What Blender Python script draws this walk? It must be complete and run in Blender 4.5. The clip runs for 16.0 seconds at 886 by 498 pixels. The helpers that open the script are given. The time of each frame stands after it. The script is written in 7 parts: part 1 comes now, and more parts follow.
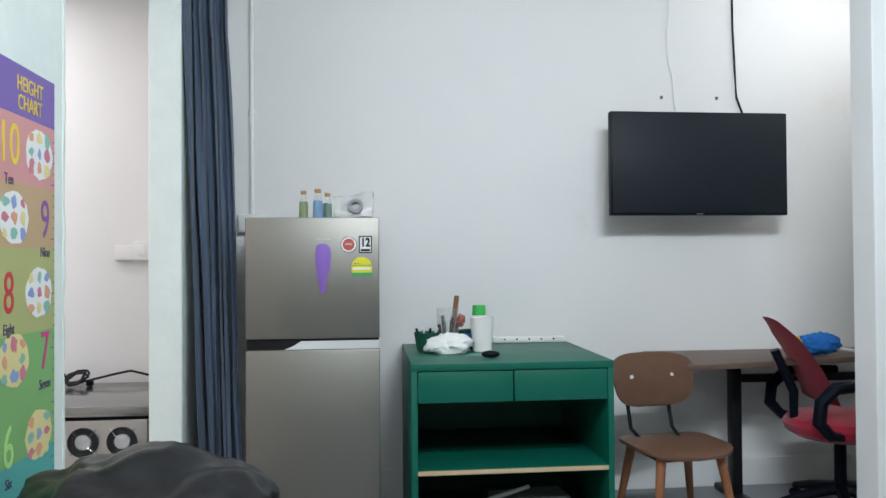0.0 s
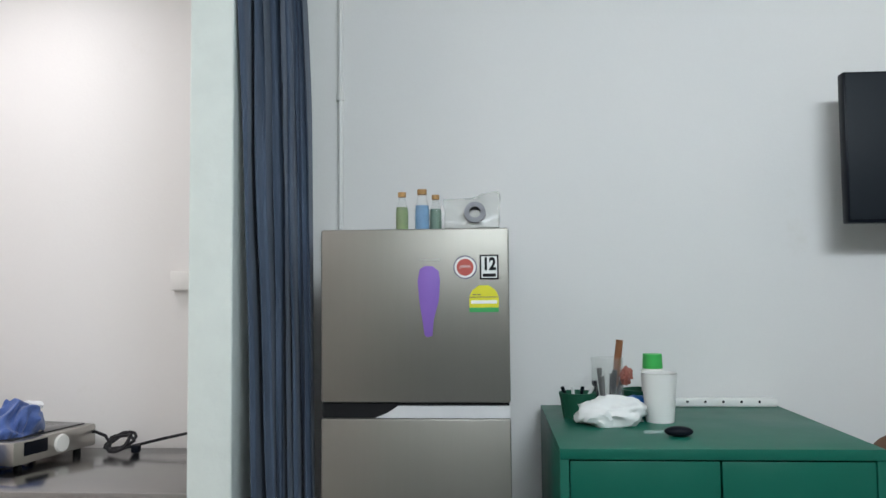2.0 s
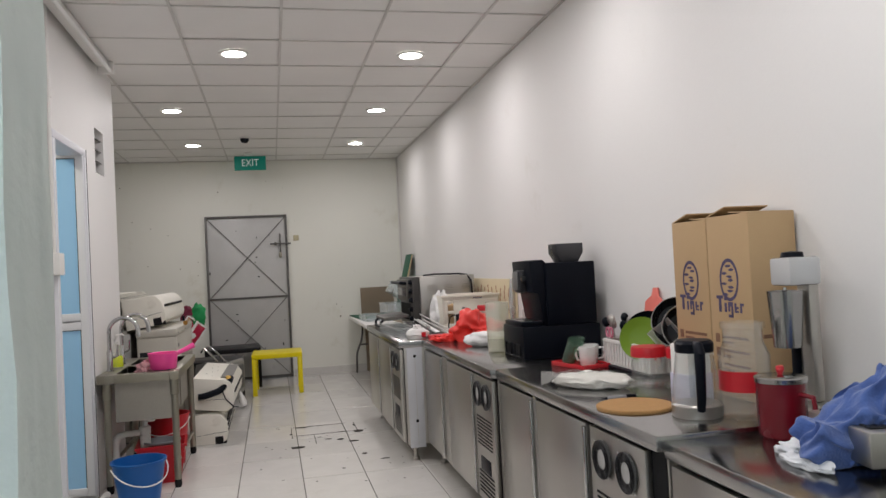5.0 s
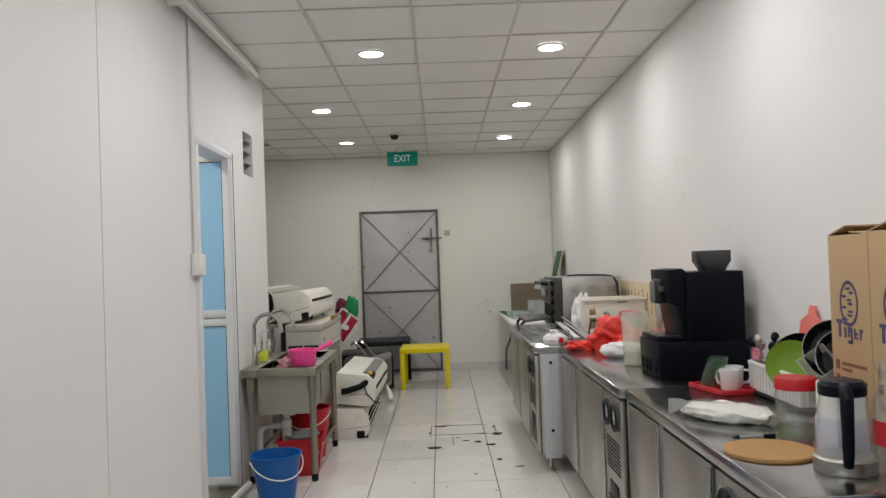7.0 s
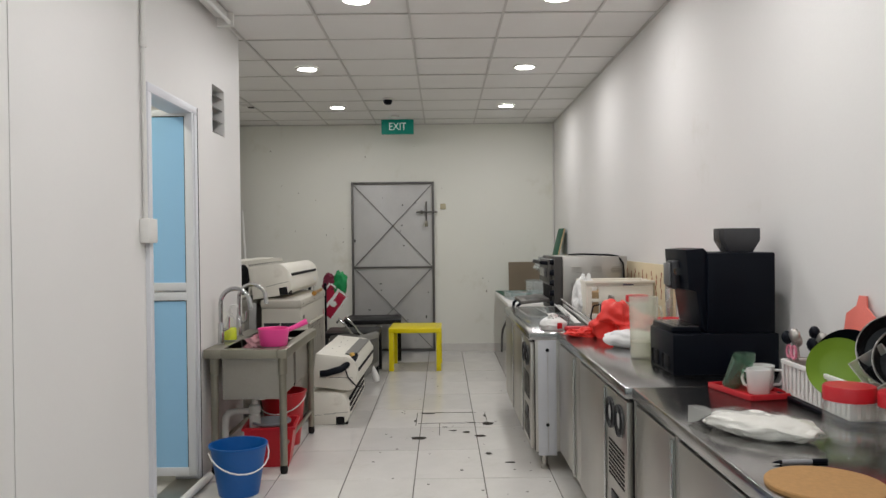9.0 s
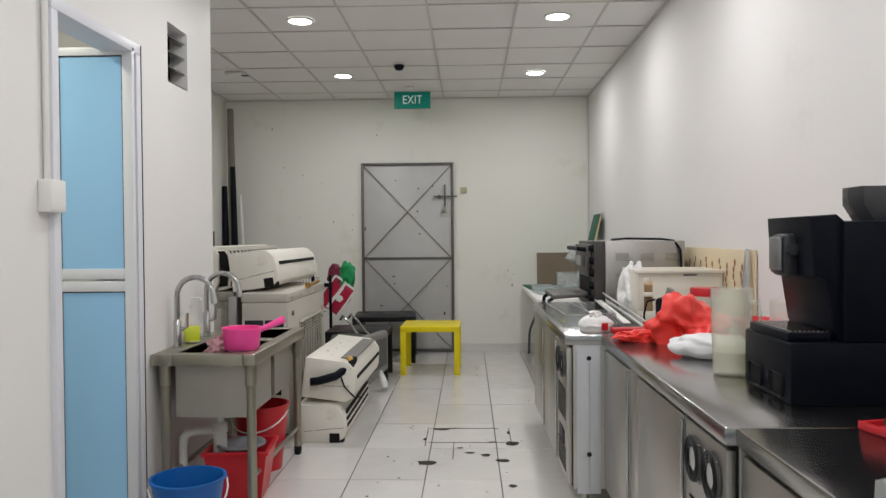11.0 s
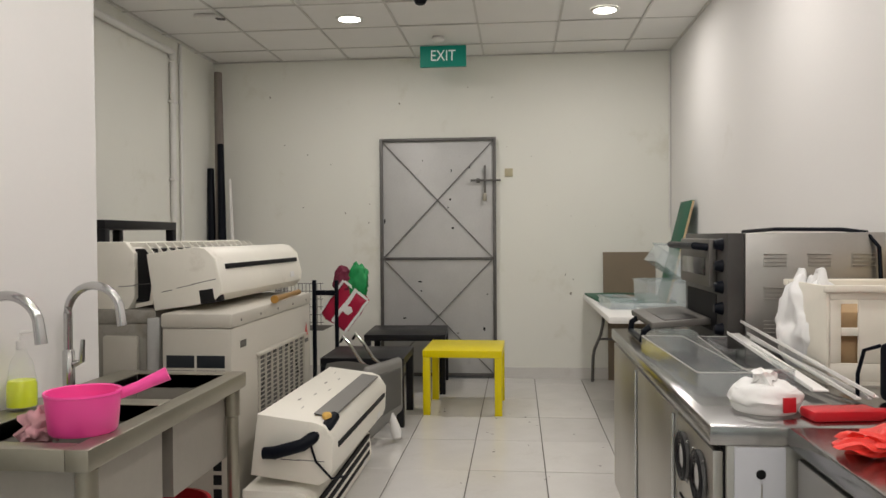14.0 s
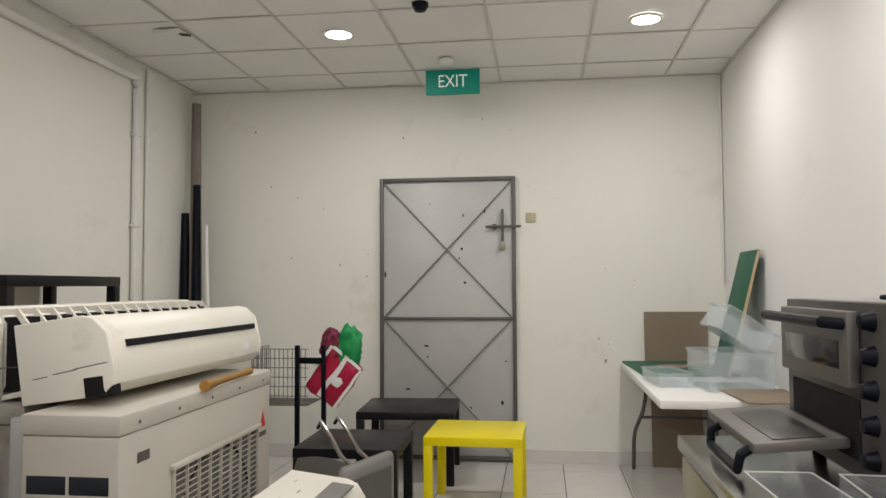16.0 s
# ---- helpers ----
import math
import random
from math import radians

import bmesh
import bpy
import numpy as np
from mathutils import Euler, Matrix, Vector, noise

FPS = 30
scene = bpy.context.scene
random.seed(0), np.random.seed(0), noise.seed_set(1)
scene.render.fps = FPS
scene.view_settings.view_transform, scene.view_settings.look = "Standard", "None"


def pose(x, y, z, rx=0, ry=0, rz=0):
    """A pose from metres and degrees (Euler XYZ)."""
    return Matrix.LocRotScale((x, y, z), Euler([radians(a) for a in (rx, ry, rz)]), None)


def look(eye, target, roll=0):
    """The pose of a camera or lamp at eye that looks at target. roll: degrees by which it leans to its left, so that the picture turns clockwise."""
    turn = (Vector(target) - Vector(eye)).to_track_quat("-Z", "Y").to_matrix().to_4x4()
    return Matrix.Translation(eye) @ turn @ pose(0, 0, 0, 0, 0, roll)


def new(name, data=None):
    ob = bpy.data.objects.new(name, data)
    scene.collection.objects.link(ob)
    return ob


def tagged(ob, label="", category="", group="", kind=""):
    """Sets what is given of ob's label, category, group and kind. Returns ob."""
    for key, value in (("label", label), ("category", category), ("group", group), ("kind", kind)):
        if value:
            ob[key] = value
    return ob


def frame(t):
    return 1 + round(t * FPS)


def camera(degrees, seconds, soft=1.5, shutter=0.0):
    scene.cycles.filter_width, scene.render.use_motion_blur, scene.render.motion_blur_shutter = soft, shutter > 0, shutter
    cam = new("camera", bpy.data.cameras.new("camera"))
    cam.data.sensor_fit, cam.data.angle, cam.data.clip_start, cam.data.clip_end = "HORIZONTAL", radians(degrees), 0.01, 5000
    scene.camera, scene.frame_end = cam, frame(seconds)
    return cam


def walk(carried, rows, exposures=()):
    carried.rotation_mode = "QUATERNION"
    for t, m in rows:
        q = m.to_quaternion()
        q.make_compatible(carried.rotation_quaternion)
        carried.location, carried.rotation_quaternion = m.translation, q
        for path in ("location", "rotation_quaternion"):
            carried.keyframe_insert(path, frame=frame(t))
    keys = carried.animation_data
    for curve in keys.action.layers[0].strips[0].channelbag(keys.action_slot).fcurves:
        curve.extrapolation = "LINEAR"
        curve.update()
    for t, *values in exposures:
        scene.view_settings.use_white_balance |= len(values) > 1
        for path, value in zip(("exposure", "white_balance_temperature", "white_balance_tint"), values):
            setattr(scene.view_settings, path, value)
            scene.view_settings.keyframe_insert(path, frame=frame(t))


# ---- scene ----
cam = camera(60.4, 16.0)
PATH = [
    (0, (0.174, 0.17, 1.413), (0.379, 2.159, 1.443), -0.4),
    (0.5, (0.167, 0.426, 1.431), (0.307, 2.421, 1.469), -0.4),
    (1, (0.178, 0.671, 1.414), (0.246, 2.669, 1.468), -0.6),
    (1.5, (0.204, 0.938, 1.428), (0.188, 2.936, 1.502), -0.7),
    (2, (0.181, 1.22, 1.415), (0.058, 3.213, 1.524), -0.5),
    (2.5, (0.171, 1.465, 1.41), (-0.212, 3.425, 1.52), -0.6),
    (3, (0.174, 1.699, 1.404), (-0.591, 3.545, 1.498), -0.6),
    (3.5, (0.135, 1.927, 1.361), (-1.038, 3.545, 1.435), -1.5),
    (4, (0.086, 2.133, 1.327), (-1.464, 3.395, 1.39), -2.6),
    (4.5, (0.046, 2.315, 1.308), (-1.766, 3.159, 1.368), -2.8),
    (5, (-0.015, 2.483, 1.32), (-1.965, 2.924, 1.366), -2.9),
    (5.2, (-0.063, 2.54, 1.313), (-2.037, 2.854, 1.355), -2.7),
    (7.3, (-0.198, 2.712, 1.423), (-2.198, 2.712, 1.467), -1.9),
    (7.5, (-0.223, 2.706, 1.436), (-2.222, 2.709, 1.494), -1.7),
    (8, (-0.254, 2.718, 1.402), (-2.252, 2.734, 1.477), -1.7),
    (8.5, (-0.442, 2.755, 1.381), (-2.442, 2.78, 1.379), -1.3),
    (9, (-0.679, 2.795, 1.373), (-2.679, 2.797, 1.35), -0.6),
    (11.5, (-1.962, 2.877, 1.245), (-3.96, 2.786, 1.213), -0.6),
    (12, (-2.283, 2.889, 1.222), (-4.279, 2.768, 1.191), -0.6),
    (12.5, (-2.597, 2.872, 1.234), (-4.591, 2.718, 1.204), -0.6),
    (13, (-2.869, 2.882, 1.231), (-4.861, 2.705, 1.199), -0.6),
    (13.5, (-3.142, 2.909, 1.228), (-5.133, 2.717, 1.193), -0.5),
    (14, (-3.442, 2.883, 1.242), (-5.432, 2.688, 1.208), -0.4),
    (14.5, (-3.707, 2.886, 1.234), (-5.698, 2.696, 1.207), -0.3),
    (15, (-3.959, 2.898, 1.256), (-5.949, 2.705, 1.255), -0.2),
    (15.5, (-4.211, 2.888, 1.272), (-6.197, 2.66, 1.308), -0.2),
    (16, (-4.442, 2.891, 1.287), (-6.423, 2.633, 1.384), -0.3),
]
walk(cam, [(t, look(eye, target, roll)) for t, eye, target, roll in PATH],
     [(0, 0.19, 6250, 11), (2.5, 0.0, 6350, 10), (3.2, -0.03, 6400, 11), (4, -0.12, 6800, 11), (5, -0.10, 6400, 10), (7.5, -0.09, 6400, 6), (9, -0.04, 6350, 6), (11.4, 0.12, 6250, 6),
      (12.5, 0.13, 6500, 5), (14.5, 0.26, 6700, 7), (15.5, 0.40, 6650, 6), (16, 0.40, 6600, 6)])

# ---- world and light ----
world = bpy.data.worlds.new("world")
scene.world = world
world.use_nodes = True
world.node_tree.nodes["Background"].inputs[0].default_value = (0.75, 0.8, 0.85, 1)
world.node_tree.nodes["Background"].inputs[1].default_value = 0.05

ROOM_FLOOR = 0.17      # the front room lies one step above the kitchen
CEIL = 2.805
WALL_R = 4.185         # long wall
WALL_L = 1.378         # partition with the blue door
WALL_E = -10.09        # end wall with the exit door
WALL_B = 0.17          # back of the recess
PART_X = -0.625        # partition between the rooms, room side
KITCHEN_W, ROOM_W = 8.2, 56.0
KITCHEN_C, ROOM_C = (1.0, 0.94, 0.95), (0.845, 0.94, 1.0)


def area_lamp(name, m, power, size, colour, size_y=None, spread=180, disk=False):
    la = bpy.data.lights.new(name, "AREA")
    la.energy, la.size, la.color, la.spread = power, size, colour, radians(spread)
    la.shape = "DISK" if disk else "SQUARE"
    if size_y:
        la.shape, la.size_y = "RECTANGLE", size_y
    ob = new(name, la)
    ob.matrix_world = m
    return ob


# ---- materials ----
MATS = {}


def material(name, colour, rough=0.5, metal=0.0, vary=0.08, scale=6.0, bump=0.0, bump_scale=60.0, stretch=(1, 1, 1),
             dirt=0.0, dirt_colour=(0.1, 0.08, 0.06), dirt_scale=2.0, alpha=1.0, transmission=0.0, ior=1.45, emit=0.0,
             rough_vary=0.08, coat=0.0, per_object=0.0, sheen=0.0, dirt_level=0.62, spec=0.5):
    if name in MATS:
        return MATS[name]
    m = bpy.data.materials.new(name)
    m.use_nodes = True
    nt = m.node_tree
    n, l = nt.nodes, nt.links
    b = n["Principled BSDF"]
    tc = n.new("ShaderNodeTexCoord")
    mp = n.new("ShaderNodeMapping")
    mp.inputs["Scale"].default_value = stretch
    l.new(tc.outputs["Object"], mp.inputs["Vector"])
    big = n.new("ShaderNodeTexNoise")
    big.inputs["Scale"].default_value, big.inputs["Detail"].default_value = scale, 6
    l.new(mp.outputs[0], big.inputs["Vector"])
    fine = n.new("ShaderNodeTexNoise")
    fine.inputs["Scale"].default_value, fine.inputs["Detail"].default_value = bump_scale, 4
    l.new(mp.outputs[0], fine.inputs["Vector"])
    mix = n.new("ShaderNodeMixRGB")
    mix.inputs[1].default_value = (*[c * (1 - vary) for c in colour], 1)
    mix.inputs[2].default_value = (*[min(1, c * (1 + vary)) for c in colour], 1)
    add = n.new("ShaderNodeMath")
    add.operation = "MULTIPLY_ADD"
    add.inputs[1].default_value = 0.35
    l.new(fine.outputs[0], add.inputs[0])
    l.new(big.outputs[0], add.inputs[2])
    sub = n.new("ShaderNodeMath")
    sub.operation = "SUBTRACT"
    sub.inputs[1].default_value = 0.17
    l.new(add.outputs[0], sub.inputs[0])
    l.new(sub.outputs[0], mix.inputs[0])
    out = mix.outputs[0]
    if per_object:
        oi = n.new("ShaderNodeObjectInfo")
        hsv = n.new("ShaderNodeHueSaturation")
        mr = n.new("ShaderNodeMapRange")
        mr.inputs["To Min"].default_value, mr.inputs["To Max"].default_value = 1 - per_object, 1 + per_object
        l.new(oi.outputs["Random"], mr.inputs["Value"])
        l.new(mr.outputs[0], hsv.inputs["Value"])
        l.new(out, hsv.inputs["Color"])
        out = hsv.outputs[0]
    if dirt:
        dn = n.new("ShaderNodeTexNoise")
        dn.inputs["Scale"].default_value, dn.inputs["Detail"].default_value, dn.inputs["Roughness"].default_value = dirt_scale, 9, 0.68
        l.new(tc.outputs["Object"], dn.inputs["Vector"])
        ramp = n.new("ShaderNodeMapRange")
        ramp.inputs["From Min"].default_value, ramp.inputs["From Max"].default_value = dirt_level, dirt_level + 0.16
        ramp.inputs["To Max"].default_value = dirt
        l.new(dn.outputs[0], ramp.inputs["Value"])
        dm = n.new("ShaderNodeMixRGB")
        dm.inputs[2].default_value = (*dirt_colour, 1)
        l.new(ramp.outputs[0], dm.inputs[0])
        l.new(out, dm.inputs[1])
        out = dm.outputs[0]
    l.new(out, b.inputs["Base Color"])
    rr = n.new("ShaderNodeMapRange")
    rr.inputs["To Min"].default_value, rr.inputs["To Max"].default_value = max(0.02, rough - rough_vary), min(1, rough + rough_vary)
    l.new(big.outputs[0], rr.inputs["Value"])
    l.new(rr.outputs[0], b.inputs["Roughness"])
    b.inputs["Metallic"].default_value = metal
    b.inputs["Specular IOR Level"].default_value = spec
    b.inputs["Alpha"].default_value = alpha
    b.inputs["Transmission Weight"].default_value = transmission
    b.inputs["IOR"].default_value = ior
    b.inputs["Coat Weight"].default_value = coat
    b.inputs["Sheen Weight"].default_value = sheen
    if emit:
        l.new(out, b.inputs["Emission Color"])
        b.inputs["Emission Strength"].default_value = emit
    if bump:
        bp = n.new("ShaderNodeBump")
        bp.inputs["Strength"].default_value, bp.inputs["Distance"].default_value = bump, 0.004
        l.new(fine.outputs[0], bp.inputs["Height"])
        l.new(bp.outputs[0], b.inputs["Normal"])
    MATS[name] = m
    return m


def clear_plastic(name, tint=(0.97, 0.985, 0.99), body=0.25, rough=0.12):
    """Thin clear plastic or glass: part seen through, part glossy film."""
    m = bpy.data.materials.new(name)
    m.use_nodes = True
    n, l = m.node_tree.nodes, m.node_tree.links
    b = n["Principled BSDF"]
    b.inputs["Base Color"].default_value = (*tint, 1)
    b.inputs["Roughness"].default_value = rough
    tr = n.new("ShaderNodeBsdfTransparent")
    tr.inputs[0].default_value = (*tint, 1)
    mx = n.new("ShaderNodeMixShader")
    lw = n.new("ShaderNodeLayerWeight")
    lw.inputs[0].default_value = 0.5
    pw = n.new("ShaderNodeMath")
    pw.operation = "POWER"
    pw.inputs[1].default_value = 3.5
    l.new(lw.outputs["Facing"], pw.inputs[0])
    sc = n.new("ShaderNodeMath")
    sc.operation = "MULTIPLY_ADD"
    sc.inputs[1].default_value, sc.inputs[2].default_value = 0.45, 0.045
    l.new(pw.outputs[0], sc.inputs[0])
    gl = n.new("ShaderNodeBsdfGlossy")
    gl.inputs["Roughness"].default_value = rough
    my = n.new("ShaderNodeMixShader")
    my.inputs[0].default_value = body
    l.new(tr.outputs[0], my.inputs[1])
    l.new(b.outputs[0], my.inputs[2])
    l.new(sc.outputs[0], mx.inputs[0])
    l.new(my.outputs[0], mx.inputs[1])
    l.new(gl.outputs[0], mx.inputs[2])
    l.new(mx.outputs[0], n["Material Output"].inputs[0])
    return m


WALL = material("wall paint white", (0.80, 0.795, 0.775), 0.75, vary=0.03, scale=1.4, bump=0.10, bump_scale=90, dirt=0.16, dirt_colour=(0.55, 0.51, 0.44), dirt_scale=1.1)
WALL_K = material("kitchen wall paint", (0.80, 0.785, 0.765), 0.7, vary=0.03, scale=1.2, bump=0.10, bump_scale=80, dirt=0.34, dirt_colour=(0.56, 0.52, 0.42), dirt_scale=1.3)
WALL_W = material("end wall paint", (0.80, 0.80, 0.735), 0.7, vary=0.035, scale=1.2, bump=0.10, bump_scale=80, dirt=0.42, dirt_colour=(0.54, 0.51, 0.38), dirt_scale=1.7, dirt_level=0.58)
PANEL = material("partition board white", (0.80, 0.79, 0.77), 0.6, vary=0.025, scale=2, bump=0.04, dirt=0.2, dirt_colour=(0.55, 0.5, 0.42), dirt_scale=1.5)
PLASTER = material("uneven painted plaster", (0.73, 0.785, 0.735), 0.7, vary=0.07, scale=9, bump=1.0, bump_scale=22, dirt=0.2, dirt_colour=(0.5, 0.52, 0.46), dirt_scale=5)
CEIL_M = material("ceiling board", (0.80, 0.79, 0.77), 0.9, vary=0.05, scale=2.2, bump=0.25, bump_scale=160, dirt=0.35, dirt_colour=(0.55, 0.5, 0.43), dirt_scale=0.8, per_object=0.03)
GRID_M = material("ceiling grid metal", (0.60, 0.585, 0.56), 0.5, vary=0.15)
TILE = material("floor tile", (0.66, 0.645, 0.615), 0.15, vary=0.08, scale=5, bump=0.02, dirt=0.30, dirt_colour=(0.36, 0.33, 0.28), dirt_scale=2.4, per_object=0.05, dirt_level=0.56)
GROUT = material("dark grout", (0.15, 0.14, 0.125), 0.9, vary=0.2, bump=0.3)
ROOMFLOOR = material("grey vinyl floor", (0.22, 0.23, 0.245), 0.45, vary=0.1, scale=4, dirt=0.2)
STEEL = material("brushed stainless steel", (0.48, 0.465, 0.435), 0.36, 1.0, vary=0.05, scale=3, bump=0.006, bump_scale=70, stretch=(14, 14, 1), rough_vary=0.08)
STEEL_TOP = material("worktop steel", (0.38, 0.375, 0.37), 0.19, 1.0, vary=0.07, scale=2.5, bump=0.012, bump_scale=9, rough_vary=0.09, dirt=0.25, dirt_colour=(0.30, 0.28, 0.25), dirt_scale=3.0, dirt_level=0.56)
STEEL_OLD = material("dull sink steel", (0.335, 0.318, 0.262), 0.36, 0.85, vary=0.12, scale=4, bump=0.03, dirt=0.45, dirt_colour=(0.34, 0.31, 0.25), dirt_scale=5)
CHROME = material("chrome", (0.52, 0.52, 0.52), 0.15, 1.0, vary=0.03)
# Black for rubber, print and chips; also paints the shade inside slots and holes.
DARKGAP = material("dark rubber and gap shade", (0.012, 0.012, 0.013), 0.7, spec=0.2)
BLACKPL = material("black plastic", (0.004, 0.0055, 0.010), 0.38, spec=0.14, vary=0.2, bump=0.05, bump_scale=200)
FRIDGE = material("champagne fridge steel", (0.28, 0.265, 0.235), 0.46, 0.85, vary=0.05, scale=4, bump=0.05, bump_scale=50, stretch=(14, 1, 1), rough_vary=0.05)
GREEN = material("green paint", (0.003, 0.112, 0.072), 0.42, vary=0.08, scale=8, bump=0.05)
GREEN_D = material("green board", (0.012, 0.10, 0.055), 0.6, vary=0.12)
PLY = material("plywood edge", (0.55, 0.42, 0.25), 0.7, vary=0.25, scale=60, stretch=(1, 1, 10))
WOOD = material("brown veneer", (0.125, 0.062, 0.035), 0.42, vary=0.25, scale=5, stretch=(3, 22, 3), bump=0.05)
WOOD_L = material("orange brown leg wood", (0.26, 0.105, 0.045), 0.45, vary=0.25, scale=8, stretch=(8, 8, 1))
DESK = material("walnut desk top", (0.13, 0.085, 0.065), 0.45, vary=0.22, scale=3, stretch=(2, 18, 2))
RED_F = material("red mesh fabric", (0.36, 0.008, 0.03), 0.85, vary=0.15, bump=0.4, bump_scale=260, sheen=0.3)
CURTAIN = material("slate blue curtain", (0.062, 0.088, 0.135), 0.7, vary=0.5, scale=14, bump=0.3, bump_scale=180, stretch=(1, 1, 0.15), sheen=0.12)
BAG_BLK = material("black bin bag", (0.012, 0.012, 0.013), 0.38, vary=0.3, scale=12, bump=0.5, bump_scale=25)
CREAM = material("aged cream plastic", (0.80, 0.775, 0.69), 0.45, vary=0.05, scale=5, bump=0.05, dirt=0.5, dirt_colour=(0.33, 0.28, 0.19), dirt_scale=3.5, dirt_level=0.6)
CREAM_M = material("aged beige sheet metal", (0.50, 0.475, 0.415), 0.45, vary=0.07, scale=4, bump=0.05, dirt=0.5, dirt_colour=(0.25, 0.22, 0.17), dirt_scale=4)
YELLOW = material("yellow lacquer", (0.80, 0.66, 0.0), 0.35, vary=0.04, bump=0.03)
BLACK_L = material("black lacquer", (0.011, 0.011, 0.013), 0.38, spec=0.25, vary=0.15, dirt=0.15, dirt_colour=(0.1, 0.1, 0.1))
GREYPL = material("grey plastic chair", (0.22, 0.215, 0.20), 0.5, vary=0.12, dirt=0.3)
IRON = material("galvanised iron sheet", (0.50, 0.50, 0.49), 0.50, 0.2, vary=0.16, scale=3, bump=0.06, dirt=0.45, dirt_colour=(0.13, 0.115, 0.10), dirt_scale=3)
IRON_D = material("dark door iron", (0.13, 0.125, 0.12), 0.5, 0.5, vary=0.2, scale=10)
BLUE_G = material("blue acrylic panel", (0.33, 0.60, 0.88), 0.35, vary=0.03, scale=3)
ALU = material("white aluminium frame", (0.72, 0.73, 0.77), 0.4, vary=0.03)
PVC = material("white pvc", (0.76, 0.75, 0.72), 0.45, vary=0.05, dirt=0.2)
CARTON = material("brown cardboard", (0.46, 0.315, 0.17), 0.8, vary=0.08, scale=4, bump=0.10, bump_scale=120)
INK = material("purple ink", (0.075, 0.062, 0.13), 0.7)
INK_BR = material("brown print", (0.19, 0.10, 0.06), 0.8)
WHITEPL = material("white plastic", (0.80, 0.79, 0.76), 0.4, vary=0.03)
PINK = material("hot pink plastic", (0.92, 0.08, 0.36), 0.35, vary=0.04)
REDPL = material("red plastic", (0.52, 0.015, 0.025), 0.35, vary=0.07)
BLUEPL = material("blue plastic", (0.006, 0.10, 0.36), 0.38, vary=0.08)
WHITE_LIT = material("lamp diffuser", (1.0, 0.96, 0.90), 0.5, vary=0.0, emit=14.0)
EXITGREEN = material("exit sign green", (0.0, 0.20, 0.145), 0.5, emit=0.12)
EXITWHITE = material("exit sign lettering", (0.80, 0.86, 0.84), 0.5, emit=0.12)
SCREEN = material("tv screen", (0.014, 0.018, 0.023), 0.5, spec=0.2, vary=0.05)
CLEAR = clear_plastic("clear plastic", body=0.07)
GLASS = clear_plastic("jar glass", (0.985, 0.99, 0.985), 0.05, 0.05)
FROST = clear_plastic("frosted plastic", (0.95, 0.95, 0.91), 0.40, 0.3)
JUGPL = clear_plastic("cloudy jug plastic", (0.97, 0.97, 0.92), 0.24, 0.25)
FILM = clear_plastic("white film bag", (0.9, 0.9, 0.88), 0.28, 0.25)


# ---- mesh helpers ----
def box(bm, x0, x1, y0, y1, z0, z1, bevel=0.0, seg=2, m=None):
    vs = bmesh.ops.create_cube(bm, size=1.0)["verts"]
    for v in vs:
        v.co = Vector((x0 + (v.co.x + 0.5) * (x1 - x0), y0 + (v.co.y + 0.5) * (y1 - y0), z0 + (v.co.z + 0.5) * (z1 - z0)))
    if m:
        bmesh.ops.transform(bm, matrix=m, verts=vs)
    if bevel:
        es = list({e for v in vs for e in v.link_edges})
        bmesh.ops.bevel(bm, geom=es, offset=bevel, segments=seg, profile=0.5, affect="EDGES")
    return bm


def cyl(bm, p0, p1, r0, r1=None, seg=20, caps=True):
    p0, p1 = Vector(p0), Vector(p1)
    d = p1 - p0
    m = Matrix.Translation((p0 + p1) / 2) @ d.to_track_quat("Z", "Y").to_matrix().to_4x4()
    bmesh.ops.create_cone(bm, cap_ends=caps, segments=seg, radius1=r0, radius2=r0 if r1 is None else r1, depth=d.length, matrix=m)
    return bm


def lathe(bm, prof, seg=28, at=(0, 0, 0), squash=(1, 1)):
    """prof: (radius, height) pairs from the inside bottom or axis outwards."""
    rings = []
    for r, z in prof:
        if r < 1e-5:
            rings.append([bm.verts.new((at[0], at[1], at[2] + z))])
        else:
            rings.append([bm.verts.new((at[0] + squash[0] * r * math.cos(2 * math.pi * i / seg), at[1] + squash[1] * r * math.sin(2 * math.pi * i / seg), at[2] + z)) for i in range(seg)])
    for a, b in zip(rings, rings[1:]):
        for i in range(seg):
            j = (i + 1) % seg
            f = [a[i % len(a)], a[j % len(a)], b[j % len(b)], b[i % len(b)]]
            f = list(dict.fromkeys(f))
            if len(f) > 2:
                bm.faces.new(f)
    bmesh.ops.recalc_face_normals(bm, faces=bm.faces)
    return bm


def tube(bm, pts, r, seg=10):
    pts = [Vector(p) for p in pts]
    rings = []
    up = Vector((0, 0, 1))
    for i, p in enumerate(pts):
        d = (pts[min(i + 1, len(pts) - 1)] - pts[max(i - 1, 0)]).normalized()
        a = d.cross(up)
        if a.length < 0.05:
            a = d.cross(Vector((1, 0, 0)))
        a.normalize()
        b = a.cross(d)
        rr = r[i] if isinstance(r, (list, tuple)) else r
        rings.append([bm.verts.new(p + rr * (math.cos(2 * math.pi * k / seg) * a + math.sin(2 * math.pi * k / seg) * b)) for k in range(seg)])
        up = b if abs(b.z) > 0.05 else up
    for a, b in zip(rings, rings[1:]):
        for k in range(seg):
            bm.faces.new((a[k], a[(k + 1) % seg], b[(k + 1) % seg], b[k]))
    bm.faces.new(rings[0][::-1])
    bm.faces.new(rings[-1])
    bmesh.ops.recalc_face_normals(bm, faces=bm.faces)
    return bm


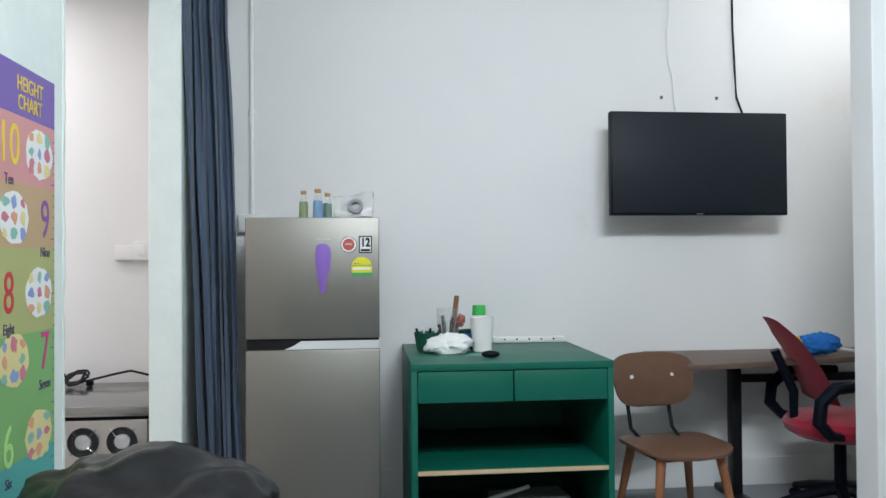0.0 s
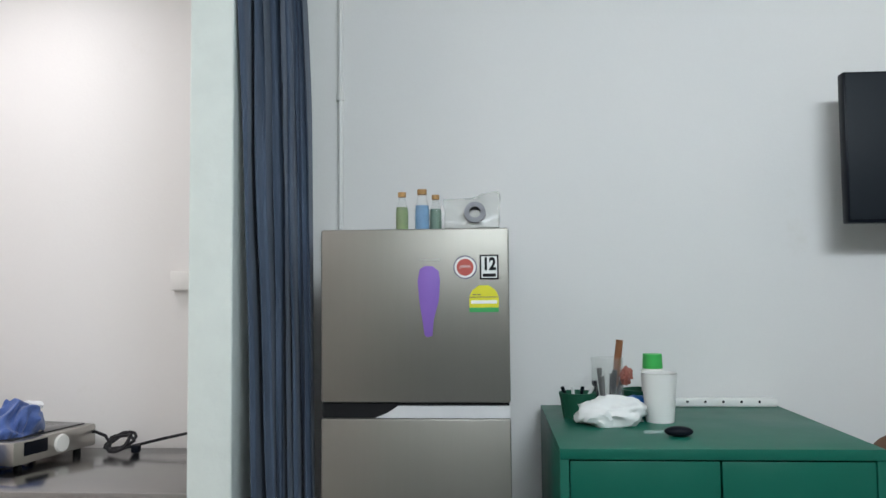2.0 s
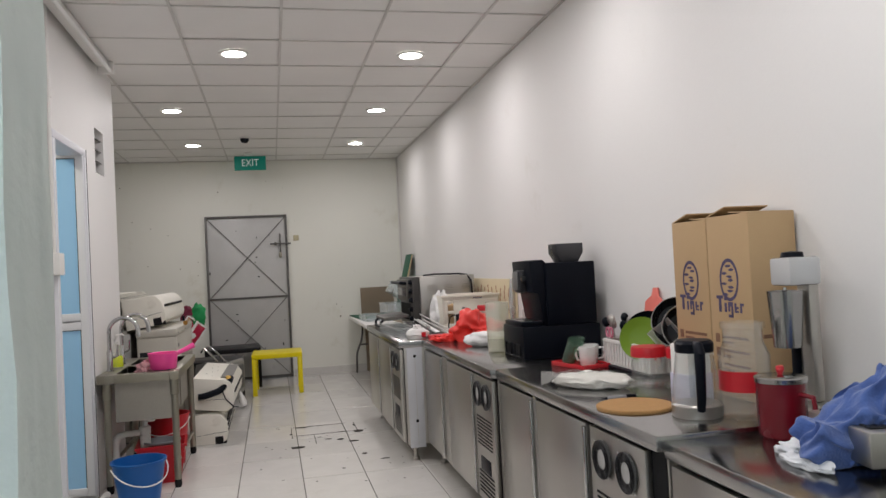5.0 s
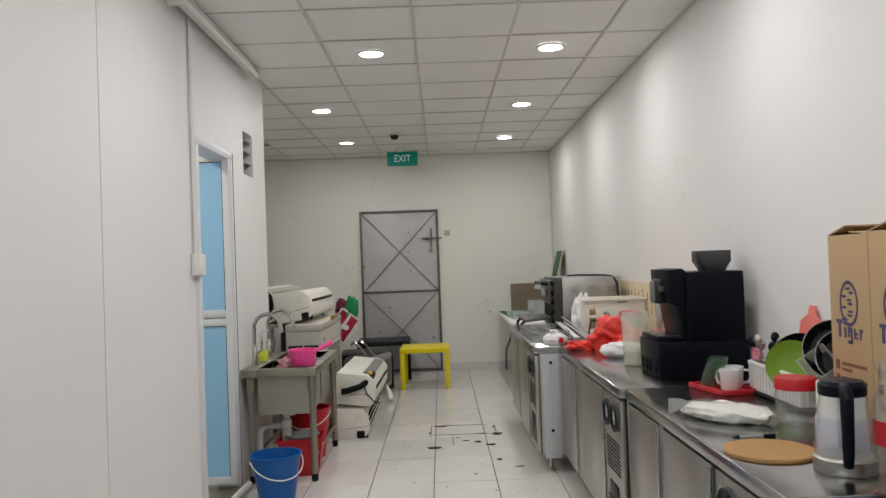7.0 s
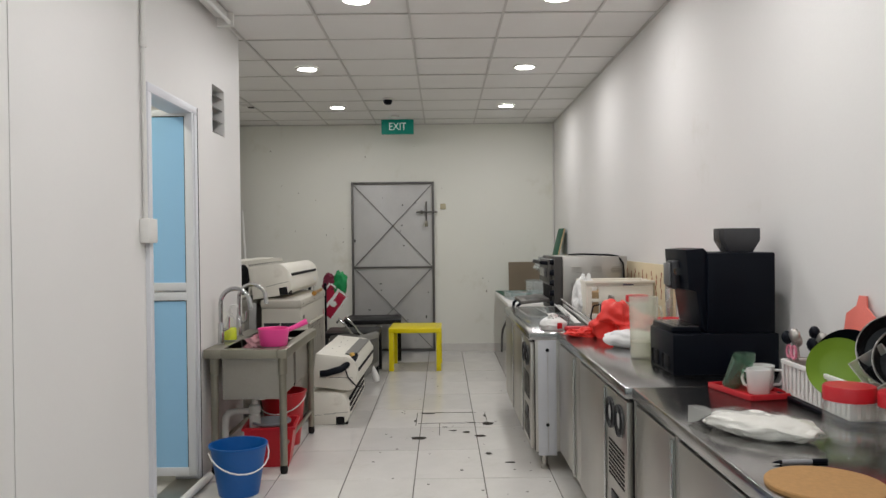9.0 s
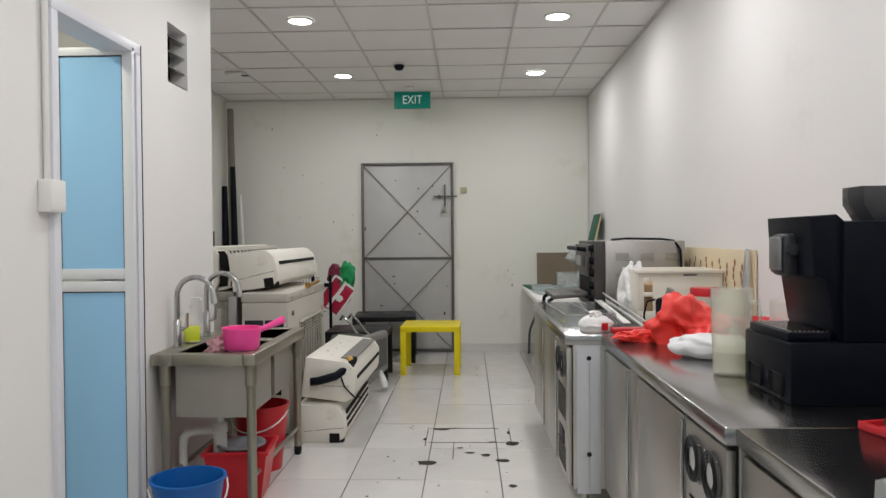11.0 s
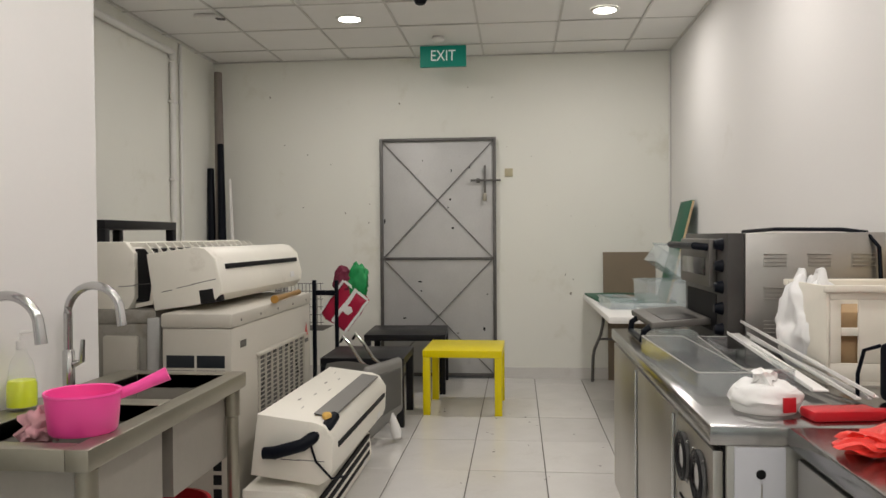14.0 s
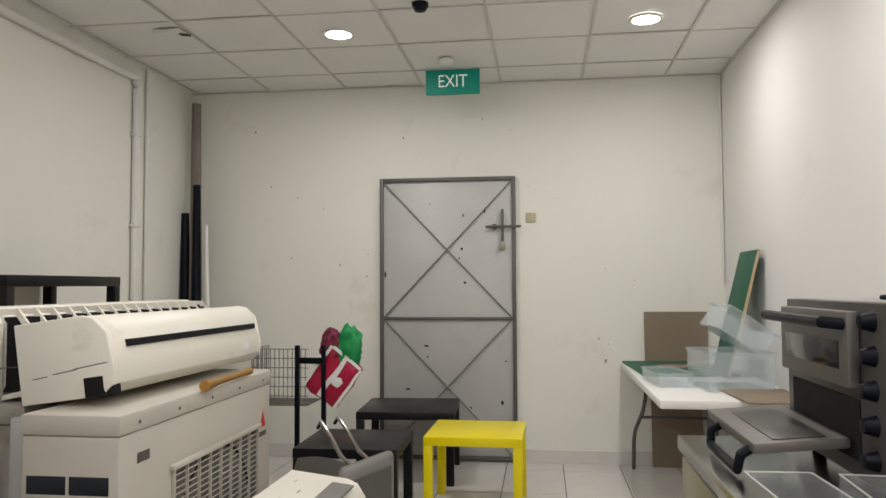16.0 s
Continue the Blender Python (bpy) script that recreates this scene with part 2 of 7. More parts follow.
def prism(bm, poly, axis, a, b, bevel=0.0):
    """A polygon pushed along an axis from a to b; poly holds the two other coordinates in the order xyz."""
    def put(u, v, w):
        return {"x": (w, u, v), "y": (u, w, v), "z": (u, v, w)}[axis]
    lo = [bm.verts.new(put(u, v, a)) for u, v in poly]
    hi = [bm.verts.new(put(u, v, b)) for u, v in poly]
    fs = [bm.faces.new(lo[::-1]), bm.faces.new(hi)]
    for i in range(len(poly)):
        j = (i + 1) % len(poly)
        fs.append(bm.faces.new((lo[i], lo[j], hi[j], hi[i])))
    bmesh.ops.recalc_face_normals(bm, faces=fs)
    if bevel:
        es = [e for f in fs[:2] for e in f.edges]
        bmesh.ops.bevel(bm, geom=es, offset=bevel, segments=2, profile=0.5, affect="EDGES")
    return bm


def arc(cx, cz, r, a0, a1, n=10):
    return [(cx + r * math.cos(radians(a0 + (a1 - a0) * i / n)), cz + r * math.sin(radians(a0 + (a1 - a0) * i / n))) for i in range(n + 1)]


def B():
    return bmesh.new()


def finish(name, bm, mat, smooth=35):
    me = bpy.data.meshes.new(name)
    bmesh.ops.recalc_face_normals(bm, faces=bm.faces)
    if smooth:
        lim = radians(smooth)
        for f in bm.faces:
            f.smooth = True
        for e in bm.edges:
            if len(e.link_faces) == 2 and e.calc_face_angle(0) > lim:
                e.smooth = False
    bm.to_mesh(me)
    bm.free()
    me.materials.append(mat)
    return me


def thing(name, at, rz=0, label="", category="", group="", rx=0, ry=0):
    ob = new(name)
    ob.empty_display_size = 0.05
    ob.matrix_basis = pose(*at, rx, ry, rz)
    return tagged(ob, label, category, group)


def part(name, bm, mat, parent, label="", smooth=35, m=None):
    ob = new(name, finish(name, bm, mat, smooth))
    ob.parent = parent
    if m is not None:
        ob.matrix_basis = m
    return tagged(ob, label)


def single(name, bm, mat, at=(0, 0, 0), rz=0, label="", category="", group="", kind="", smooth=35, rx=0, ry=0):
    ob = new(name, finish(name, bm, mat, smooth))
    ob.matrix_basis = pose(*at, rx, ry, rz)
    return tagged(ob, label, category, group, kind)


def text_part(name, body, size, mat, parent, m, label="", align="CENTER", extrude=0.0006, squeeze=1.0, bold=0.0):
    cu = bpy.data.curves.new(name, "FONT")
    cu.body, cu.size, cu.align_x, cu.align_y, cu.extrude = body, size, align, "CENTER", extrude
    cu.offset = bold
    tmp = new(name, cu)
    dg = bpy.context.evaluated_depsgraph_get()
    me = bpy.data.meshes.new_from_object(tmp.evaluated_get(dg))
    bpy.data.objects.remove(tmp)
    bpy.data.curves.remove(cu)
    me.transform(Matrix.Diagonal((squeeze, 1, 1, 1)))
    me.materials.clear()
    me.materials.append(mat)
    ob = new(name, me)
    ob.parent = parent
    ob.matrix_basis = m
    return tagged(ob, label)


def crumple(bm, amount, scale=8.0, seed=0.0):
    for v in bm.verts:
        p = v.co * scale + Vector((seed, seed * 1.7, seed * 0.3))
        v.co += amount * Vector((noise.noise(p), noise.noise(p + Vector((31, 7, 3))), noise.noise(p + Vector((5, 57, 91)))))
    return bm


def blob(bm, at, size, sub=4, flat=0.0, amount=0.0, scale=8.0, seed=0.0):
    vs = bmesh.ops.create_icosphere(bm, subdivisions=sub, radius=1.0)["verts"]
    for v in vs:
        c = v.co.copy()
        p = c * scale + Vector((seed, seed * 1.7, seed * 0.3))
        c *= 1 + amount * (noise.noise(p) + 0.5 * noise.noise(p * 2.3))
        z = max(c.z, -flat) if flat else c.z
        v.co = Vector((at[0] + c.x * size[0], at[1] + c.y * size[1], at[2] + z * size[2]))
    return bm


def pan(bm, x0, x1, y0, y1, z0, z1, t=0.004):
    """Open tray of one sheet: a floor and four upright sides, t thick inwards."""
    o = [[bm.verts.new((x, y, z)) for x, y in ((x0, y0), (x1, y0), (x1, y1), (x0, y1))] for z in (z0, z1)]
    i = [[bm.verts.new((x, y, z)) for x, y in ((x0 + t, y0 + t), (x1 - t, y0 + t), (x1 - t, y1 - t), (x0 + t, y1 - t))] for z in (z0 + t, z1)]
    bm.faces.new(o[0][::-1])
    bm.faces.new(i[0])
    for k in range(4):
        q = (k + 1) % 4
        bm.faces.new((o[0][k], o[0][q], o[1][q], o[1][k]))
        bm.faces.new((i[0][q], i[0][k], i[1][k], i[1][q]))
        bm.faces.new((o[1][k], o[1][q], i[1][q], i[1][k]))
    return bm


def structure(name, bm, mat, label="", category="", smooth=0):
    return single(name, bm, mat, label=label, category=category, kind="structure", smooth=smooth)


# ---- shell of the place ----
structure("wall_north", box(B(), -10.29, 3.6, WALL_R, WALL_R + 0.2, -0.1, 3.05), WALL_K, "long white painted wall behind counters and fridge", "wall")
bm = B()
box(bm, -10.29, WALL_E, -0.03, 1.68, -0.1, 3.0)
box(bm, -10.29, WALL_E, 2.70, WALL_R, -0.1, 3.0)
box(bm, -10.29, WALL_E, 1.68, 2.70, 2.09, 3.0)
structure("wall_west", bm, WALL_W, "scuffed white end wall round the metal exit door", "wall")
structure("wall_recess", box(B(), WALL_E, -5.9, WALL_B - 0.2, WALL_B, -0.1, 3.0), WALL_W, "white recess wall with surface pipes", "wall")
bm = B()
VX0, VX1, VZ0, VZ1 = -5.675, -5.41, 2.06, 2.36
DX0, DX1, DZ1 = -5.045, -4.315, 2.145
box(bm, -6.045, VX0, WALL_L - 0.1, WALL_L, -0.1, 3.0)
box(bm, VX0, VX1, WALL_L - 0.1, WALL_L, -0.1, VZ0)
box(bm, VX0, VX1, WALL_L - 0.1, WALL_L, VZ1, 3.0)
box(bm, VX1, DX0, WALL_L - 0.1, WALL_L, -0.1, 3.0)
box(bm, DX0, DX1, WALL_L - 0.1, WALL_L, DZ1, 3.0)
box(bm, DX1, -3.186, WALL_L - 0.1, WALL_L, -0.1, 3.0)
box(bm, -3.180, -0.719, WALL_L - 0.1, WALL_L, -0.1, 3.0)
structure("wall_partition", bm, PANEL, "white board partition with a joint and the blue door", "wall")
structure("wall_partition_end", box(B(), -6.045, -5.945, WALL_B, WALL_L - 0.1, -0.1, 3.0), WALL_K, "white return wall of the washroom", "wall")
bm = B()
box(bm, -6.0, -0.9, -0.3, -0.2, -0.1, 3.0)
box(bm, -3.4, -3.3, -0.2, WALL_L - 0.1, -0.1, 3.0)
structure("wall_washroom", bm, WALL, "plain washroom walls behind the blue door", "wall")
bm = B()
box(bm, PART_X - 0.11, PART_X, -1.8, 2.292, -0.1, 3.05)
wall_s = structure("wall_divider_south", bm, PLASTER, "white divider wall that carries the height chart", "wall")
bm = box(B(), PART_X - 0.112, PART_X + 0.003, 2.284, 2.297, ROOM_FLOOR, 3.04)
bmesh.ops.subdivide_edges(bm, edges=bm.edges[:], cuts=44, use_grid_fill=True)
part("plaster_edge", crumple(crumple(bm, 0.004, 14, 3), 0.0025, 40), PLASTER, wall_s, "lumpy painted plaster edge", smooth=60)
bm = B()
box(bm, -0.72, -0.585, 3.442, WALL_R, -0.1, 3.05, 0.006)
structure("wall_divider_north", bm, PLASTER, "white wall stub beside the curtain", "wall")
bm = B()
box(bm, 2.225, 3.6, 3.05, 3.19, 0, 3.05, 0.004)
structure("wall_stub_east", bm, WALL, "white wall end in front of the desk", "wall")
bm = B()
box(bm, PART_X - 0.11, 3.7, -2.0, -1.8, 0, 3.05)
box(bm, 3.6, 3.7, -1.8, WALL_R, 0, 3.05)
structure("wall_room", bm, WALL, "plain white walls of the front room", "wall")
structure("ceiling_room", box(B(), -0.74, 3.7, -2.0, WALL_R, 3.05, 3.15), CEIL_M, "plain white ceiling of the front room", "ceiling")
structure("floor_room", box(B(), -0.722, 3.7, -2.0, WALL_R, -0.1, ROOM_FLOOR), ROOMFLOOR, "dark grey vinyl floor of the front room", "floor")
structure("baseboard_room", box(B(), -0.58, 3.6, WALL_R - 0.014, WALL_R - 0.002, ROOM_FLOOR, ROOM_FLOOR + 0.15, 0.003), WALL, "white painted skirting board", "skirting")
floor_k = structure("floor", box(B(), -10.2, -0.722, -0.3, WALL_R, -0.1, -0.004), GROUT, "pale glazed floor tiles with dark worn joints", "floor")

# tiles of the kitchen floor
TX, TY = 0.60, 0.40
tile_me = finish("tile", box(B(), -TX / 2 + 0.002, TX / 2 - 0.002, -TY / 2 + 0.0028, TY / 2 - 0.0028, -0.006, 0.0, 0.0012, 1), TILE, 30)
for i in range(16):
    for j in range(10):
        cx, cy = -0.85 - TX * (i + 0.5), 0.223 + TY * (j + 0.5)
        if cx > -6.0 and cy < 1.2:
            continue
        ob = new("tile", tile_me)
        ob.parent = floor_k
        ob.matrix_basis = pose(cx, cy, 0.0007 * math.sin(i * 3.1 + j * 1.7), 0, 0, 180 * ((i * 7 + j * 3) % 2))

# suspended ceiling of the kitchen
G0X, G0Y, GP = -6.11, 2.60, 0.596
bm = B()
for i in range(-8, 11):
    for j in range(-5, 4):
        x0, y0 = G0X + i * GP, G0Y + j * GP
        x1, y1 = min(x0 + GP, -0.735), min(y0 + GP, WALL_R)
        x0, y0 = max(x0, WALL_E), max(y0, -0.25)
        if x1 - x0 < 0.02 or y1 - y0 < 0.02:
            continue
        s = 0.002 * math.sin(i * 5.3 + j * 2.9)
        box(bm, x0 + 0.004, x1 - 0.004, y0 + 0.004, y1 - 0.004, CEIL + 0.006 + s, CEIL + 0.02 + s, 0.002, 1)
ceiling = structure("ceiling", bm, CEIL_M, "suspended ceiling of white square boards in a thin grid", "ceiling")
bm = B()
for i in range(-8, 11):
    x = G0X + i * GP
    if WALL_E < x < -0.74:
        box(bm, x - 0.008, x + 0.008, -0.25, WALL_R, CEIL, CEIL + 0.005)
for j in range(-5, 4):
    y = G0Y + j * GP
    if -0.25 < y < WALL_R:
        box(bm, WALL_E, -0.735, y - 0.008, y + 0.008, CEIL - 0.0015, CEIL + 0.0035)
box(bm, WALL_E, -0.735, WALL_R - 0.02, WALL_R, CEIL - 0.003, CEIL + 0.004)
box(bm, WALL_E, WALL_E + 0.02, WALL_B, WALL_R - 0.02, CEIL - 0.003, CEIL + 0.004)
structure("ceiling_grid", bm, GRID_M, "thin metal grid of the suspended ceiling", "ceiling grid")
structure("ceiling_slab", box(B(), -10.29, -0.735, -0.3, WALL_R, 3.0, 3.1), CEIL_M, "slab over the suspended ceiling", "ceiling")
bm = B()
box(bm, WALL_E, WALL_E + 0.012, 0.2, 1.66, 0, 0.095, 0.002)
box(bm, WALL_E, WALL_E + 0.012, 2.72, WALL_R, 0, 0.095, 0.002)
structure("baseboard", bm, TILE, "pale tile skirting along the end wall", "skirting")

# ---- lamps ----
def downlight(x, y):
    t = thing("downlight", (x, y, CEIL), label="round recessed white LED ceiling downlight, switched on", category="ceiling lamp", group="kitchen downlights")
    part("trim_ring", lathe(B(), [(0.078, 0.004), (0.078, -0.006), (0.096, -0.006), (0.098, -0.002), (0.098, 0.004)]), WHITEPL, t)
    part("diffuser", lathe(B(), [(0, -0.004), (0.078, -0.004)]), WHITE_LIT, t, "glowing diffuser")
    area_lamp("downlight_glow", pose(x, y, CEIL - 0.012), KITCHEN_W, 0.15, KITCHEN_C, spread=180, disk=True)


for lx, ly in ((-8.842, 1.69), (-8.842, 3.495), (-7.012, 1.69), (-7.012, 3.495), (-5.215, 2.30), (-5.206, 3.495), (-3.40, 2.30), (-3.40, 3.495), (-1.62, 2.30), (-1.62, 3.495)):
    downlight(lx, ly)
# Unseen battens added to light the front room; the last brightens the alcove wall.
for lx, ly, share in ((1.2, 1.0, 0.85), (0.2, 0.4, 0.3), (3.0, 3.55, 0.05)):
    t = thing("added_tube_lamp", (lx, ly, 3.05), label="unseen ceiling batten lamp added to light the front room", category="ceiling lamp", group="room tube lamps")
    part("housing", box(B(), -0.62, 0.62, -0.05, 0.05, -0.05, 0, 0.006), WHITEPL, t)
    part("tube", cyl(B(), (-0.6, 0, -0.068), (0.6, 0, -0.068), 0.014), WHITE_LIT, t)
    area_lamp("added_tube_glow", pose(lx, ly, 2.95, 50), ROOM_W * share, 1.2, ROOM_C, size_y=0.14)
area_lamp("washroom_glow", pose(-4.35, 0.5, 2.7), 15, 0.2, (1.0, 0.94, 0.80))

# ---- openings ----
# metal exit door
t = thing("exit_door", (WALL_E + 0.02, 2.19, 0.012), label="grey sheet-metal exit door with welded cross bracing, shut", category="door")
part("sheet", box(B(), -0.03, 0.0, -0.49, 0.49, 0, 2.06, 0.002), IRON, t)
bm = B()
for a in (-0.51, 0.482):
    box(bm, -0.03, 0.02, a, a + 0.028, 0, 2.085, 0.003)
box(bm, -0.03, 0.02, -0.482, 0.482, 2.057, 2.085, 0.003)
box(bm, -0.03, 0.012, -0.482, 0.482, 0.0, 0.03, 0.003)
part("frame", bm, IRON_D, t, "dark angle-iron frame")
for z0, z1, up in ((1.04, 2.05, 1), (0.03, 1.03, 1)):
    for s in (-1, 1):
        part("brace", tube(B(), [(0.010, -0.48 * s, z0), (0.012, 0, (z0 + z1) / 2), (0.010, 0.48 * s, z1)], 0.0062, 6), material("grey brace iron", (0.24, 0.235, 0.225), 0.5, 0.4, vary=0.2), t)
part("cross_bar", box(B(), 0.0, 0.016, -0.482, 0.482, 1.022, 1.045, 0.003), IRON_D, t)
b = part("bolt", cyl(B(), (0.034, 0.29, 1.71), (0.034, 0.55, 1.71), 0.009, seg=10), IRON_D, t, "sliding iron bolt")
part("bolt_arm", box(B(), 0.025, 0.04, 0.405, 0.425, 1.59, 1.84, 0.004), IRON_D, b)
part("padlock", box(B(), 0.03, 0.055, 0.395, 0.432, 1.53, 1.60, 0.008), STEEL_OLD, b)
part("hasp", box(B(), 0.0, 0.03, 0.34, 0.37, 1.69, 1.73, 0.003), IRON_D, b)
for k, (y, z, a, c) in enumerate(((0.11, 1.55, 0.008, 0.010), (0.13, 1.30, 0.012, 0.008), (-0.47, 1.36, 0.007, 0.022), (0.28, 1.83, 0.006, 0.012), (0.09, 1.48, 0.005, 0.007), (-0.16, 0.83, 0.016, 0.006), (-0.15, 0.75, 0.007, 0.008), (-0.30, 0.51, 0.014, 0.006), (0.40, 0.42, 0.009, 0.016), (0.17, 0.38, 0.007, 0.007), (0.43, 0.72, 0.006, 0.006), (0.12, 1.80, 0.005, 0.014), (-0.13, 1.89, 0.005, 0.005))):
    part("rust_chip", blob(B(), (0.0006, y, z), (0.0010, a, c), 2, amount=0.6, seed=k), DARKGAP, t, "chipped rusty spot")
part("lower_bolt", cyl(B(), (0.03, 0.30, 0.28), (0.03, 0.52, 0.28), 0.009, seg=10), IRON_D, t)
tagged(single("wall_plate", box(B(), 0, 0.012, -0.035, 0.035, -0.035, 0.035, 0.004), material("ivory plate", (0.5, 0.45, 0.3), 0.5), (WALL_E, 2.81, 1.79), label="small ivory blank plate on the end wall", category="wall plate"))

# exit sign
t = thing("exit_sign", (-9.70, 2.282, 2.632), label="green EXIT sign with white letters hung from the ceiling", category="exit sign")
part("panel", box(B(), -0.02, 0.02, -0.19, 0.19, 0, 0.172, 0.004), EXITGREEN, t)
text_part("lettering", "EXIT", 0.125, EXITWHITE, t, pose(0.0215, 0.0, 0.086, 90, 0, 90), squeeze=0.82)
for s in (-0.13, 0.13):
    part("hanger", cyl(B(), (0, s, 0.172), (0, s, 0.178), 0.006, seg=8), WHITEPL, t)

# washroom door
t = thing("door_1", (0, 0, 0), label="blue acrylic folding washroom door in a white aluminium frame, open", category="door")
bm = B()
box(bm, DX0, DX0 + 0.045, WALL_L - 0.115, WALL_L + 0.022, 0, DZ1 - 0.045, 0.003)
box(bm, DX1 - 0.045, DX1, WALL_L - 0.115, WALL_L + 0.022, 0, DZ1 - 0.045, 0.003)
box(bm, DX0, DX1, WALL_L - 0.115, WALL_L + 0.022, DZ1 - 0.045, DZ1, 0.003)
part("door_frame", bm, ALU, t)
def door_leaf(x0, y0, y1, label):
    """One narrow leaf of the folding door, folded back square to the wall; its face towards +x."""
    x1 = x0 + 0.026
    bm = B()
    for a, b, z0, z1 in ((y0, y0 + 0.05, 0.06, 2.12), (y1 - 0.045, y1, 0.06, 2.12), (y0 + 0.05, y1 - 0.045, 0.06, 0.108), (y0 + 0.05, y1 - 0.045, 2.084, 2.12), (y0 + 0.05, y1 - 0.045, 1.05, 1.096), (y0 + 0.05, y1 - 0.045, 1.104, 1.15)):
        box(bm, x0, x1, a, b, z0, z1, 0.003)
    leaf = part("leaf", bm, ALU, t, label)
    for z0, z1 in ((1.148, 2.086), (0.106, 1.052)):
        part("panel", box(B(), x0 + 0.009, x1 - 0.009, y0 + 0.048, y1 - 0.043, z0, z1), BLUE_G, leaf, "sky blue acrylic panel")
        bm = B()
        for a in (y0 + 0.0505, y1 - 0.0495):
            box(bm, x1 - 0.010, x1 - 0.006, a, a + 0.004, z0, z1)
        box(bm, x1 - 0.010, x1 - 0.006, y0 + 0.0545, y1 - 0.0495, z1 - 0.006, z1 - 0.002)
        part("gasket", bm, DARKGAP, leaf)
    return leaf


door_leaf(-4.978, 1.02, 1.400, "blue and white folding leaf")
door_leaf(-5.008, 0.99, 1.258, "blue and white folding leaf")
part("jamb_seal", box(B(), DX0 - 0.004, DX0 + 0.001, WALL_L + 0.0, WALL_L + 0.024, 0, DZ1), DARKGAP, t)
part("threshold", box(B(), DX0, DX1, WALL_L - 0.12, WALL_L + 0.03, 0.0, 0.03, 0.004), STEEL_OLD, t)

# louvred vent
t = thing("wall_vent", (0, WALL_L - 0.05, 0), label="vent with grey louvre blades before a dark sheet for its shade, in the partition", category="vent")
# Dark sheet added behind the blades for the shade of the open vent.
part("backing", box(B(), VX0, VX1, -0.048, -0.044, VZ0, VZ1), DARKGAP, t)
for k in range(4):
    z = VZ0 + 0.03 + k * 0.078
    part("blade", box(B(), VX0, VX1, -0.04, 0.04, -0.003, 0.003, m=Matrix.Translation((0, 0, z)) @ Matrix.Rotation(radians(-28), 4, "X")), GREYPL, t)

# ---- counters ----
FANBACK = material("fan well grey", (0.10, 0.10, 0.10), 0.5, 0.3, vary=0.2, scale=40)
FANHUB = material("fan hub sticker", (0.42, 0.42, 0.41), 0.5, vary=0.25, scale=60)
def fan(parent, x, z, y=0.0, r=0.062):
    f = part("fan_grille", lathe(B(), [(0, 0.0), (r * 0.96, 0.0), (r, 0.003), (r, 0.010), (r * 0.94, 0.012), (r * 0.92, 0.004)], 28), FANBACK, parent, "round fan opening", m=pose(x, y, z, 90))
    for q in (0.62, 0.74, 0.86, 0.97):
        bm = B()
        lathe(bm, [(r * q - 0.0019, 0.012), (r * q, 0.0139), (r * q + 0.0019, 0.012), (r * q, 0.0101), (r * q - 0.0019, 0.012)], 28)
        part("guard_ring", bm, BLACK_L, f)
    for k in range(4):
        an = k * math.pi / 2 + 0.785
        part("guard_arm", cyl(B(), (r * 0.5 * math.cos(an), r * 0.5 * math.sin(an), 0.010), (r * 1.22 * math.cos(an), r * 1.22 * math.sin(an), 0.006), 0.0020, seg=5), CHROME, f)
    part("hub", lathe(B(), [(0, 0.009), (r * 0.50, 0.008), (r * 0.53, 0.001)], 20), FANHUB, f, "pale hub sticker")


def chiller(x0, x1, y0, top, panels, label, group="undercounter chillers", y1=WALL_R - 0.02):
    """A stainless undercounter chiller, its front at y0. panels: (kind, from, to) along x, from the near end."""
    t = thing("undercounter_chiller", (0, y0, 0), label=label, category="undercounter fridge", group=group)
    d = y1 - y0
    part("body", box(B(), x0 + 0.004, x1 - 0.004, 0.0365, d, 0.12, top - 0.0455, 0.003), STEEL, t)
    part("worktop", box(B(), x0, x1, 0.0, d, top - 0.045, top, 0.006), STEEL_TOP, t, "glossy stainless worktop")
    part("gasket", box(B(), x0 + 0.012, x1 - 0.012, 0.0342, 0.0362, 0.13, top - 0.047), DARKGAP, t)
    for fx in (x0 + 0.08, x1 - 0.08):
        for fy in (0.1, d - 0.1):
            part("foot", lathe(B(), [(0, 0), (0.025, 0), (0.025, 0.02), (0.016, 0.03), (0.016, 0.12)], 14, (fx, fy, 0)), STEEL, t)
    for kind, a, b in panels:
        a, b = min(a, b), max(a, b)
        if kind == "door":
            o = part("door", box(B(), a, b, 0.008, 0.034, 0.14, top - 0.06, 0.004), STEEL, t)
            part("pull_edge", box(B(), b - 0.016, b + 0.004, 0.002, 0.010, 0.15, top - 0.07, 0.002), CHROME, o)
        elif kind == "post":
            part("post", box(B(), a, b, 0.012, 0.034, 0.14, top - 0.05, 0.003), STEEL, t)
        else:
            o = part("machine_panel", box(B(), a, b, 0.010, 0.034, 0.14, top - 0.06, 0.004), STEEL, t)
            w = b - a
            for k in (0.28, 0.72):
                fan(o, a + w * k, top - 0.15, 0.0095, min(0.062, w * 0.21))
            # Slots here and below are dark bars that paint the shade inside them.
            for k in range(9):
                z = top - 0.27 - k * 0.017
                part("slot", box(B(), a + w * 0.12, b - w * 0.12, 0.0075, 0.0105, z, z + 0.007), DARKGAP, o)
            c = part("controller", box(B(), a + w * 0.25, b - w * 0.25, 0.006, 0.011, top - 0.53, top - 0.46, 0.002), BLACKPL, o)
            for k in range(6):
                z = 0.18 + k * 0.02
                part("slot", box(B(), a + w * 0.12, b - w * 0.12, 0.0075, 0.0105, z, z + 0.008), DARKGAP, o)
    return t


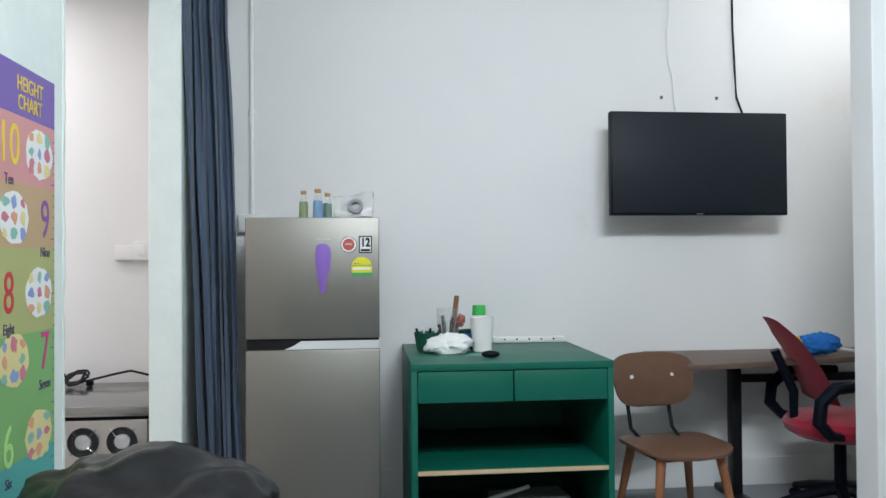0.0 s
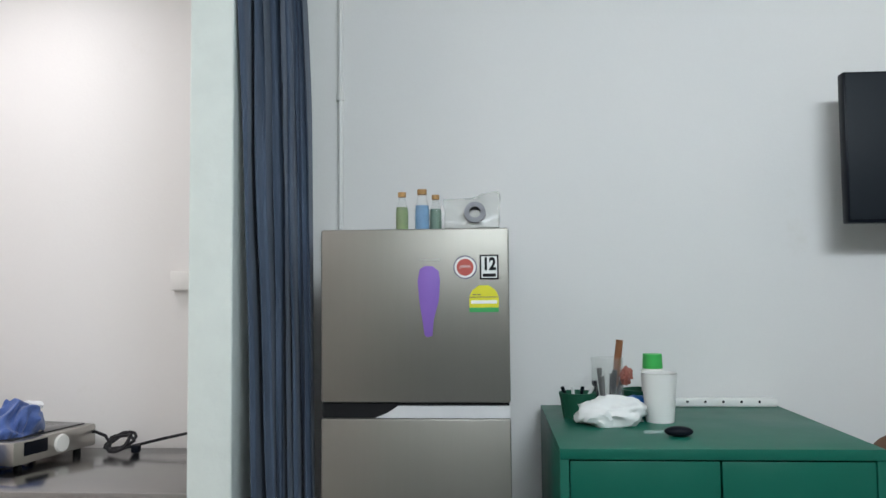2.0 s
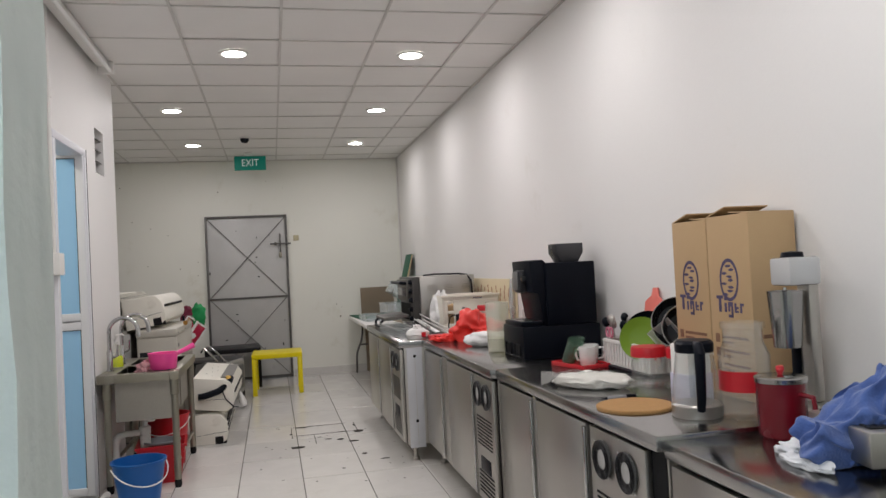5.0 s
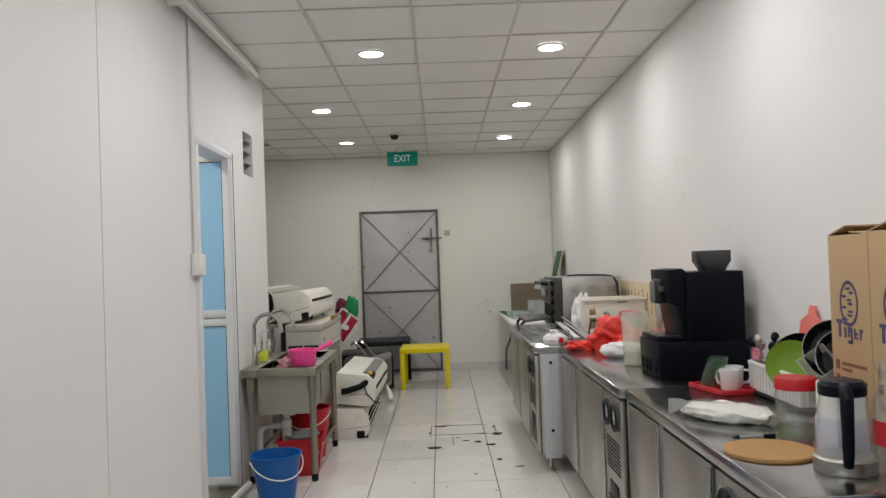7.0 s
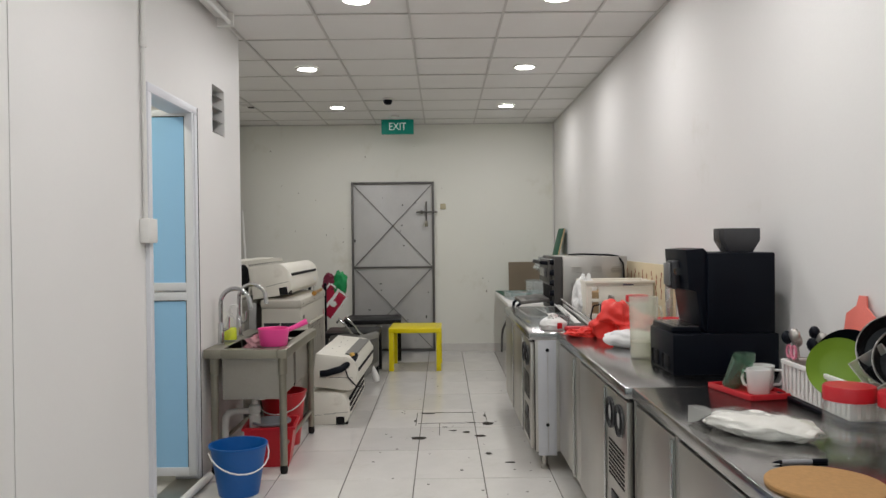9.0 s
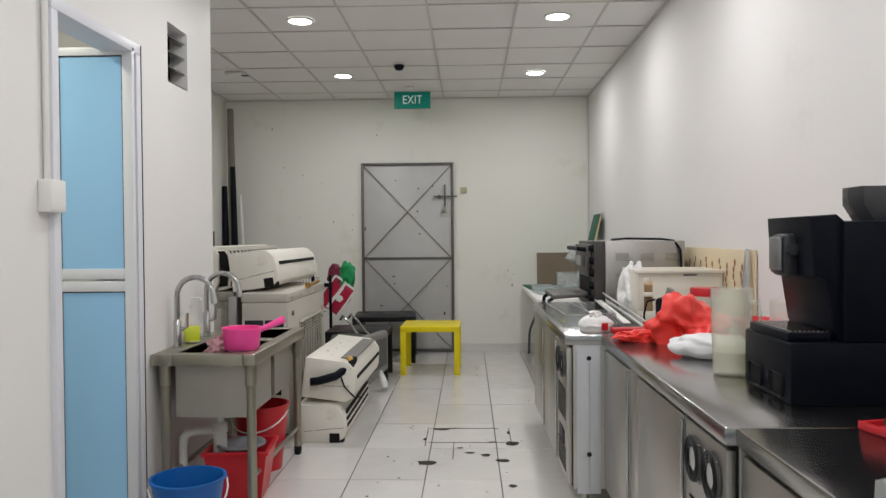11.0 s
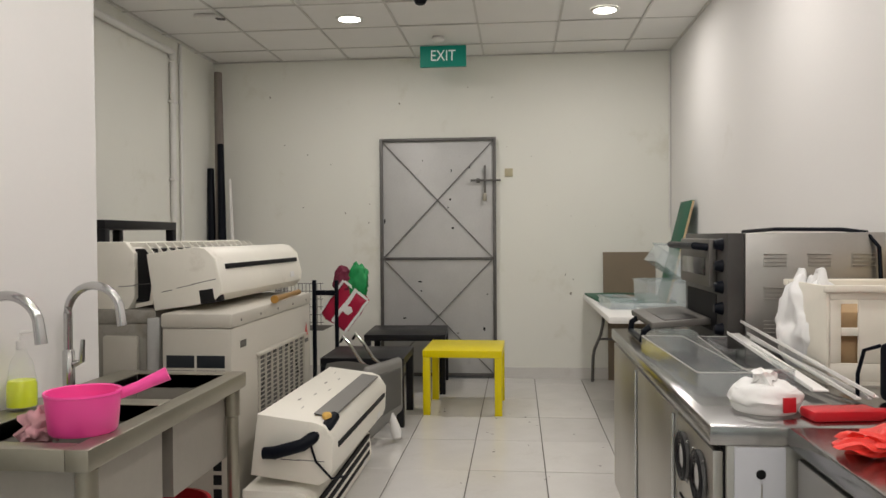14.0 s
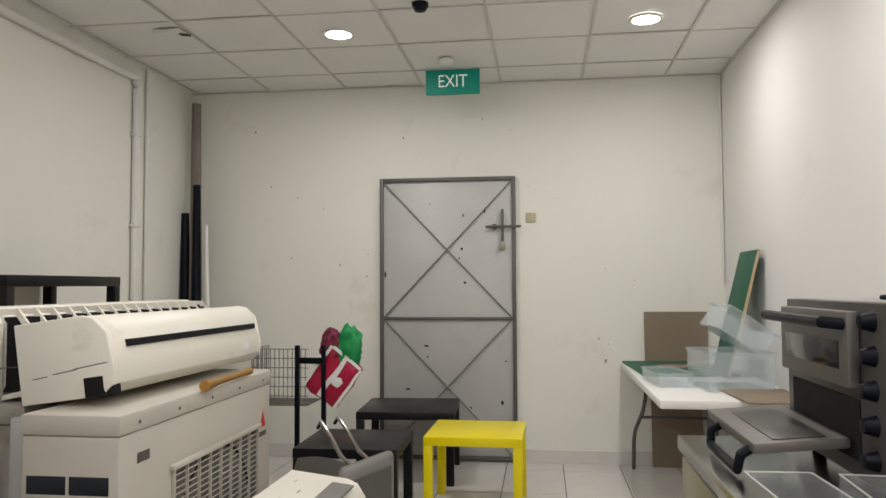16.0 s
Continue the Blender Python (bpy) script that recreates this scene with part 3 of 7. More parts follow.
chiller(-1.932, -0.722, 3.505, 0.81, [("fan", -0.745, -1.105), ("door", -1.13, -1.47), ("door", -1.575, -1.91)], "stainless undercounter chiller with a round-fan panel beside the wall stub")
chiller(-3.468, -1.936, 3.487, 0.825, [("fan", -2.03, -2.42), ("door", -2.45, -2.945), ("post", -2.96, -2.99), ("door", -3.0, -3.45)], "stainless undercounter chiller below the cartons and dish rack")
chiller(-5.141, -3.472, 3.462, 0.825, [("fan", -3.49, -3.83), ("door", -3.85, -4.44), ("post", -4.46, -4.58), ("door", -4.60, -5.11)], "stainless undercounter chiller below the coffee machine")
d4 = chiller(-6.89, -5.145, 3.298, 0.825, [("fan", -5.16, -5.54), ("door", -5.56, -6.20), ("door", -6.22, -6.86)], "deeper stainless undercounter chiller below the oven")
sp = part("side_panel", box(B(), -5.152, -5.143, 0.053, 0.16, 0.10, 0.778, 0.001), material("white coated side", (0.52, 0.53, 0.56), 0.45), d4, "pale coated side panel with bolts")
for z in (0.28, 0.72):
    part("bolt", lathe(B(), [(0, 0.004), (0.010, 0.003), (0.011, 0)], 12), DARKGAP, sp, m=pose(-5.1425, 0.108, z, 0, 90, 0))
part("panel_seam", box(B(), -5.1435, -5.142, 0.108, 0.111, 0.12, 0.70), STEEL, sp)

# ---- sink ----
BOWL = material("stained bowl steel", (0.36, 0.34, 0.30), 0.42, 0.45, vary=0.12, scale=5, dirt=0.4, dirt_colour=(0.22, 0.20, 0.16), dirt_scale=6)
SZ = 0.745
t = thing("double_sink", (0, 0, 0), label="dull stainless double-bowl sink on tubular legs", category="sink")
SX0, SX1, SY0, SY1 = -6.175, -5.13, 1.388, 1.878
bm = B()
B1, B2 = (-5.61, -5.19), (-6.11, -5.69)
box(bm, SX0, SX1, SY1 - 0.06, SY1, SZ - 0.055, SZ, 0.004)
box(bm, SX0, SX1, SY0, SY0 + 0.10, SZ - 0.055, SZ, 0.004)
for x0, x1 in ((B1[1], SX1), (B2[1], B1[0]), (SX0, B2[0])):
    box(bm, x0, x1, SY0 + 0.10, SY1 - 0.06, SZ - 0.055, SZ, 0.003)
part("rim", bm, STEEL_OLD, t)
for x0, x1 in (B1, B2):
    y0, y1, z0 = SY0 + 0.10, SY1 - 0.06, SZ - 0.30
    bm = pan(B(), x0 - 0.004, x1 + 0.004, y0 - 0.004, y1 + 0.004, z0 - 0.004, SZ - 0.003)
    o = part("bowl", bm, BOWL, t, "pressed steel bowl")
    part("drain", lathe(B(), [(0, -0.05), (0.03, -0.05), (0.045, -0.002), (0.045, 0.003), (0.02, 0.003), (0, 0.0)], 20, ((x0 + x1) / 2, (y0 + y1) / 2, z0)), PVC, o)
for lx in (SX0 + 0.05, SX1 - 0.05):
    for ly in (SY0 + 0.05, SY1 - 0.035):
        o = part("leg", cyl(B(), (lx, ly, 0.05), (lx, ly, SZ - 0.05), 0.022), STEEL_OLD, t)
        part("collar", lathe(B(), [(0.0225, 0), (0.028, 0.004), (0.028, 0.095), (0.0225, 0.098)], 18, (lx, ly, SZ - 0.155)), STEEL_OLD, o)
        part("foot", lathe(B(), [(0, 0), (0.018, 0), (0.023, 0.02), (0.021, 0.055)], 16, (lx, ly, 0)), DARKGAP, o)
part("rail", cyl(B(), (SX0 + 0.05, SY1 - 0.035, 0.16), (SX1 - 0.05, SY1 - 0.035, 0.16), 0.012), STEEL_OLD, t)
part("rail", cyl(B(), (SX0 + 0.05, SY0 + 0.05, 0.16), (SX1 - 0.05, SY0 + 0.05, 0.16), 0.012), STEEL_OLD, t)
part("waste_pipe", cyl(B(), (-5.40, 1.62, 0.36), (-5.40, 1.62, SZ - 0.32), 0.019, seg=16), PVC, t, "white plastic waste pipe")
part("trap", lathe(B(), [(0, 0), (0.026, 0.004), (0.034, 0.02), (0.034, 0.10), (0.030, 0.104), (0.030, 0.112), (0.036, 0.116), (0.036, 0.16), (0.022, 0.17)], 20, (-5.40, 1.62, 0.20)), PVC, t, "white bottle trap")
part("outlet_pipe", tube(B(), [(-5.40, 1.60, 0.325), (-5.39, 1.50, 0.325), (-5.38, 1.465, 0.318), (-5.375, 1.448, 0.295), (-5.375, 1.443, 0.25), (-5.375, 1.443, 0.0)], [0.020, 0.020, 0.022, 0.024, 0.022, 0.021], 14), PVC, t, "white outlet pipe down to the floor")
part("waste_pipe", cyl(B(), (-5.90, 1.62, 0.12), (-5.90, 1.62, SZ - 0.34), 0.022), PVC, t)
for fx in (-5.36, -5.78):
    f = part("faucet", lathe(B(), [(0, 0), (0.026, 0), (0.026, 0.008), (0.019, 0.014), (0.019, 0.13), (0.012, 0.14), (0, 0.14)], 18, (fx, SY0 + 0.04, SZ)), CHROME, t, "chrome swan-neck faucet")
    x, y = fx, SY0 + 0.04
    pts = [(x, y, SZ + 0.13), (x, y, SZ + 0.255)] + [(x, y + 0.09 - 0.09 * math.cos(a), SZ + 0.255 + 0.09 * math.sin(a)) for a in [0.26 * k for k in range(1, 12)]] + [(x, y + 0.185, SZ + 0.215)]
    part("spout", tube(B(), pts, [0.0135] * (len(pts) - 2) + [0.0145, 0.016], 12), CHROME, f)
    part("lever", tube(B(), [(x, y + 0.02, SZ + 0.09), (x + 0.0, y + 0.045, SZ + 0.10), (x, y + 0.05, SZ + 0.17)], [0.012, 0.010, 0.007], 10), CHROME, f)

# ---- yellow and black low tables ----
def low_table(name, at, rz, mat, label, w=0.55, h=0.45, category="table", wx=None):
    t = thing(name, at, rz, label, category, "low side tables")
    part("tabletop", box(B(), -(wx or w) / 2, (wx or w) / 2, -w / 2, w / 2, h - 0.05, h, 0.003), mat, t)
    for sx in (-1, 1):
        for sy in (-1, 1):
            cx, cy = sx * ((wx or w) / 2 - 0.026), sy * (w / 2 - 0.026)
            part("leg", box(B(), cx - 0.025, cx + 0.025, cy - 0.025, cy + 0.025, 0, h - 0.05, 0.003), mat, t)
    return t


low_table("side_table", (-8.94, 2.502, 0), -1, YELLOW, "bright yellow lacquered low side table")
low_table("side_table", (-9.66, 1.98, 0), 3, BLACK_L, "black lacquered low side table by the exit door", 0.64, 0.47)

# ---- fridge ----
FX0, FX1, FY, FT = -0.346, 0.239, 3.565, 1.607
t = thing("fridge", (0, FY, ROOM_FLOOR), label="champagne-grey two-door fridge with magnets and stickers", category="fridge")
ft = FT - ROOM_FLOOR
SP = 1.060 - ROOM_FLOOR
part("body", box(B(), FX0 + 0.004, FX1 - 0.004, 0.06, 0.58, 0.03, ft - 0.004, 0.006), material("fridge side grey", (0.24, 0.235, 0.23), 0.45), t)
part("freezer_door", box(B(), FX0, FX1, 0, 0.056, SP + 0.012, ft, 0.007), FRIDGE, t)
part("fridge_door", box(B(), FX0, FX1, 0, 0.056, 0.05, SP - 0.036, 0.007), FRIDGE, t)
part("handle_recess", box(B(), FX0 + 0.004, FX1 - 0.004, 0.012, 0.05, SP - 0.036, SP + 0.012), DARKGAP, t)
bm = prism(B(), [(FX0 + 0.17, SP - 0.034), (FX1 - 0.002, SP - 0.034), (FX1 - 0.002, SP + 0.002), (FX0 + 0.24, SP + 0.002), (FX0 + 0.205, SP - 0.02)], "y", -0.002, 0.03)
part("handle", bm, material("bright handle strip", (0.82, 0.82, 0.82), 0.38, 0.35), t, "polished metal handle strip", smooth=0)
for fx in (FX0 + 0.06, FX1 - 0.06):
    part("foot", cyl(B(), (fx, 0.09, 0), (fx, 0.09, 0.035), 0.018, seg=12), DARKGAP, t)

# ---- green cabinet ----
CX0, CX1, CY, CT = 0.366, 1.237, 3.357, 0.979
t = thing("green_cabinet", (0, CY, ROOM_FLOOR), label="dark green painted cabinet with two drawers and open shelves", category="cabinet")
ct = CT - ROOM_FLOOR
DEP = WALL_R - CY - 0.035
part("top", box(B(), CX0 - 0.0, CX1 + 0.0, -0.004, DEP, ct - 0.03, ct, 0.002), GREEN, t)
part("side_panel", box(B(), CX0, CX0 + 0.025, 0, DEP, 0, ct - 0.03, 0.0015), GREEN, t)
part("side_panel", box(B(), CX1 - 0.025, CX1, 0, DEP, 0, ct - 0.03, 0.0015), GREEN, t)
part("back_panel", box(B(), CX0 + 0.025, CX1 - 0.025, DEP - 0.012, DEP, 0, ct - 0.03), GREEN, t)
mid = (CX0 + CX1) / 2
for a, b in ((CX0 + 0.028, mid - 0.003), (mid + 0.003, CX1 - 0.028)):
    part("drawer", box(B(), a, b, 0.002, 0.4, ct - 0.165, ct - 0.035, 0.002), GREEN, t)
s = part("shelf", box(B(), CX0 + 0.026, CX1 - 0.026, 0.004, DEP - 0.012, 0.34, 0.362), GREEN, t)
part("raw_edge", box(B(), CX0 + 0.026, CX1 - 0.026, 0.0, 0.004, 0.342, 0.360), PLY, s, "unpainted plywood edge")
part("bottom", box(B(), CX0 + 0.026, CX1 - 0.026, 0.03, DEP - 0.012, 0.02, 0.04), GREEN, t)

# ---- television ----
t = thing("television", (1.90, 3.945, 1.638), label="black flat-screen television on a wall bracket", category="television")
part("housing", box(B(), -0.470, 0.482, 0.004, 0.05, 0, 0.535, 0.006), BLACKPL, t)
part("screen", box(B(), -0.462, 0.474, 0.001, 0.008, 0.013, 0.528, 0.001), SCREEN, t)
part("bezel_mark", box(B(), -0.02, 0.02, -0.001, 0.003, 0.004, 0.009), CHROME, t)
part("bracket", box(B(), -0.2, 0.2, 0.05, WALL_R - 3.945, 0.15, 0.4, 0.005), BLACKPL, t)

# ---- desk ----
t = thing("desk", (0, 0, ROOM_FLOOR), label="walnut-topped work desk on black steel pedestal legs", category="desk")
poly = [(1.66, 4.15), (1.63, 3.72), (1.66, 3.64), (1.74, 3.60), (2.2, 3.68), (2.75, 3.80), (3.3, 3.83), (3.3, 4.15)]
part("tabletop", prism(B(), poly, "z", 0.718, 0.746, 0.004), DESK, t)
for lx in (2.08, 2.95):
    l_ = part("pedestal", box(B(), lx - 0.026, lx + 0.026, 3.93, 3.99, 0.03, 0.718, 0.004), BLACK_L, t)
    part("foot_bar", box(B(), lx - 0.035, lx + 0.035, 3.66, 4.14, 0.0, 0.035, 0.012), BLACK_L, l_)
part("cross_rail", box(B(), 2.12, 2.91, 3.94, 3.98, 0.60, 0.64, 0.003), BLACK_L, t)

# ---- kitchen worktop things ----
TOP, TOP_A = 0.825, 0.81
BLACK_GL = material("dark glass ceramic", (0.02, 0.02, 0.022), 0.12)
DARKRED = material("dark red enamel", (0.17, 0.004, 0.013), 0.25, vary=0.06, coat=0.3)
BLUECLOTH = material("blue towel cloth", (0.06, 0.11, 0.31), 0.9, vary=0.65, scale=16, bump=0.5, bump_scale=150, sheen=0.3)
WHITECLOTH = material("white cloth", (0.72, 0.73, 0.75), 0.9, vary=0.1, bump=0.4, bump_scale=140)
CORK = material("cork board", (0.42, 0.235, 0.09), 0.85, vary=0.2, scale=70, bump=0.3, bump_scale=200)
LIME = material("lime green plastic", (0.19, 0.32, 0.02), 0.4, vary=0.06)
SALMON = material("salmon plastic", (0.80, 0.20, 0.16), 0.45)
REDFILM = material("thin red plastic bag", (0.80, 0.045, 0.035), 0.35, vary=0.12, scale=10, bump=0.4, bump_scale=30)
SUGAR = material("white granules in film", (0.82, 0.82, 0.82), 0.35, vary=0.04, bump=0.3, bump_scale=120)
NOODLE = material("pale rice noodles in film", (0.84, 0.83, 0.78), 0.35, vary=0.12, scale=26, bump=0.8, bump_scale=70)
CERAMIC = material("white glazed ceramic", (0.78, 0.78, 0.76), 0.18, vary=0.02)
BOTTLE_G = clear_plastic("green tinted glass", (0.62, 0.78, 0.68), 0.08, 0.05)
WALLPAPER = material("stained cream wallpaper", (0.70, 0.60, 0.40), 0.7, vary=0.12, scale=3, dirt=0.5, dirt_colour=(0.45, 0.33, 0.16), dirt_scale=4)
ORANGE_P = material("orange brown print", (0.36, 0.13, 0.07), 0.7, vary=0.3, scale=20)
BROWNBD = material("brown hardboard", (0.235, 0.185, 0.13), 0.75, vary=0.1, scale=6, bump=0.1)
CARRIER = material("white carrier film", (0.80, 0.80, 0.79), 0.32, vary=0.05, bump=0.4, bump_scale=25)
CRATE = material("cream plastic crate", (0.78, 0.745, 0.65), 0.45, vary=0.05, dirt=0.2)
LABELW = material("white paper", (0.80, 0.80, 0.78), 0.6, vary=0.03)
OVEN_SIDE = material("oven steel sheet", (0.44, 0.425, 0.40), 0.36, 0.9, vary=0.08, scale=3, bump=0.05, dirt=0.2)
OVEN_DOOR = material("oven door grey", (0.15, 0.142, 0.13), 0.48, 0.45, vary=0.15, scale=9, dirt=0.3)
OVEN_BLK = material("oven dark enamel", (0.055, 0.052, 0.049), 0.36, spec=0.3, vary=0.3, dirt=0.3, dirt_colour=(0.12, 0.10, 0.08))
GREENFOLD = material("green bag nylon", (0.01, 0.28, 0.08), 0.5, vary=0.15)
CRIMSON = material("crimson bag film", (0.42, 0.01, 0.05), 0.4, vary=0.15, bump=0.3, bump_scale=25)
YELLIQ = material("yellow dish soap", (0.75, 0.85, 0.01), 0.2, vary=0.02)
ROSE = material("pink dish cloth", (0.62, 0.33, 0.36), 0.9, vary=0.2, bump=0.5)
AMBER = material("brass copper fitting", (0.50, 0.27, 0.07), 0.35, 0.8)


def carton(x0, x1, y0, y1, z0, z1, label):
    t = thing("carton", ((x0 + x1) / 2, y0, z0), label=label, category="cardboard box", group="printed cartons")
    w, d, h = x1 - x0, y1 - y0, z1 - z0
    part("box_body", box(B(), -w / 2, w / 2, 0, d, 0, h - 0.01, 0.003), CARTON, t)
    part("flap", prism(B(), [(-w / 2, h - 0.012), (-0.01, h + 0.016), (-0.01, h + 0.020), (-w / 2, h - 0.008)], "y", 0.002, d - 0.002), CARTON, t, smooth=0)
    part("flap", prism(B(), [(w / 2, h - 0.012), (0.012, h - 0.003), (0.012, h), (w / 2, h - 0.008)], "y", 0.002, d - 0.002), CARTON, t, smooth=0)
    bm = B()
    lathe(bm, [(0.036, 0), (0.036, 0.0008), (0.043, 0.0008), (0.043, 0)], 32)
    part("printed_ring", bm, INK, t, "purple oval ring mark", m=pose(0, -0.0004, h * 0.635, 90) @ Matrix.Diagonal((1.25, 1.7, 1, 1)))
    bm = B()
    for k in range(9):
        blob(bm, (-0.010 + 0.018 * math.sin(k * 2.2), 0.035 - 0.009 * k, 0), (0.012, 0.0035, 0.0006), 2, amount=0.5, scale=3, seed=k)
    part("printed_emblem", bm, INK, t, "abstract emblem", m=pose(0.008, -0.0005, h * 0.635, 90) @ Matrix.Diagonal((1.3, 1.35, 1, 1)))
    for a, b, z0, z1 in ((-0.066, -0.034, 0.036, 0.045), (-0.056, -0.044, 0.0, 0.036), (-0.028, -0.018, 0.0, 0.026), (-0.028, -0.018, 0.032, 0.040), (-0.010, 0.012, 0.016, 0.028), (-0.010, -0.002, 0.002, 0.016), (0.004, 0.012, -0.012, 0.016), (-0.010, 0.012, -0.014, -0.006), (0.020, 0.028, 0.0, 0.026), (0.028, 0.038, 0.010, 0.016), (0.028, 0.038, 0.0, 0.005), (0.046, 0.054, 0.0, 0.026), (0.054, 0.062, 0.018, 0.026)):
        part("printed_mark", box(B(), a, b, -0.0012, 0, z0, z1), INK, t, "purple block mark", m=pose(0, 0, h * 0.46) @ Matrix.Diagonal((1.2, 1, 1.25, 1)))
    bm = B()
    for k in range(3):
        z = h * (0.31 - 0.075 * k)
        box(bm, -w * 0.40, -w * 0.30, -0.0012, 0, z - 0.012, z + 0.018)
        box(bm, -w * 0.24, w * 0.38, -0.0012, 0, z + 0.004, z + 0.014)
        box(bm, -w * 0.24, w * 0.02, -0.0012, 0, z - 0.014, z - 0.005)
    part("printed_panel", bm, INK_BR, t, "brown tick-box print")
    part("side_print", box(B(), w / 2, w / 2 + 0.001, d * 0.2, d * 0.8, h * 0.33, h * 0.35), INK_BR, t)
    return t


carton(-2.685, -2.453, 3.995, 4.168, TOP, 1.450, "tall brown cardboard carton with purple emblem print")
carton(-2.448, -2.205, 3.995, 4.17, TOP, 1.456, "tall brown cardboard carton, its top flap lifted")

# drinks mixer
t = thing("drink_mixer", (-2.035, 4.03, TOP), label="steel and white drink mixer with a metal cup", category="drink mixer")
part("base", box(B(), -0.075, 0.075, -0.09, 0.09, 0, 0.03, 0.012), STEEL, t)
part("column", box(B(), -0.03, 0.03, 0.02, 0.06, 0.03, 0.39, 0.012), STEEL, t)
part("motor_head", box(B(), -0.048, 0.048, -0.055, 0.055, 0.385, 0.47, 0.010), clear_plastic("pale mixer plastic", (0.80, 0.81, 0.82), 0.55, 0.2), t)
part("cap", lathe(B(), [(0.03, 0), (0.034, 0.006), (0.03, 0.02), (0, 0.024)], 20, (-0.01, 0, 0.465)), BLACKPL, t)
part("mixing_cup", lathe(B(), [(0, 0.20), (0.040, 0.20), (0.052, 0.37), (0.050, 0.37), (0.038, 0.205), (0, 0.205)], 24, (0, -0.04, 0)), STEEL_TOP, t)
part("spindle", cyl(B(), (0, -0.04, 0.2), (0, -0.04, 0.38), 0.006, seg=8), CHROME, t)
part("switch_panel", box(B(), -0.055, -0.03, 0.01, 0.05, 0.1, 0.34, 0.004), BLACKPL, t)

# induction hob, towel, plug lead
t = thing("induction_hob", (-1.555, 3.955, TOP_A), -12, "silver tabletop induction hob with a round dial", "induction hob")
part("body", box(B(), -0.11, 0.165, -0.195, 0.20, 0.022, 0.102, 0.006), STEEL, t)
part("hob_glass", box(B(), -0.09, 0.13, -0.175, 0.18, 0.102, 0.107, 0.002), BLACK_GL, t)
part("control_display", box(B(), 0.1645, 0.168, -0.15, -0.045, 0.048, 0.095, 0.002), BLACKPL, t)
part("dial", lathe(B(), [(0, 0.012), (0.030, 0.010), (0.033, 0), (0, 0)], 24), WHITEPL, t, "pale round dial", m=pose(0.165, 0.02, 0.062, 0, 90, 0))
for sx in (-0.08, 0.13):
    for sy in (-0.14, 0.14):
        part("foot", cyl(B(), (sx, sy, 0), (sx, sy, 0.024), 0.014, seg=12), DARKGAP, t)


t = thing("towel", (-1.56, 3.80, TOP_A), 0, "crumpled blue towel with white border over the hob", "towel")
bm = blob(B(), (-0.01, 0.03, 0.055), (0.092, 0.155, 0.080), 6, flat=0.85, amount=0.35, scale=1.6, seed=5)
for v in bm.verts:
    s = min(1, max(0, (v.co.y + 0.06) / 0.16))
    v.co.z += 0.090 * s * s * (3 - 2 * s) * (0.35 + 0.65 * min(1, v.co.z / 0.06))
    v.co.x += 0.035 * s
for v in bm.verts:
    f = 0.5 + 0.5 * math.sin(38 * (v.co.x + 0.7 * v.co.y) + 6 * noise.noise(v.co * 9))
    v.co += 0.032 * (f - 0.5) * Vector((0.5, -0.5, 0.7))
    v.co.z = max(v.co.z, 0.003)
part("cloth", crumple(bm, 0.014, 14, 3), BLUECLOTH, t, smooth=80)
for k, (at, size) in enumerate((((-0.11, -0.075, 0.014), (0.055, 0.045, 0.02)), ((-0.01, -0.125, 0.012), (0.08, 0.028, 0.016)), ((0.05, 0.15, 0.200), (0.045, 0.028, 0.012)))):
    part("hem", crumple(blob(B(), at, size, 4, flat=0.75, amount=0.4, scale=2, seed=9 + 2 * k), 0.008, 25), WHITECLOTH, t, "white border of the cloth", smooth=80)
pts = [(-1.40, 4.10, TOP_A + 0.05), (-1.35, 4.10, TOP_A + 0.075), (-1.30, 4.09, TOP_A + 0.06)]
pts += [(-1.235 + (0.048 + 0.012 * math.sin(1.7 * a)) * math.cos(a), 4.075 + (0.030 + 0.012 * math.cos(1.3 * a)) * math.sin(a), TOP_A + 0.040 + 0.026 * math.sin(a + 0.4) + 0.006 * math.sin(2.3 * a)) for a in [0.4 * k for k in range(8, 76)]]
pts += [(-1.15, 4.11, TOP_A + 0.03), (-1.08, 4.13, TOP_A + 0.045), (-1.0, 4.15, TOP_A + 0.06), (-0.90, 4.165, TOP_A + 0.03), (-0.80, 4.165, TOP_A + 0.012)]
t = thing("coiled_cable", (0, 0, 0), label="coiled black power cable with a plug", category="cable")
part("lead", tube(B(), pts, 0.006, 7), BLACK_L, t)
part("plug", box(B(), -1.185, -1.15, 4.05, 4.08, TOP_A + 0.0, TOP_A + 0.032, 0.01), BLACKPL, t)

# lidded mug, jar, kettle, napkin box
t = thing("lidded_mug", (-1.868, 3.835, TOP_A), label="dark red enamel mug with a steel rim and lid", category="mug")
part("cup", lathe(B(), [(0, 0), (0.060, 0), (0.064, 0.006), (0.066, 0.15), (0.064, 0.15), (0.061, 0.01), (0, 0.01)], 32), DARKRED, t)
part("lid", lathe(B(), [(0.069, 0.148), (0.070, 0.160), (0.064, 0.164), (0, 0.166)], 32), STEEL_TOP, t, "steel rim and lid")
part("knob", lathe(B(), [(0.006, 0.164), (0.008, 0.172), (0.012, 0.180), (0.010, 0.19), (0, 0.192)], 14), REDPL, t)
part("handle", tube(B(), [(0.064, 0.01, 0.12), (0.11, 0.015, 0.118), (0.115, 0.015, 0.09), (0.105, 0.013, 0.05), (0.064, 0.01, 0.04)], 0.007, 8), DARKRED, t)
t = thing("glass_jar", (-2.045, 3.845, TOP), label="large clear jar with a red label", category="jar")
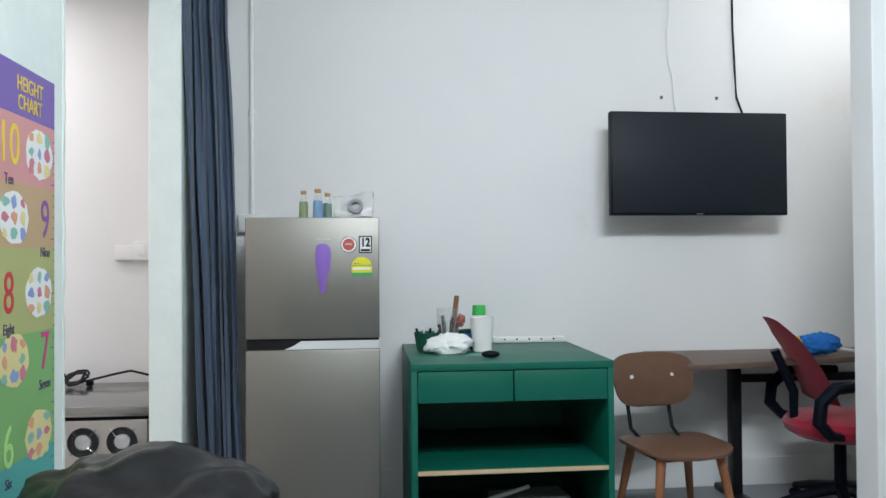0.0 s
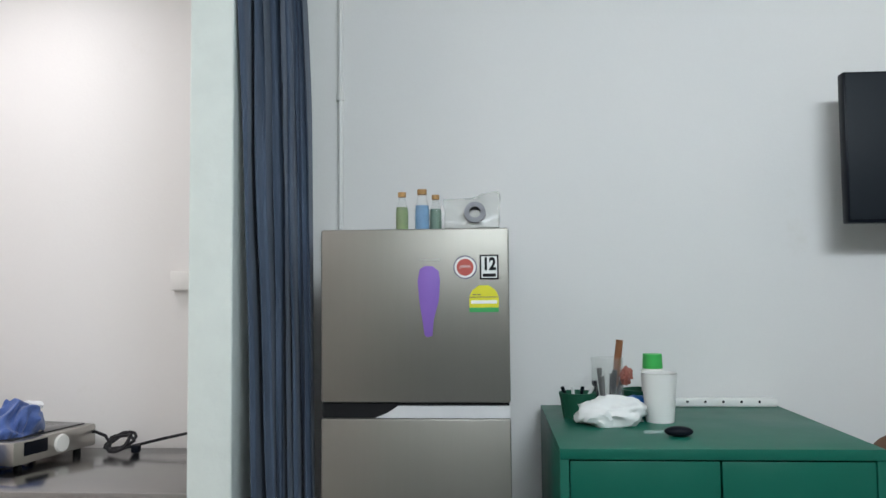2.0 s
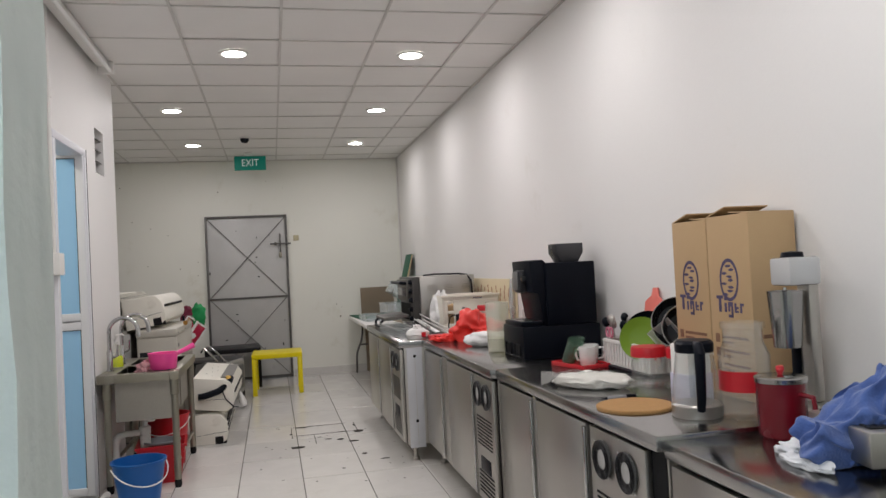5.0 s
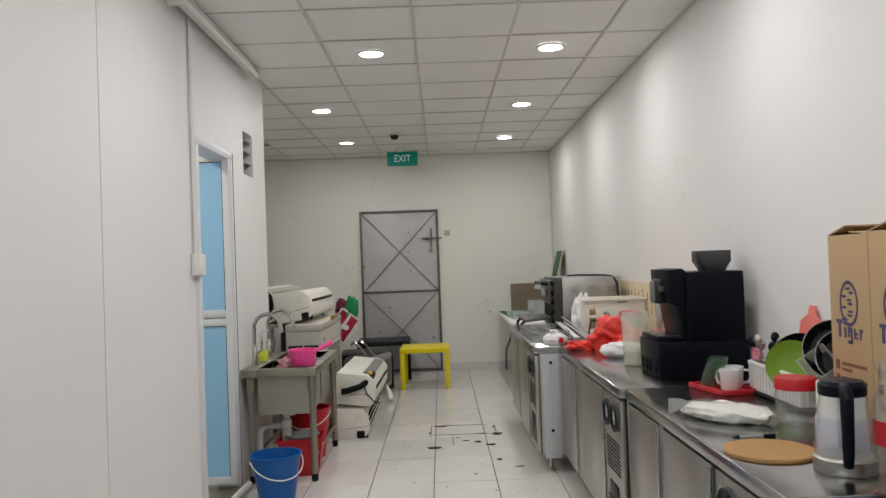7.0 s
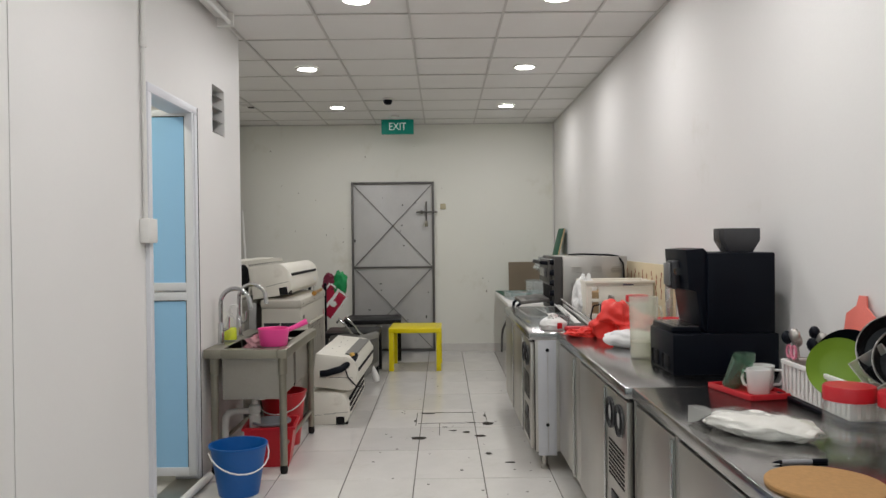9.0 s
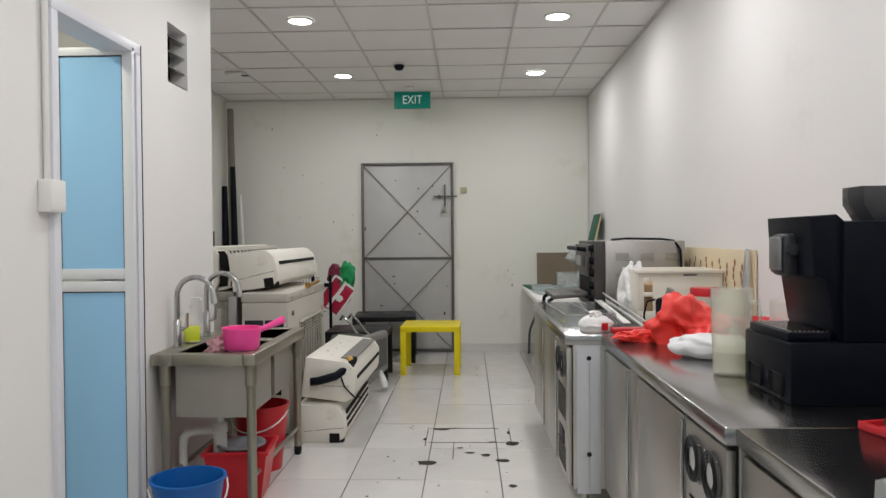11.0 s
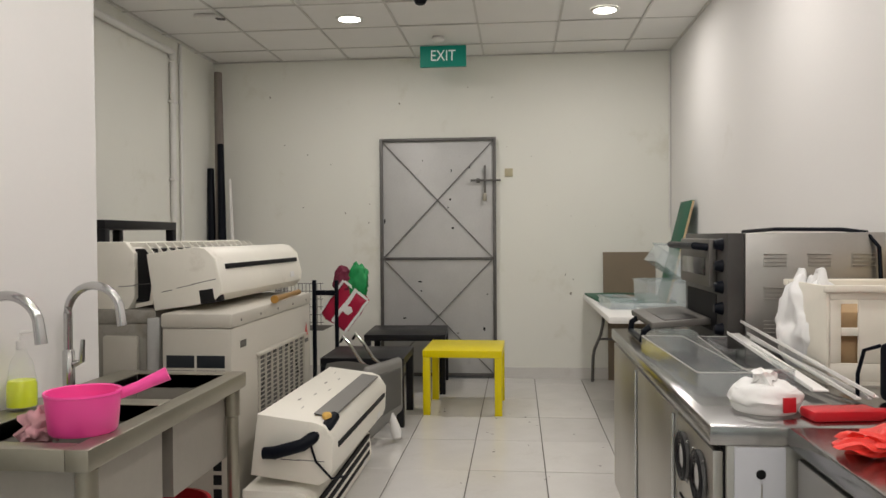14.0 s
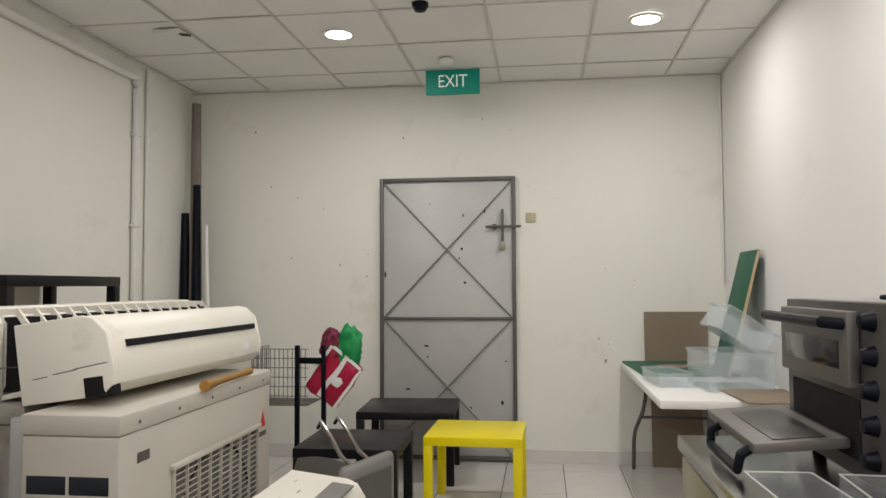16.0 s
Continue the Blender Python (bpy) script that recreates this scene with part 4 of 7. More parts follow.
part("jar_body", lathe(B(), [(0, 0.003), (0.066, 0.003), (0.074, 0.02), (0.074, 0.19), (0.058, 0.225), (0.058, 0.265), (0.064, 0.268), (0.064, 0.285), (0.055, 0.285), (0.055, 0.228), (0.070, 0.19), (0.070, 0.02), (0, 0.010)], 32), GLASS, t)
bm = B()
arcs = [(-2.2 + 0.13 * k) for k in range(17)]
for a0, a1 in zip(arcs, arcs[1:]):
    bm.faces.new([bm.verts.new((0.0752 * math.cos(a), 0.0752 * math.sin(a), z)) for a, z in ((a0, 0.085), (a1, 0.085), (a1, 0.145), (a0, 0.145))])
bmesh.ops.remove_doubles(bm, verts=bm.verts, dist=0.0004)
part("paper_label", bm, REDPL, t, "red wrap label")
t = thing("electric_kettle", (-2.135, 3.735, TOP), -22, "clear glass electric kettle with a black handle", "kettle")
part("base", lathe(B(), [(0, 0), (0.072, 0), (0.076, 0.006), (0.076, 0.036), (0.070, 0.042), (0, 0.042)], 32), STEEL, t)
part("glass_jug", lathe(B(), [(0.072, 0.042), (0.074, 0.06), (0.062, 0.15), (0.055, 0.205), (0.053, 0.205), (0.060, 0.15), (0.071, 0.06), (0.069, 0.044)], 32), GLASS, t)
part("collar", lathe(B(), [(0.056, 0.195), (0.058, 0.20), (0.058, 0.222), (0.05, 0.232), (0, 0.236)], 28), BLACKPL, t)
part("spout", prism(B(), [(-0.05, 0.198), (-0.082, 0.228), (-0.05, 0.222)], "y", -0.022, 0.022), BLACKPL, t)
part("handle", tube(B(), [(0.05, 0, 0.222), (0.085, 0, 0.220), (0.103, 0, 0.20), (0.100, 0, 0.14), (0.094, 0, 0.07), (0.080, 0, 0.03)], [0.013, 0.015, 0.016, 0.015, 0.014, 0.012], 12), BLACKPL, t)
t = thing("napkin_holder", (-2.27, 3.80, TOP), 8, "white paper napkin pack in a clear stand", "napkin pack")
part("napkin_stack", box(B(), -0.045, 0.045, -0.045, 0.045, 0.004, 0.205, 0.006), LABELW, t)
part("sleeve", box(B(), -0.048, 0.048, -0.048, 0.048, 0.0, 0.11, 0.004), material("lilac sleeve", (0.55, 0.56, 0.70), 0.5), t)

# cork mat, pen, noodle bag
single("cork_mat", lathe(B(), [(0, 0), (0.121, 0), (0.124, 0.003), (0.124, 0.010), (0.121, 0.013), (0, 0.013)], 48), CORK, (-2.33, 3.624, TOP), label="round brown cork trivet mat on the steel worktop", category="trivet")
t = thing("pen", (-2.505, 3.65, TOP + 0.006), 93, "black ballpoint pen lying beside the cork mat", "pen")
part("barrel", cyl(B(), (-0.045, 0, 0), (0.03, 0, 0), 0.0055, seg=12), material("pen clear grey", (0.3, 0.3, 0.32), 0.3), t)
part("cap", cyl(B(), (0.03, 0, 0), (0.068, 0, 0), 0.0065, seg=12), BLACKPL, t)
part("tip", cyl(B(), (-0.066, 0, 0), (-0.045, 0, 0), 0.0015, 0.0055, seg=12), BLACKPL, t)
bm = blob(B(), (0, 0, 0.027), (0.16, 0.078, 0.031), 4, flat=0.75, amount=0.16, scale=2.6, seed=4)
t = thing("noodle_bag", (-2.775, 3.672, TOP), 46, "clear bag of pale rice noodles on the worktop", "food bag")
part("noodle_nest", crumple(bm, 0.008, 30), NOODLE, t, smooth=80)
bm = blob(B(), (0, 0, 0.029), (0.168, 0.085, 0.034), 4, flat=0.75, amount=0.2, scale=2.4, seed=9)
part("film", crumple(bm, 0.006, 18, 3), clear_plastic("clear film", (0.96, 0.96, 0.95), 0.08, 0.1), t, smooth=80)
part("twist_end", crumple(prism(B(), [(-0.17, 0.02), (-0.205, 0.0), (-0.205, 0.055), (-0.17, 0.05), (-0.14, 0.04)], "y", -0.02, 0.02), 0.008, 40), FILM, t)


def red_lid_jar(at, r, h, label, tilt=0):
    t = thing("storage_jar", at, 0, label, "jar", "clear jars with red lids")
    part("jar_body", lathe(B(), [(0, 0.002), (r * 0.92, 0.002), (r, 0.012), (r, h * 0.2), (r * 0.97, h * 0.24), (r, h * 0.28), (r, h - 0.03), (r * 0.9, h - 0.01), (r * 0.9, h), (r * 0.86, h), (r * 0.95, h - 0.03), (r * 0.96, 0.014), (0, 0.008)], 32), GLASS, t)
    part("lid", lathe(B(), [(0, h + 0.026), (r * 0.95, h + 0.026), (r * 1.0, h + 0.020), (r * 1.0, h - 0.012), (r * 0.95, h - 0.012)], 32), REDPL, t, "red screw lid")
    return t


red_lid_jar((-2.70, 3.875, TOP), 0.066, 0.125, "short clear jar with a red screw lid by the rack")
red_lid_jar((-2.60, 3.955, TOP), 0.055, 0.125, "short clear jar with a red screw lid by the rack")

# tea tray with cups, dish rack with dishes
t = thing("serving_tray", (-3.35, 3.872, TOP), 12, "red plastic serving tray under cups", "tray")
part("tray_floor", box(B(), -0.12, 0.12, -0.075, 0.075, 0.0, 0.008, 0.004), REDPL, t)
bm = B()
for a in ((-0.13, 0.13, -0.085, -0.075), (-0.13, 0.13, 0.075, 0.085), (-0.13, -0.12, -0.075, 0.075), (0.12, 0.13, -0.075, 0.075)):
    box(bm, *a, 0.0, 0.020, 0.003)
part("tray_rim", bm, REDPL, t)
def mug(at, rz, mat, label):
    t = thing("mug", at, rz, label, "mug", "cups on the tray")
    part("cup", lathe(B(), [(0, 0), (0.032, 0), (0.036, 0.005), (0.041, 0.085), (0.038, 0.086), (0.033, 0.008), (0, 0.006)], 28), mat, t)
    part("handle", tube(B(), [(0.038, 0, 0.07), (0.062, 0, 0.070), (0.068, 0, 0.045), (0.058, 0, 0.022), (0.035, 0, 0.018)], 0.0055, 8), mat, t)
mug((-3.295, 3.88, TOP + 0.009), -150, CERAMIC, "white ceramic mug on the red tray")
mug((-3.37, 3.925, TOP + 0.009), 60, CERAMIC, "white ceramic mug on the red tray")
for ax, ay, tilt in ((-3.41, 3.825, 28), (-3.44, 3.89, 0)):
    t = thing("tumbler", (ax, ay, TOP + 0.012), 30, "green tinted glass tumbler on the tray", "glass", "glasses on the tray", ry=tilt)
    part("glass", lathe(B(), [(0, 0.003), (0.030, 0.003), (0.038, 0.115), (0.036, 0.115), (0.028, 0.008), (0, 0.008)], 24), BOTTLE_G, t)

RACKX0, RACKX1, RACKY0, RACKY1 = -3.30, -2.86, 3.965, 4.165
t = thing("dish_rack", (0, 0, TOP), label="white plastic dish rack with slotted sides", category="dish rack")
part("drip_tray", box(B(), RACKX0 - 0.02, RACKX1 + 0.02, RACKY0 - 0.015, RACKY1 + 0.005, 0, 0.012, 0.005), BLACKPL, t)
bm = B()
box(bm, RACKX0, RACKX1, RACKY0, RACKY1, 0.014, 0.020)
box(bm, RACKX0, RACKX1, RACKY0 - 0.008, RACKY0 + 0.004, 0.112, 0.128, 0.004)
box(bm, RACKX0, RACKX1, RACKY1 - 0.012, RACKY1, 0.112, 0.128, 0.004)
box(bm, RACKX1 - 0.006, RACKX1 + 0.008, RACKY0, RACKY1, 0.112, 0.128, 0.004)
box(bm, RACKX0 - 0.008, RACKX0 + 0.006, RACKY0, RACKY1, 0.112, 0.128, 0.004)
part("rim", bm, WHITEPL, t)
for k in range(16):
    x = RACKX0 + 0.006 + k * (RACKX1 - RACKX0 - 0.014) / 15
    part("slat", box(B(), x - 0.008, x + 0.008, RACKY0 - 0.002, RACKY0 + 0.002, 0.016, 0.114), WHITEPL, t)
for k in range(8):
    y = RACKY0 + 0.01 + k * (RACKY1 - RACKY0 - 0.02) / 7
    part("slat", box(B(), RACKX1 - 0.002, RACKX1 + 0.002, y - 0.007, y + 0.007, 0.016, 0.114), WHITEPL, t)


def plate(at, r, mat, label, rx, rz, name="plate", deep=0.02):
    t = single(name, lathe(B(), [(0, 0), (r * 0.6, 0), (r * 0.72, 0.004), (r, deep), (r, deep + 0.004), (r * 0.68, 0.009), (r * 0.58, 0.005), (0, 0.005)], 40), mat, at, rz, label, "plate" if name == "plate" else name.split("_")[-1], "dishes in the rack", rx=rx)
    return t


plate((-2.985, 4.00, TOP + 0.145), 0.092, LIME, "lime green plastic plate standing in the dish rack", 76, 55)
plate((-3.02, 4.055, TOP + 0.15), 0.10, BLACKPL, "black bowl standing in the dish rack", 70, 48, "black_bowl", 0.05)
plate((-3.05, 4.10, TOP + 0.155), 0.085, material("terracotta glaze", (0.30, 0.13, 0.07), 0.4), "brown clay plate standing in the dish rack", 62, 40)
for k, (x, y, z, r) in enumerate(((-2.835, 4.085, 0.21, 0.105), (-2.80, 4.10, 0.19, 0.095))):
    t = thing("frying_pan", (x, y, TOP + z), 62, "dark steel pan leaning on its edge in the rack", "pan", "pans in the rack", rx=72)
    part("bowl", lathe(B(), [(0, 0), (r * 0.8, 0), (r, 0.045), (r * 0.97, 0.045), (r * 0.78, 0.005), (0, 0.005)], 40), BLACK_GL, t)
    part("rim", lathe(B(), [(r * 0.99, 0.043), (r * 1.02, 0.046), (r * 0.99, 0.049), (r * 0.96, 0.046)], 40), CHROME, t, "bright steel rim")
    part("handle", tube(B(), [(0, -r, 0.04), (0, -r - 0.04, 0.05), (0, -r - 0.09, 0.055)], 0.009, 8), BLACKPL, t)
t = thing("plastic_tub", (-2.84, 4.06, TOP + 0.13), 40, "translucent plastic tub tipped on the rack", "tub", rx=58)
part("tub_body", lathe(B(), [(0, 0), (0.055, 0), (0.075, 0.10), (0.073, 0.10), (0.053, 0.004), (0, 0.004)], 4), FROST, t, smooth=20)
t = thing("cutting_board", (-3.17, 4.125, TOP + 0.03), label="salmon pink cutting board with a hang hole", category="cutting board", rx=-8)
bm = prism(B(), [(-0.085, 0), (0.085, 0), (0.085, 0.26), (0.03, 0.29), (0.022, 0.325), (-0.022, 0.325), (-0.03, 0.29), (-0.085, 0.26)], "y", 0, 0.008, 0.002)
part("board", bm, SALMON, t)
t = thing("utensil_cup", (-3.275, 4.03, TOP + 0.02), label="holder full of ladles, spoons and pink scissors", category="utensil holder")
part("holder", lathe(B(), [(0, 0), (0.035, 0), (0.042, 0.11), (0.039, 0.11), (0.032, 0.004), (0, 0.004)], 20), STEEL, t)
for k in range(6):
    a = k * 1.05
    tip = (0.05 * math.cos(a), 0.05 * math.sin(a), 0.145 + 0.015 * (k % 3))
    s = part("spoon", tube(B(), [(0.015 * math.cos(a), 0.015 * math.sin(a), 0.02), tip], 0.004, 6), STEEL if k % 2 else BLACKPL, t)
    part("spoon_bowl", blob(B(), (tip[0] * 1.1, tip[1] * 1.1, tip[2] + 0.02), (0.028, 0.016, 0.024), 2), STEEL if k % 2 else BLACKPL, s)
bm = B()
for s in (-1, 1):
    tube(bm, [(s * 0.018 + 0.016 * math.cos(a), -0.045, 0.135 + 0.022 * math.sin(a)) for a in [0.7 * k for k in range(10)]], 0.005, 6)
part("scissor_handles", bm, material("pink rubber", (0.75, 0.25, 0.35), 0.5), t, "pink scissor handles")

# coffee machine
CFX0, CFX1, CFY0, CFY1 = -4.03, -3.695, 3.708, 4.13
t = thing("coffee_machine", (0, 0, TOP), label="black bean-to-cup coffee machine with a bean hopper", category="coffee machine")
bs = part("base_drawer", box(B(), CFX0, CFX1, CFY0, CFY1, 0.0, 0.165, 0.006), BLACKPL, t)
# Two dark plates on the solid drawer; the hollows' shade is in their colour.
for k in range(2):
    a = CFX0 + 0.05 + k * 0.15
    part("recess", box(B(), a, a + 0.09, CFY0 - 0.002, CFY0 + 0.004, 0.012, 0.075, 0.012), DARKGAP, bs)
part("body", box(B(), CFX0 + 0.02, CFX1 - 0.004, CFY0 + 0.14, CFY1 - 0.012, 0.165, 0.487, 0.008), BLACKPL, t)
part("front_column", prism(B(), [(CFY0 + 0.14, 0.165), (CFY0 + 0.12, 0.20), (CFY0 + 0.10, 0.33), (CFY0 + 0.07, 0.34), (CFY0 + 0.06, 0.50), (CFY0 + 0.13, 0.505), (CFY0 + 0.15, 0.487), (CFY0 + 0.15, 0.165)], "x", CFX0 + 0.02, CFX1 - 0.02, 0.006), BLACKPL, t)
sp = part("spout_block", box(B(), -3.905, -3.815, CFY0 + 0.028, CFY0 + 0.075, 0.335, 0.455, 0.016), material("spout dark plastic", (0.03, 0.03, 0.034), 0.3), t)
part("spout_trim", box(B(), -3.90, -3.82, CFY0 + 0.022, CFY0 + 0.03, 0.352, 0.445, 0.004), material("spout grey metal", (0.30, 0.30, 0.31), 0.3, 0.8), sp)
part("spout_knob", cyl(B(), (-3.812, CFY0 + 0.052, 0.41), (-3.80, CFY0 + 0.052, 0.41), 0.016, seg=18), CHROME, sp)
tr = part("drip_tray", box(B(), CFX0 + 0.03, CFX1 - 0.03, CFY0 + 0.004, CFY0 + 0.12, 0.166, 0.19, 0.004), BLACKPL, t)
for k in range(9):
    y = CFY0 + 0.014 + k * 0.012
    part("grate_bar", box(B(), CFX0 + 0.04, CFX1 - 0.04, y, y + 0.005, 0.19, 0.194), CHROME, tr)
bm = prism(B(), [(CFY0 + 0.275, 0.487), (CFY0 + 0.365, 0.487), (CFY0 + 0.395, 0.535), (CFY0 + 0.395, 0.585), (CFY0 + 0.245, 0.585), (CFY0 + 0.245, 0.535)], "x", CFX0 + 0.10, CFX1 - 0.11, 0.004)
part("bean_hopper", bm, material("smoked plastic", (0.05, 0.05, 0.055), 0.25), t, "smoke-grey bean hopper")

# jug, sugar bag, red bag, bowl, jar
t = thing("measuring_jug", (-4.165, 3.715, TOP), 40, "tall frosted plastic jug with yellowish contents", "jug")
part("jug_body", lathe(B(), [(0, 0.003), (0.058, 0.003), (0.060, 0.01), (0.066, 0.28), (0.064, 0.28), (0.057, 0.012), (0, 0.008)], 32), JUGPL, t)
part("contents", lathe(B(), [(0, 0.01), (0.0555, 0.013), (0.0580, 0.075), (0, 0.075)], 28), clear_plastic("cloudy liquid", (0.94, 0.93, 0.80), 0.35, 0.3), t)
part("handle", tube(B(), [(0.063, 0, 0.24), (0.09, 0, 0.24), (0.098, 0, 0.20), (0.09, 0, 0.10), (0.06, 0, 0.08)], 0.006, 8), JUGPL, t)
bm = blob(B(), (0, 0, 0.040), (0.150, 0.095, 0.05), 4, flat=0.78, amount=0.18, scale=1.6, seed=12)
single("sugar_bag", crumple(crumple(bm, 0.010, 13, 2), 0.005, 34), SUGAR, (-4.49, 3.755, TOP), 60, "plump clear bag of white sugar on the worktop", "food bag", smooth=80)
t = thing("plastic_bag", (-4.93, 3.765, TOP), 10, "crumpled thin red plastic bag on the worktop", "plastic bag")
bm = blob(B(), (0.02, 0.02, 0.062), (0.17, 0.15, 0.11), 5, flat=0.55, amount=0.5, scale=1.5, seed=21)
part("bag_body", crumple(crumple(bm, 0.022, 11, 4), 0.010, 26, 8), REDFILM, t, smooth=60)
bm = blob(B(), (-0.05, -0.165, 0.02), (0.06, 0.11, 0.026), 4, flat=0.7, amount=0.5, scale=2.0, seed=5)
part("bag_handle", crumple(bm, 0.012, 22, 2), REDFILM, t, smooth=60)
t = thing("mixing_bowl", (-4.80, 4.04, TOP), label="red plastic bowl beside the red bag", category="bowl")
part("bowl_body", lathe(B(), [(0, 0), (0.06, 0), (0.10, 0.10), (0.105, 0.105), (0.102, 0.11), (0.095, 0.104), (0.056, 0.005), (0, 0.005)], 32), REDPL, t)
red_lid_jar((-5.26, 3.965, TOP), 0.068, 0.18, "clear jar with a red screw lid beside the crate")
t = thing("tote", (-4.56, 4.10, TOP), label="lilac translucent plastic tub against the wall", category="tub")
part("tub_body", box(B(), -0.14, 0.10, -0.06, 0.06, 0, 0.20, 0.012), FROST, t)
t = thing("bottle", (-4.30, 4.07, TOP), label="white plastic canister with a neck", category="bottle")
part("bottle_body", lathe(B(), [(0, 0), (0.065, 0), (0.07, 0.01), (0.07, 0.14), (0.03, 0.19), (0.025, 0.23), (0, 0.235)], 28), WHITEPL, t)

# crate, white carrier bag, black tool, wallpaper board
t = thing("crate", (-5.77, 3.945, TOP), 0, "cream plastic crate with a slotted end", "crate")
part("crate_floor", box(B(), -0.15, 0.15, -0.22, 0.22, 0.0, 0.010), CRATE, t)
for y in (-0.22, 0.21):
    part("side_wall", box(B(), -0.15, 0.15, y, y + 0.01, 0.01, 0.272, 0.003), CRATE, t)
part("end_wall", box(B(), -0.15, -0.14, -0.21, 0.21, 0.01, 0.272, 0.003), CRATE, t)
for y0, y1, z0, z1 in ((-0.21, 0.21, 0.01, 0.06), (-0.21, 0.21, 0.235, 0.272), (-0.135, 0.21, 0.06, 0.235), (-0.21, -0.18, 0.06, 0.235), (-0.18, -0.135, 0.135, 0.158)):
    part("end_wall", box(B(), 0.14, 0.15, y0, y1, z0, z1, 0.003), CRATE, t)
for x in (0.148, -0.162):
    part("crate_rim", box(B(), x, x + 0.014, -0.23, 0.23, 0.255, 0.275, 0.004), CRATE, t)
part("filling", box(B(), -0.13, 0.12, -0.20, 0.19, 0.012, 0.20, 0.01), CARTON, t)
part("label", box(B(), 0.150, 0.1515, 0.02, 0.09, 0.243, 0.250), INK, t)
t = thing("carrier_bag", (-5.845, 3.765, TOP), 10, "full white plastic carrier bag beside the crate", "plastic bag")
bm = blob(B(), (0, 0, 0.135), (0.125, 0.085, 0.150), 5, flat=0.87, amount=0.16, scale=1.4, seed=31)
for v in bm.verts:
    a = math.atan2(v.co.y, v.co.x)
    k = min(1, max(0, (v.co.z - 0.04) / 0.22))
    f = 1 + 0.06 * math.sin(7 * a + 5 * k) * k + 0.04 * math.sin(13 * a + 2)
    v.co.x, v.co.y = v.co.x * f, v.co.y * f
    v.co.z += 0.02 * k * math.sin(3 * a + 1)
part("bag_body", crumple(crumple(bm, 0.016, 12, 2), 0.008, 31), CARRIER, t, smooth=45)
for sx in (-0.05, 0.05):
    bm = B()
    tube(bm, [(sx - 0.03, 0.0, 0.25), (sx - 0.015, 0.01, 0.30), (sx + 0.01, 0.0, 0.305), (sx + 0.03, -0.01, 0.25)], [0.018, 0.012, 0.012, 0.018], 7)
    part("bag_handle", crumple(bm, 0.010, 30, sx), CARRIER, t, smooth=45)
t = thing("hand_blender", (-5.38, 3.835, TOP), 25, "black plastic appliance with a looped cord", "appliance")
part("body", box(B(), -0.06, 0.06, -0.05, 0.05, 0, 0.15, 0.02), BLACKPL, t)
part("cord", tube(B(), [(-0.05, -0.05, 0.14), (-0.06, -0.09, 0.13), (-0.07, -0.10, 0.07), (-0.07, -0.10, 0.01)], 0.005, 7), BLACKPL, t)
part("steel_tab", prism(B(), [(-0.03, 0.15), (0.03, 0.15), (0.02, 0.19), (-0.01, 0.20)], "y", -0.01, 0.01), STEEL, t)
t = thing("wallpaper_board", (-5.735, 4.172, 0.90), label="stained cream patterned wallpaper strip on the wall", category="wall covering")
part("sheet", box(B(), -0.65, 0.54, 0.0, 0.008, -0.07, 0.305, 0.001), WALLPAPER, t)
for k in range(11):
    bm = B()
    for q in range(5):
        blob(bm, (0.012 * math.sin(q * 1.9 + k), 0, 0.12 - 0.035 * q), (0.012, 0.0008, 0.018), 2, amount=0.3, seed=q + k)
    part("floral_print", bm, ORANGE_P, t, "orange leaf print", m=pose(-0.60 + 0.108 * k, -0.0012, 0.12 - 0.02 * (k % 2)))
bm = B()
tube(bm, [(0.50, -0.02, -0.02), (0.50, -0.022, 0.15), (0.495, -0.02, 0.31)], [0.02, 0.024, 0.012], 8)
part("curled_edge", crumple(bm, 0.008, 25), material("foil backing", (0.6, 0.6, 0.6), 0.25, 0.8), t, "silver curled edge")

# pizza oven with two doors
OX0, OX1, OY0, OY1, OZ = -6.79, -6.14, 3.60, 4.12, 0.845
t = thing("deck_oven", (0, 0, TOP), label="steel two-deck pizza oven, lower door open", category="oven")
oh = 0.42
part("housing", box(B(), OX0, OX1, OY0 + 0.06, OY1, 0.02, oh, 0.004), OVEN_SIDE, t)
part("front_panel", box(B(), OX0, OX1, OY0, OY0 + 0.058, 0.02, oh, 0.004), OVEN_BLK, t, "dark enamel front")
for fx in (OX0 + 0.05, OX1 - 0.05):
    for fy in (OY0 + 0.06, OY1 - 0.06):
        part("foot", cyl(B(), (fx, fy, 0), (fx, fy, 0.02), 0.018, seg=12), DARKGAP, t)
for r in range(3):
    for c in range(3):
        for k in range(4):
            y, z = OY0 + 0.12 + c * 0.145, oh - 0.075 - r * 0.115 - k * 0.013
            part("louvre", box(B(), OX1 - 0.001, OX1 + 0.009, y, y + 0.075, z, z + 0.005, 0.0015, 1), OVEN_SIDE, t)
d = part("upper_door", box(B(), OX0 + 0.04, OX1 - 0.13, OY0 - 0.03, OY0 - 0.002, 0.225, oh - 0.02, 0.006), OVEN_DOOR, t)
part("window", box(B(), OX0 + 0.09, OX1 - 0.18, OY0 - 0.033, OY0 - 0.029, 0.265, oh - 0.09, 0.001), BLACK_GL, d)
part("door_handle", tube(B(), [(OX0 + 0.06, OY0 - 0.03, oh - 0.05), (OX0 + 0.06, OY0 - 0.075, oh - 0.045), (OX1 - 0.15, OY0 - 0.075, oh - 0.045), (OX1 - 0.15, OY0 - 0.03, oh - 0.05)], 0.014, 10), BLACKPL, d)
# Dark sheet on the closed front, painted as the shade of the open deck.
part("lower_cavity", box(B(), OX0 + 0.05, OX1 - 0.14, OY0 - 0.003, OY0 + 0.002, 0.06, 0.20), DARKGAP, t)
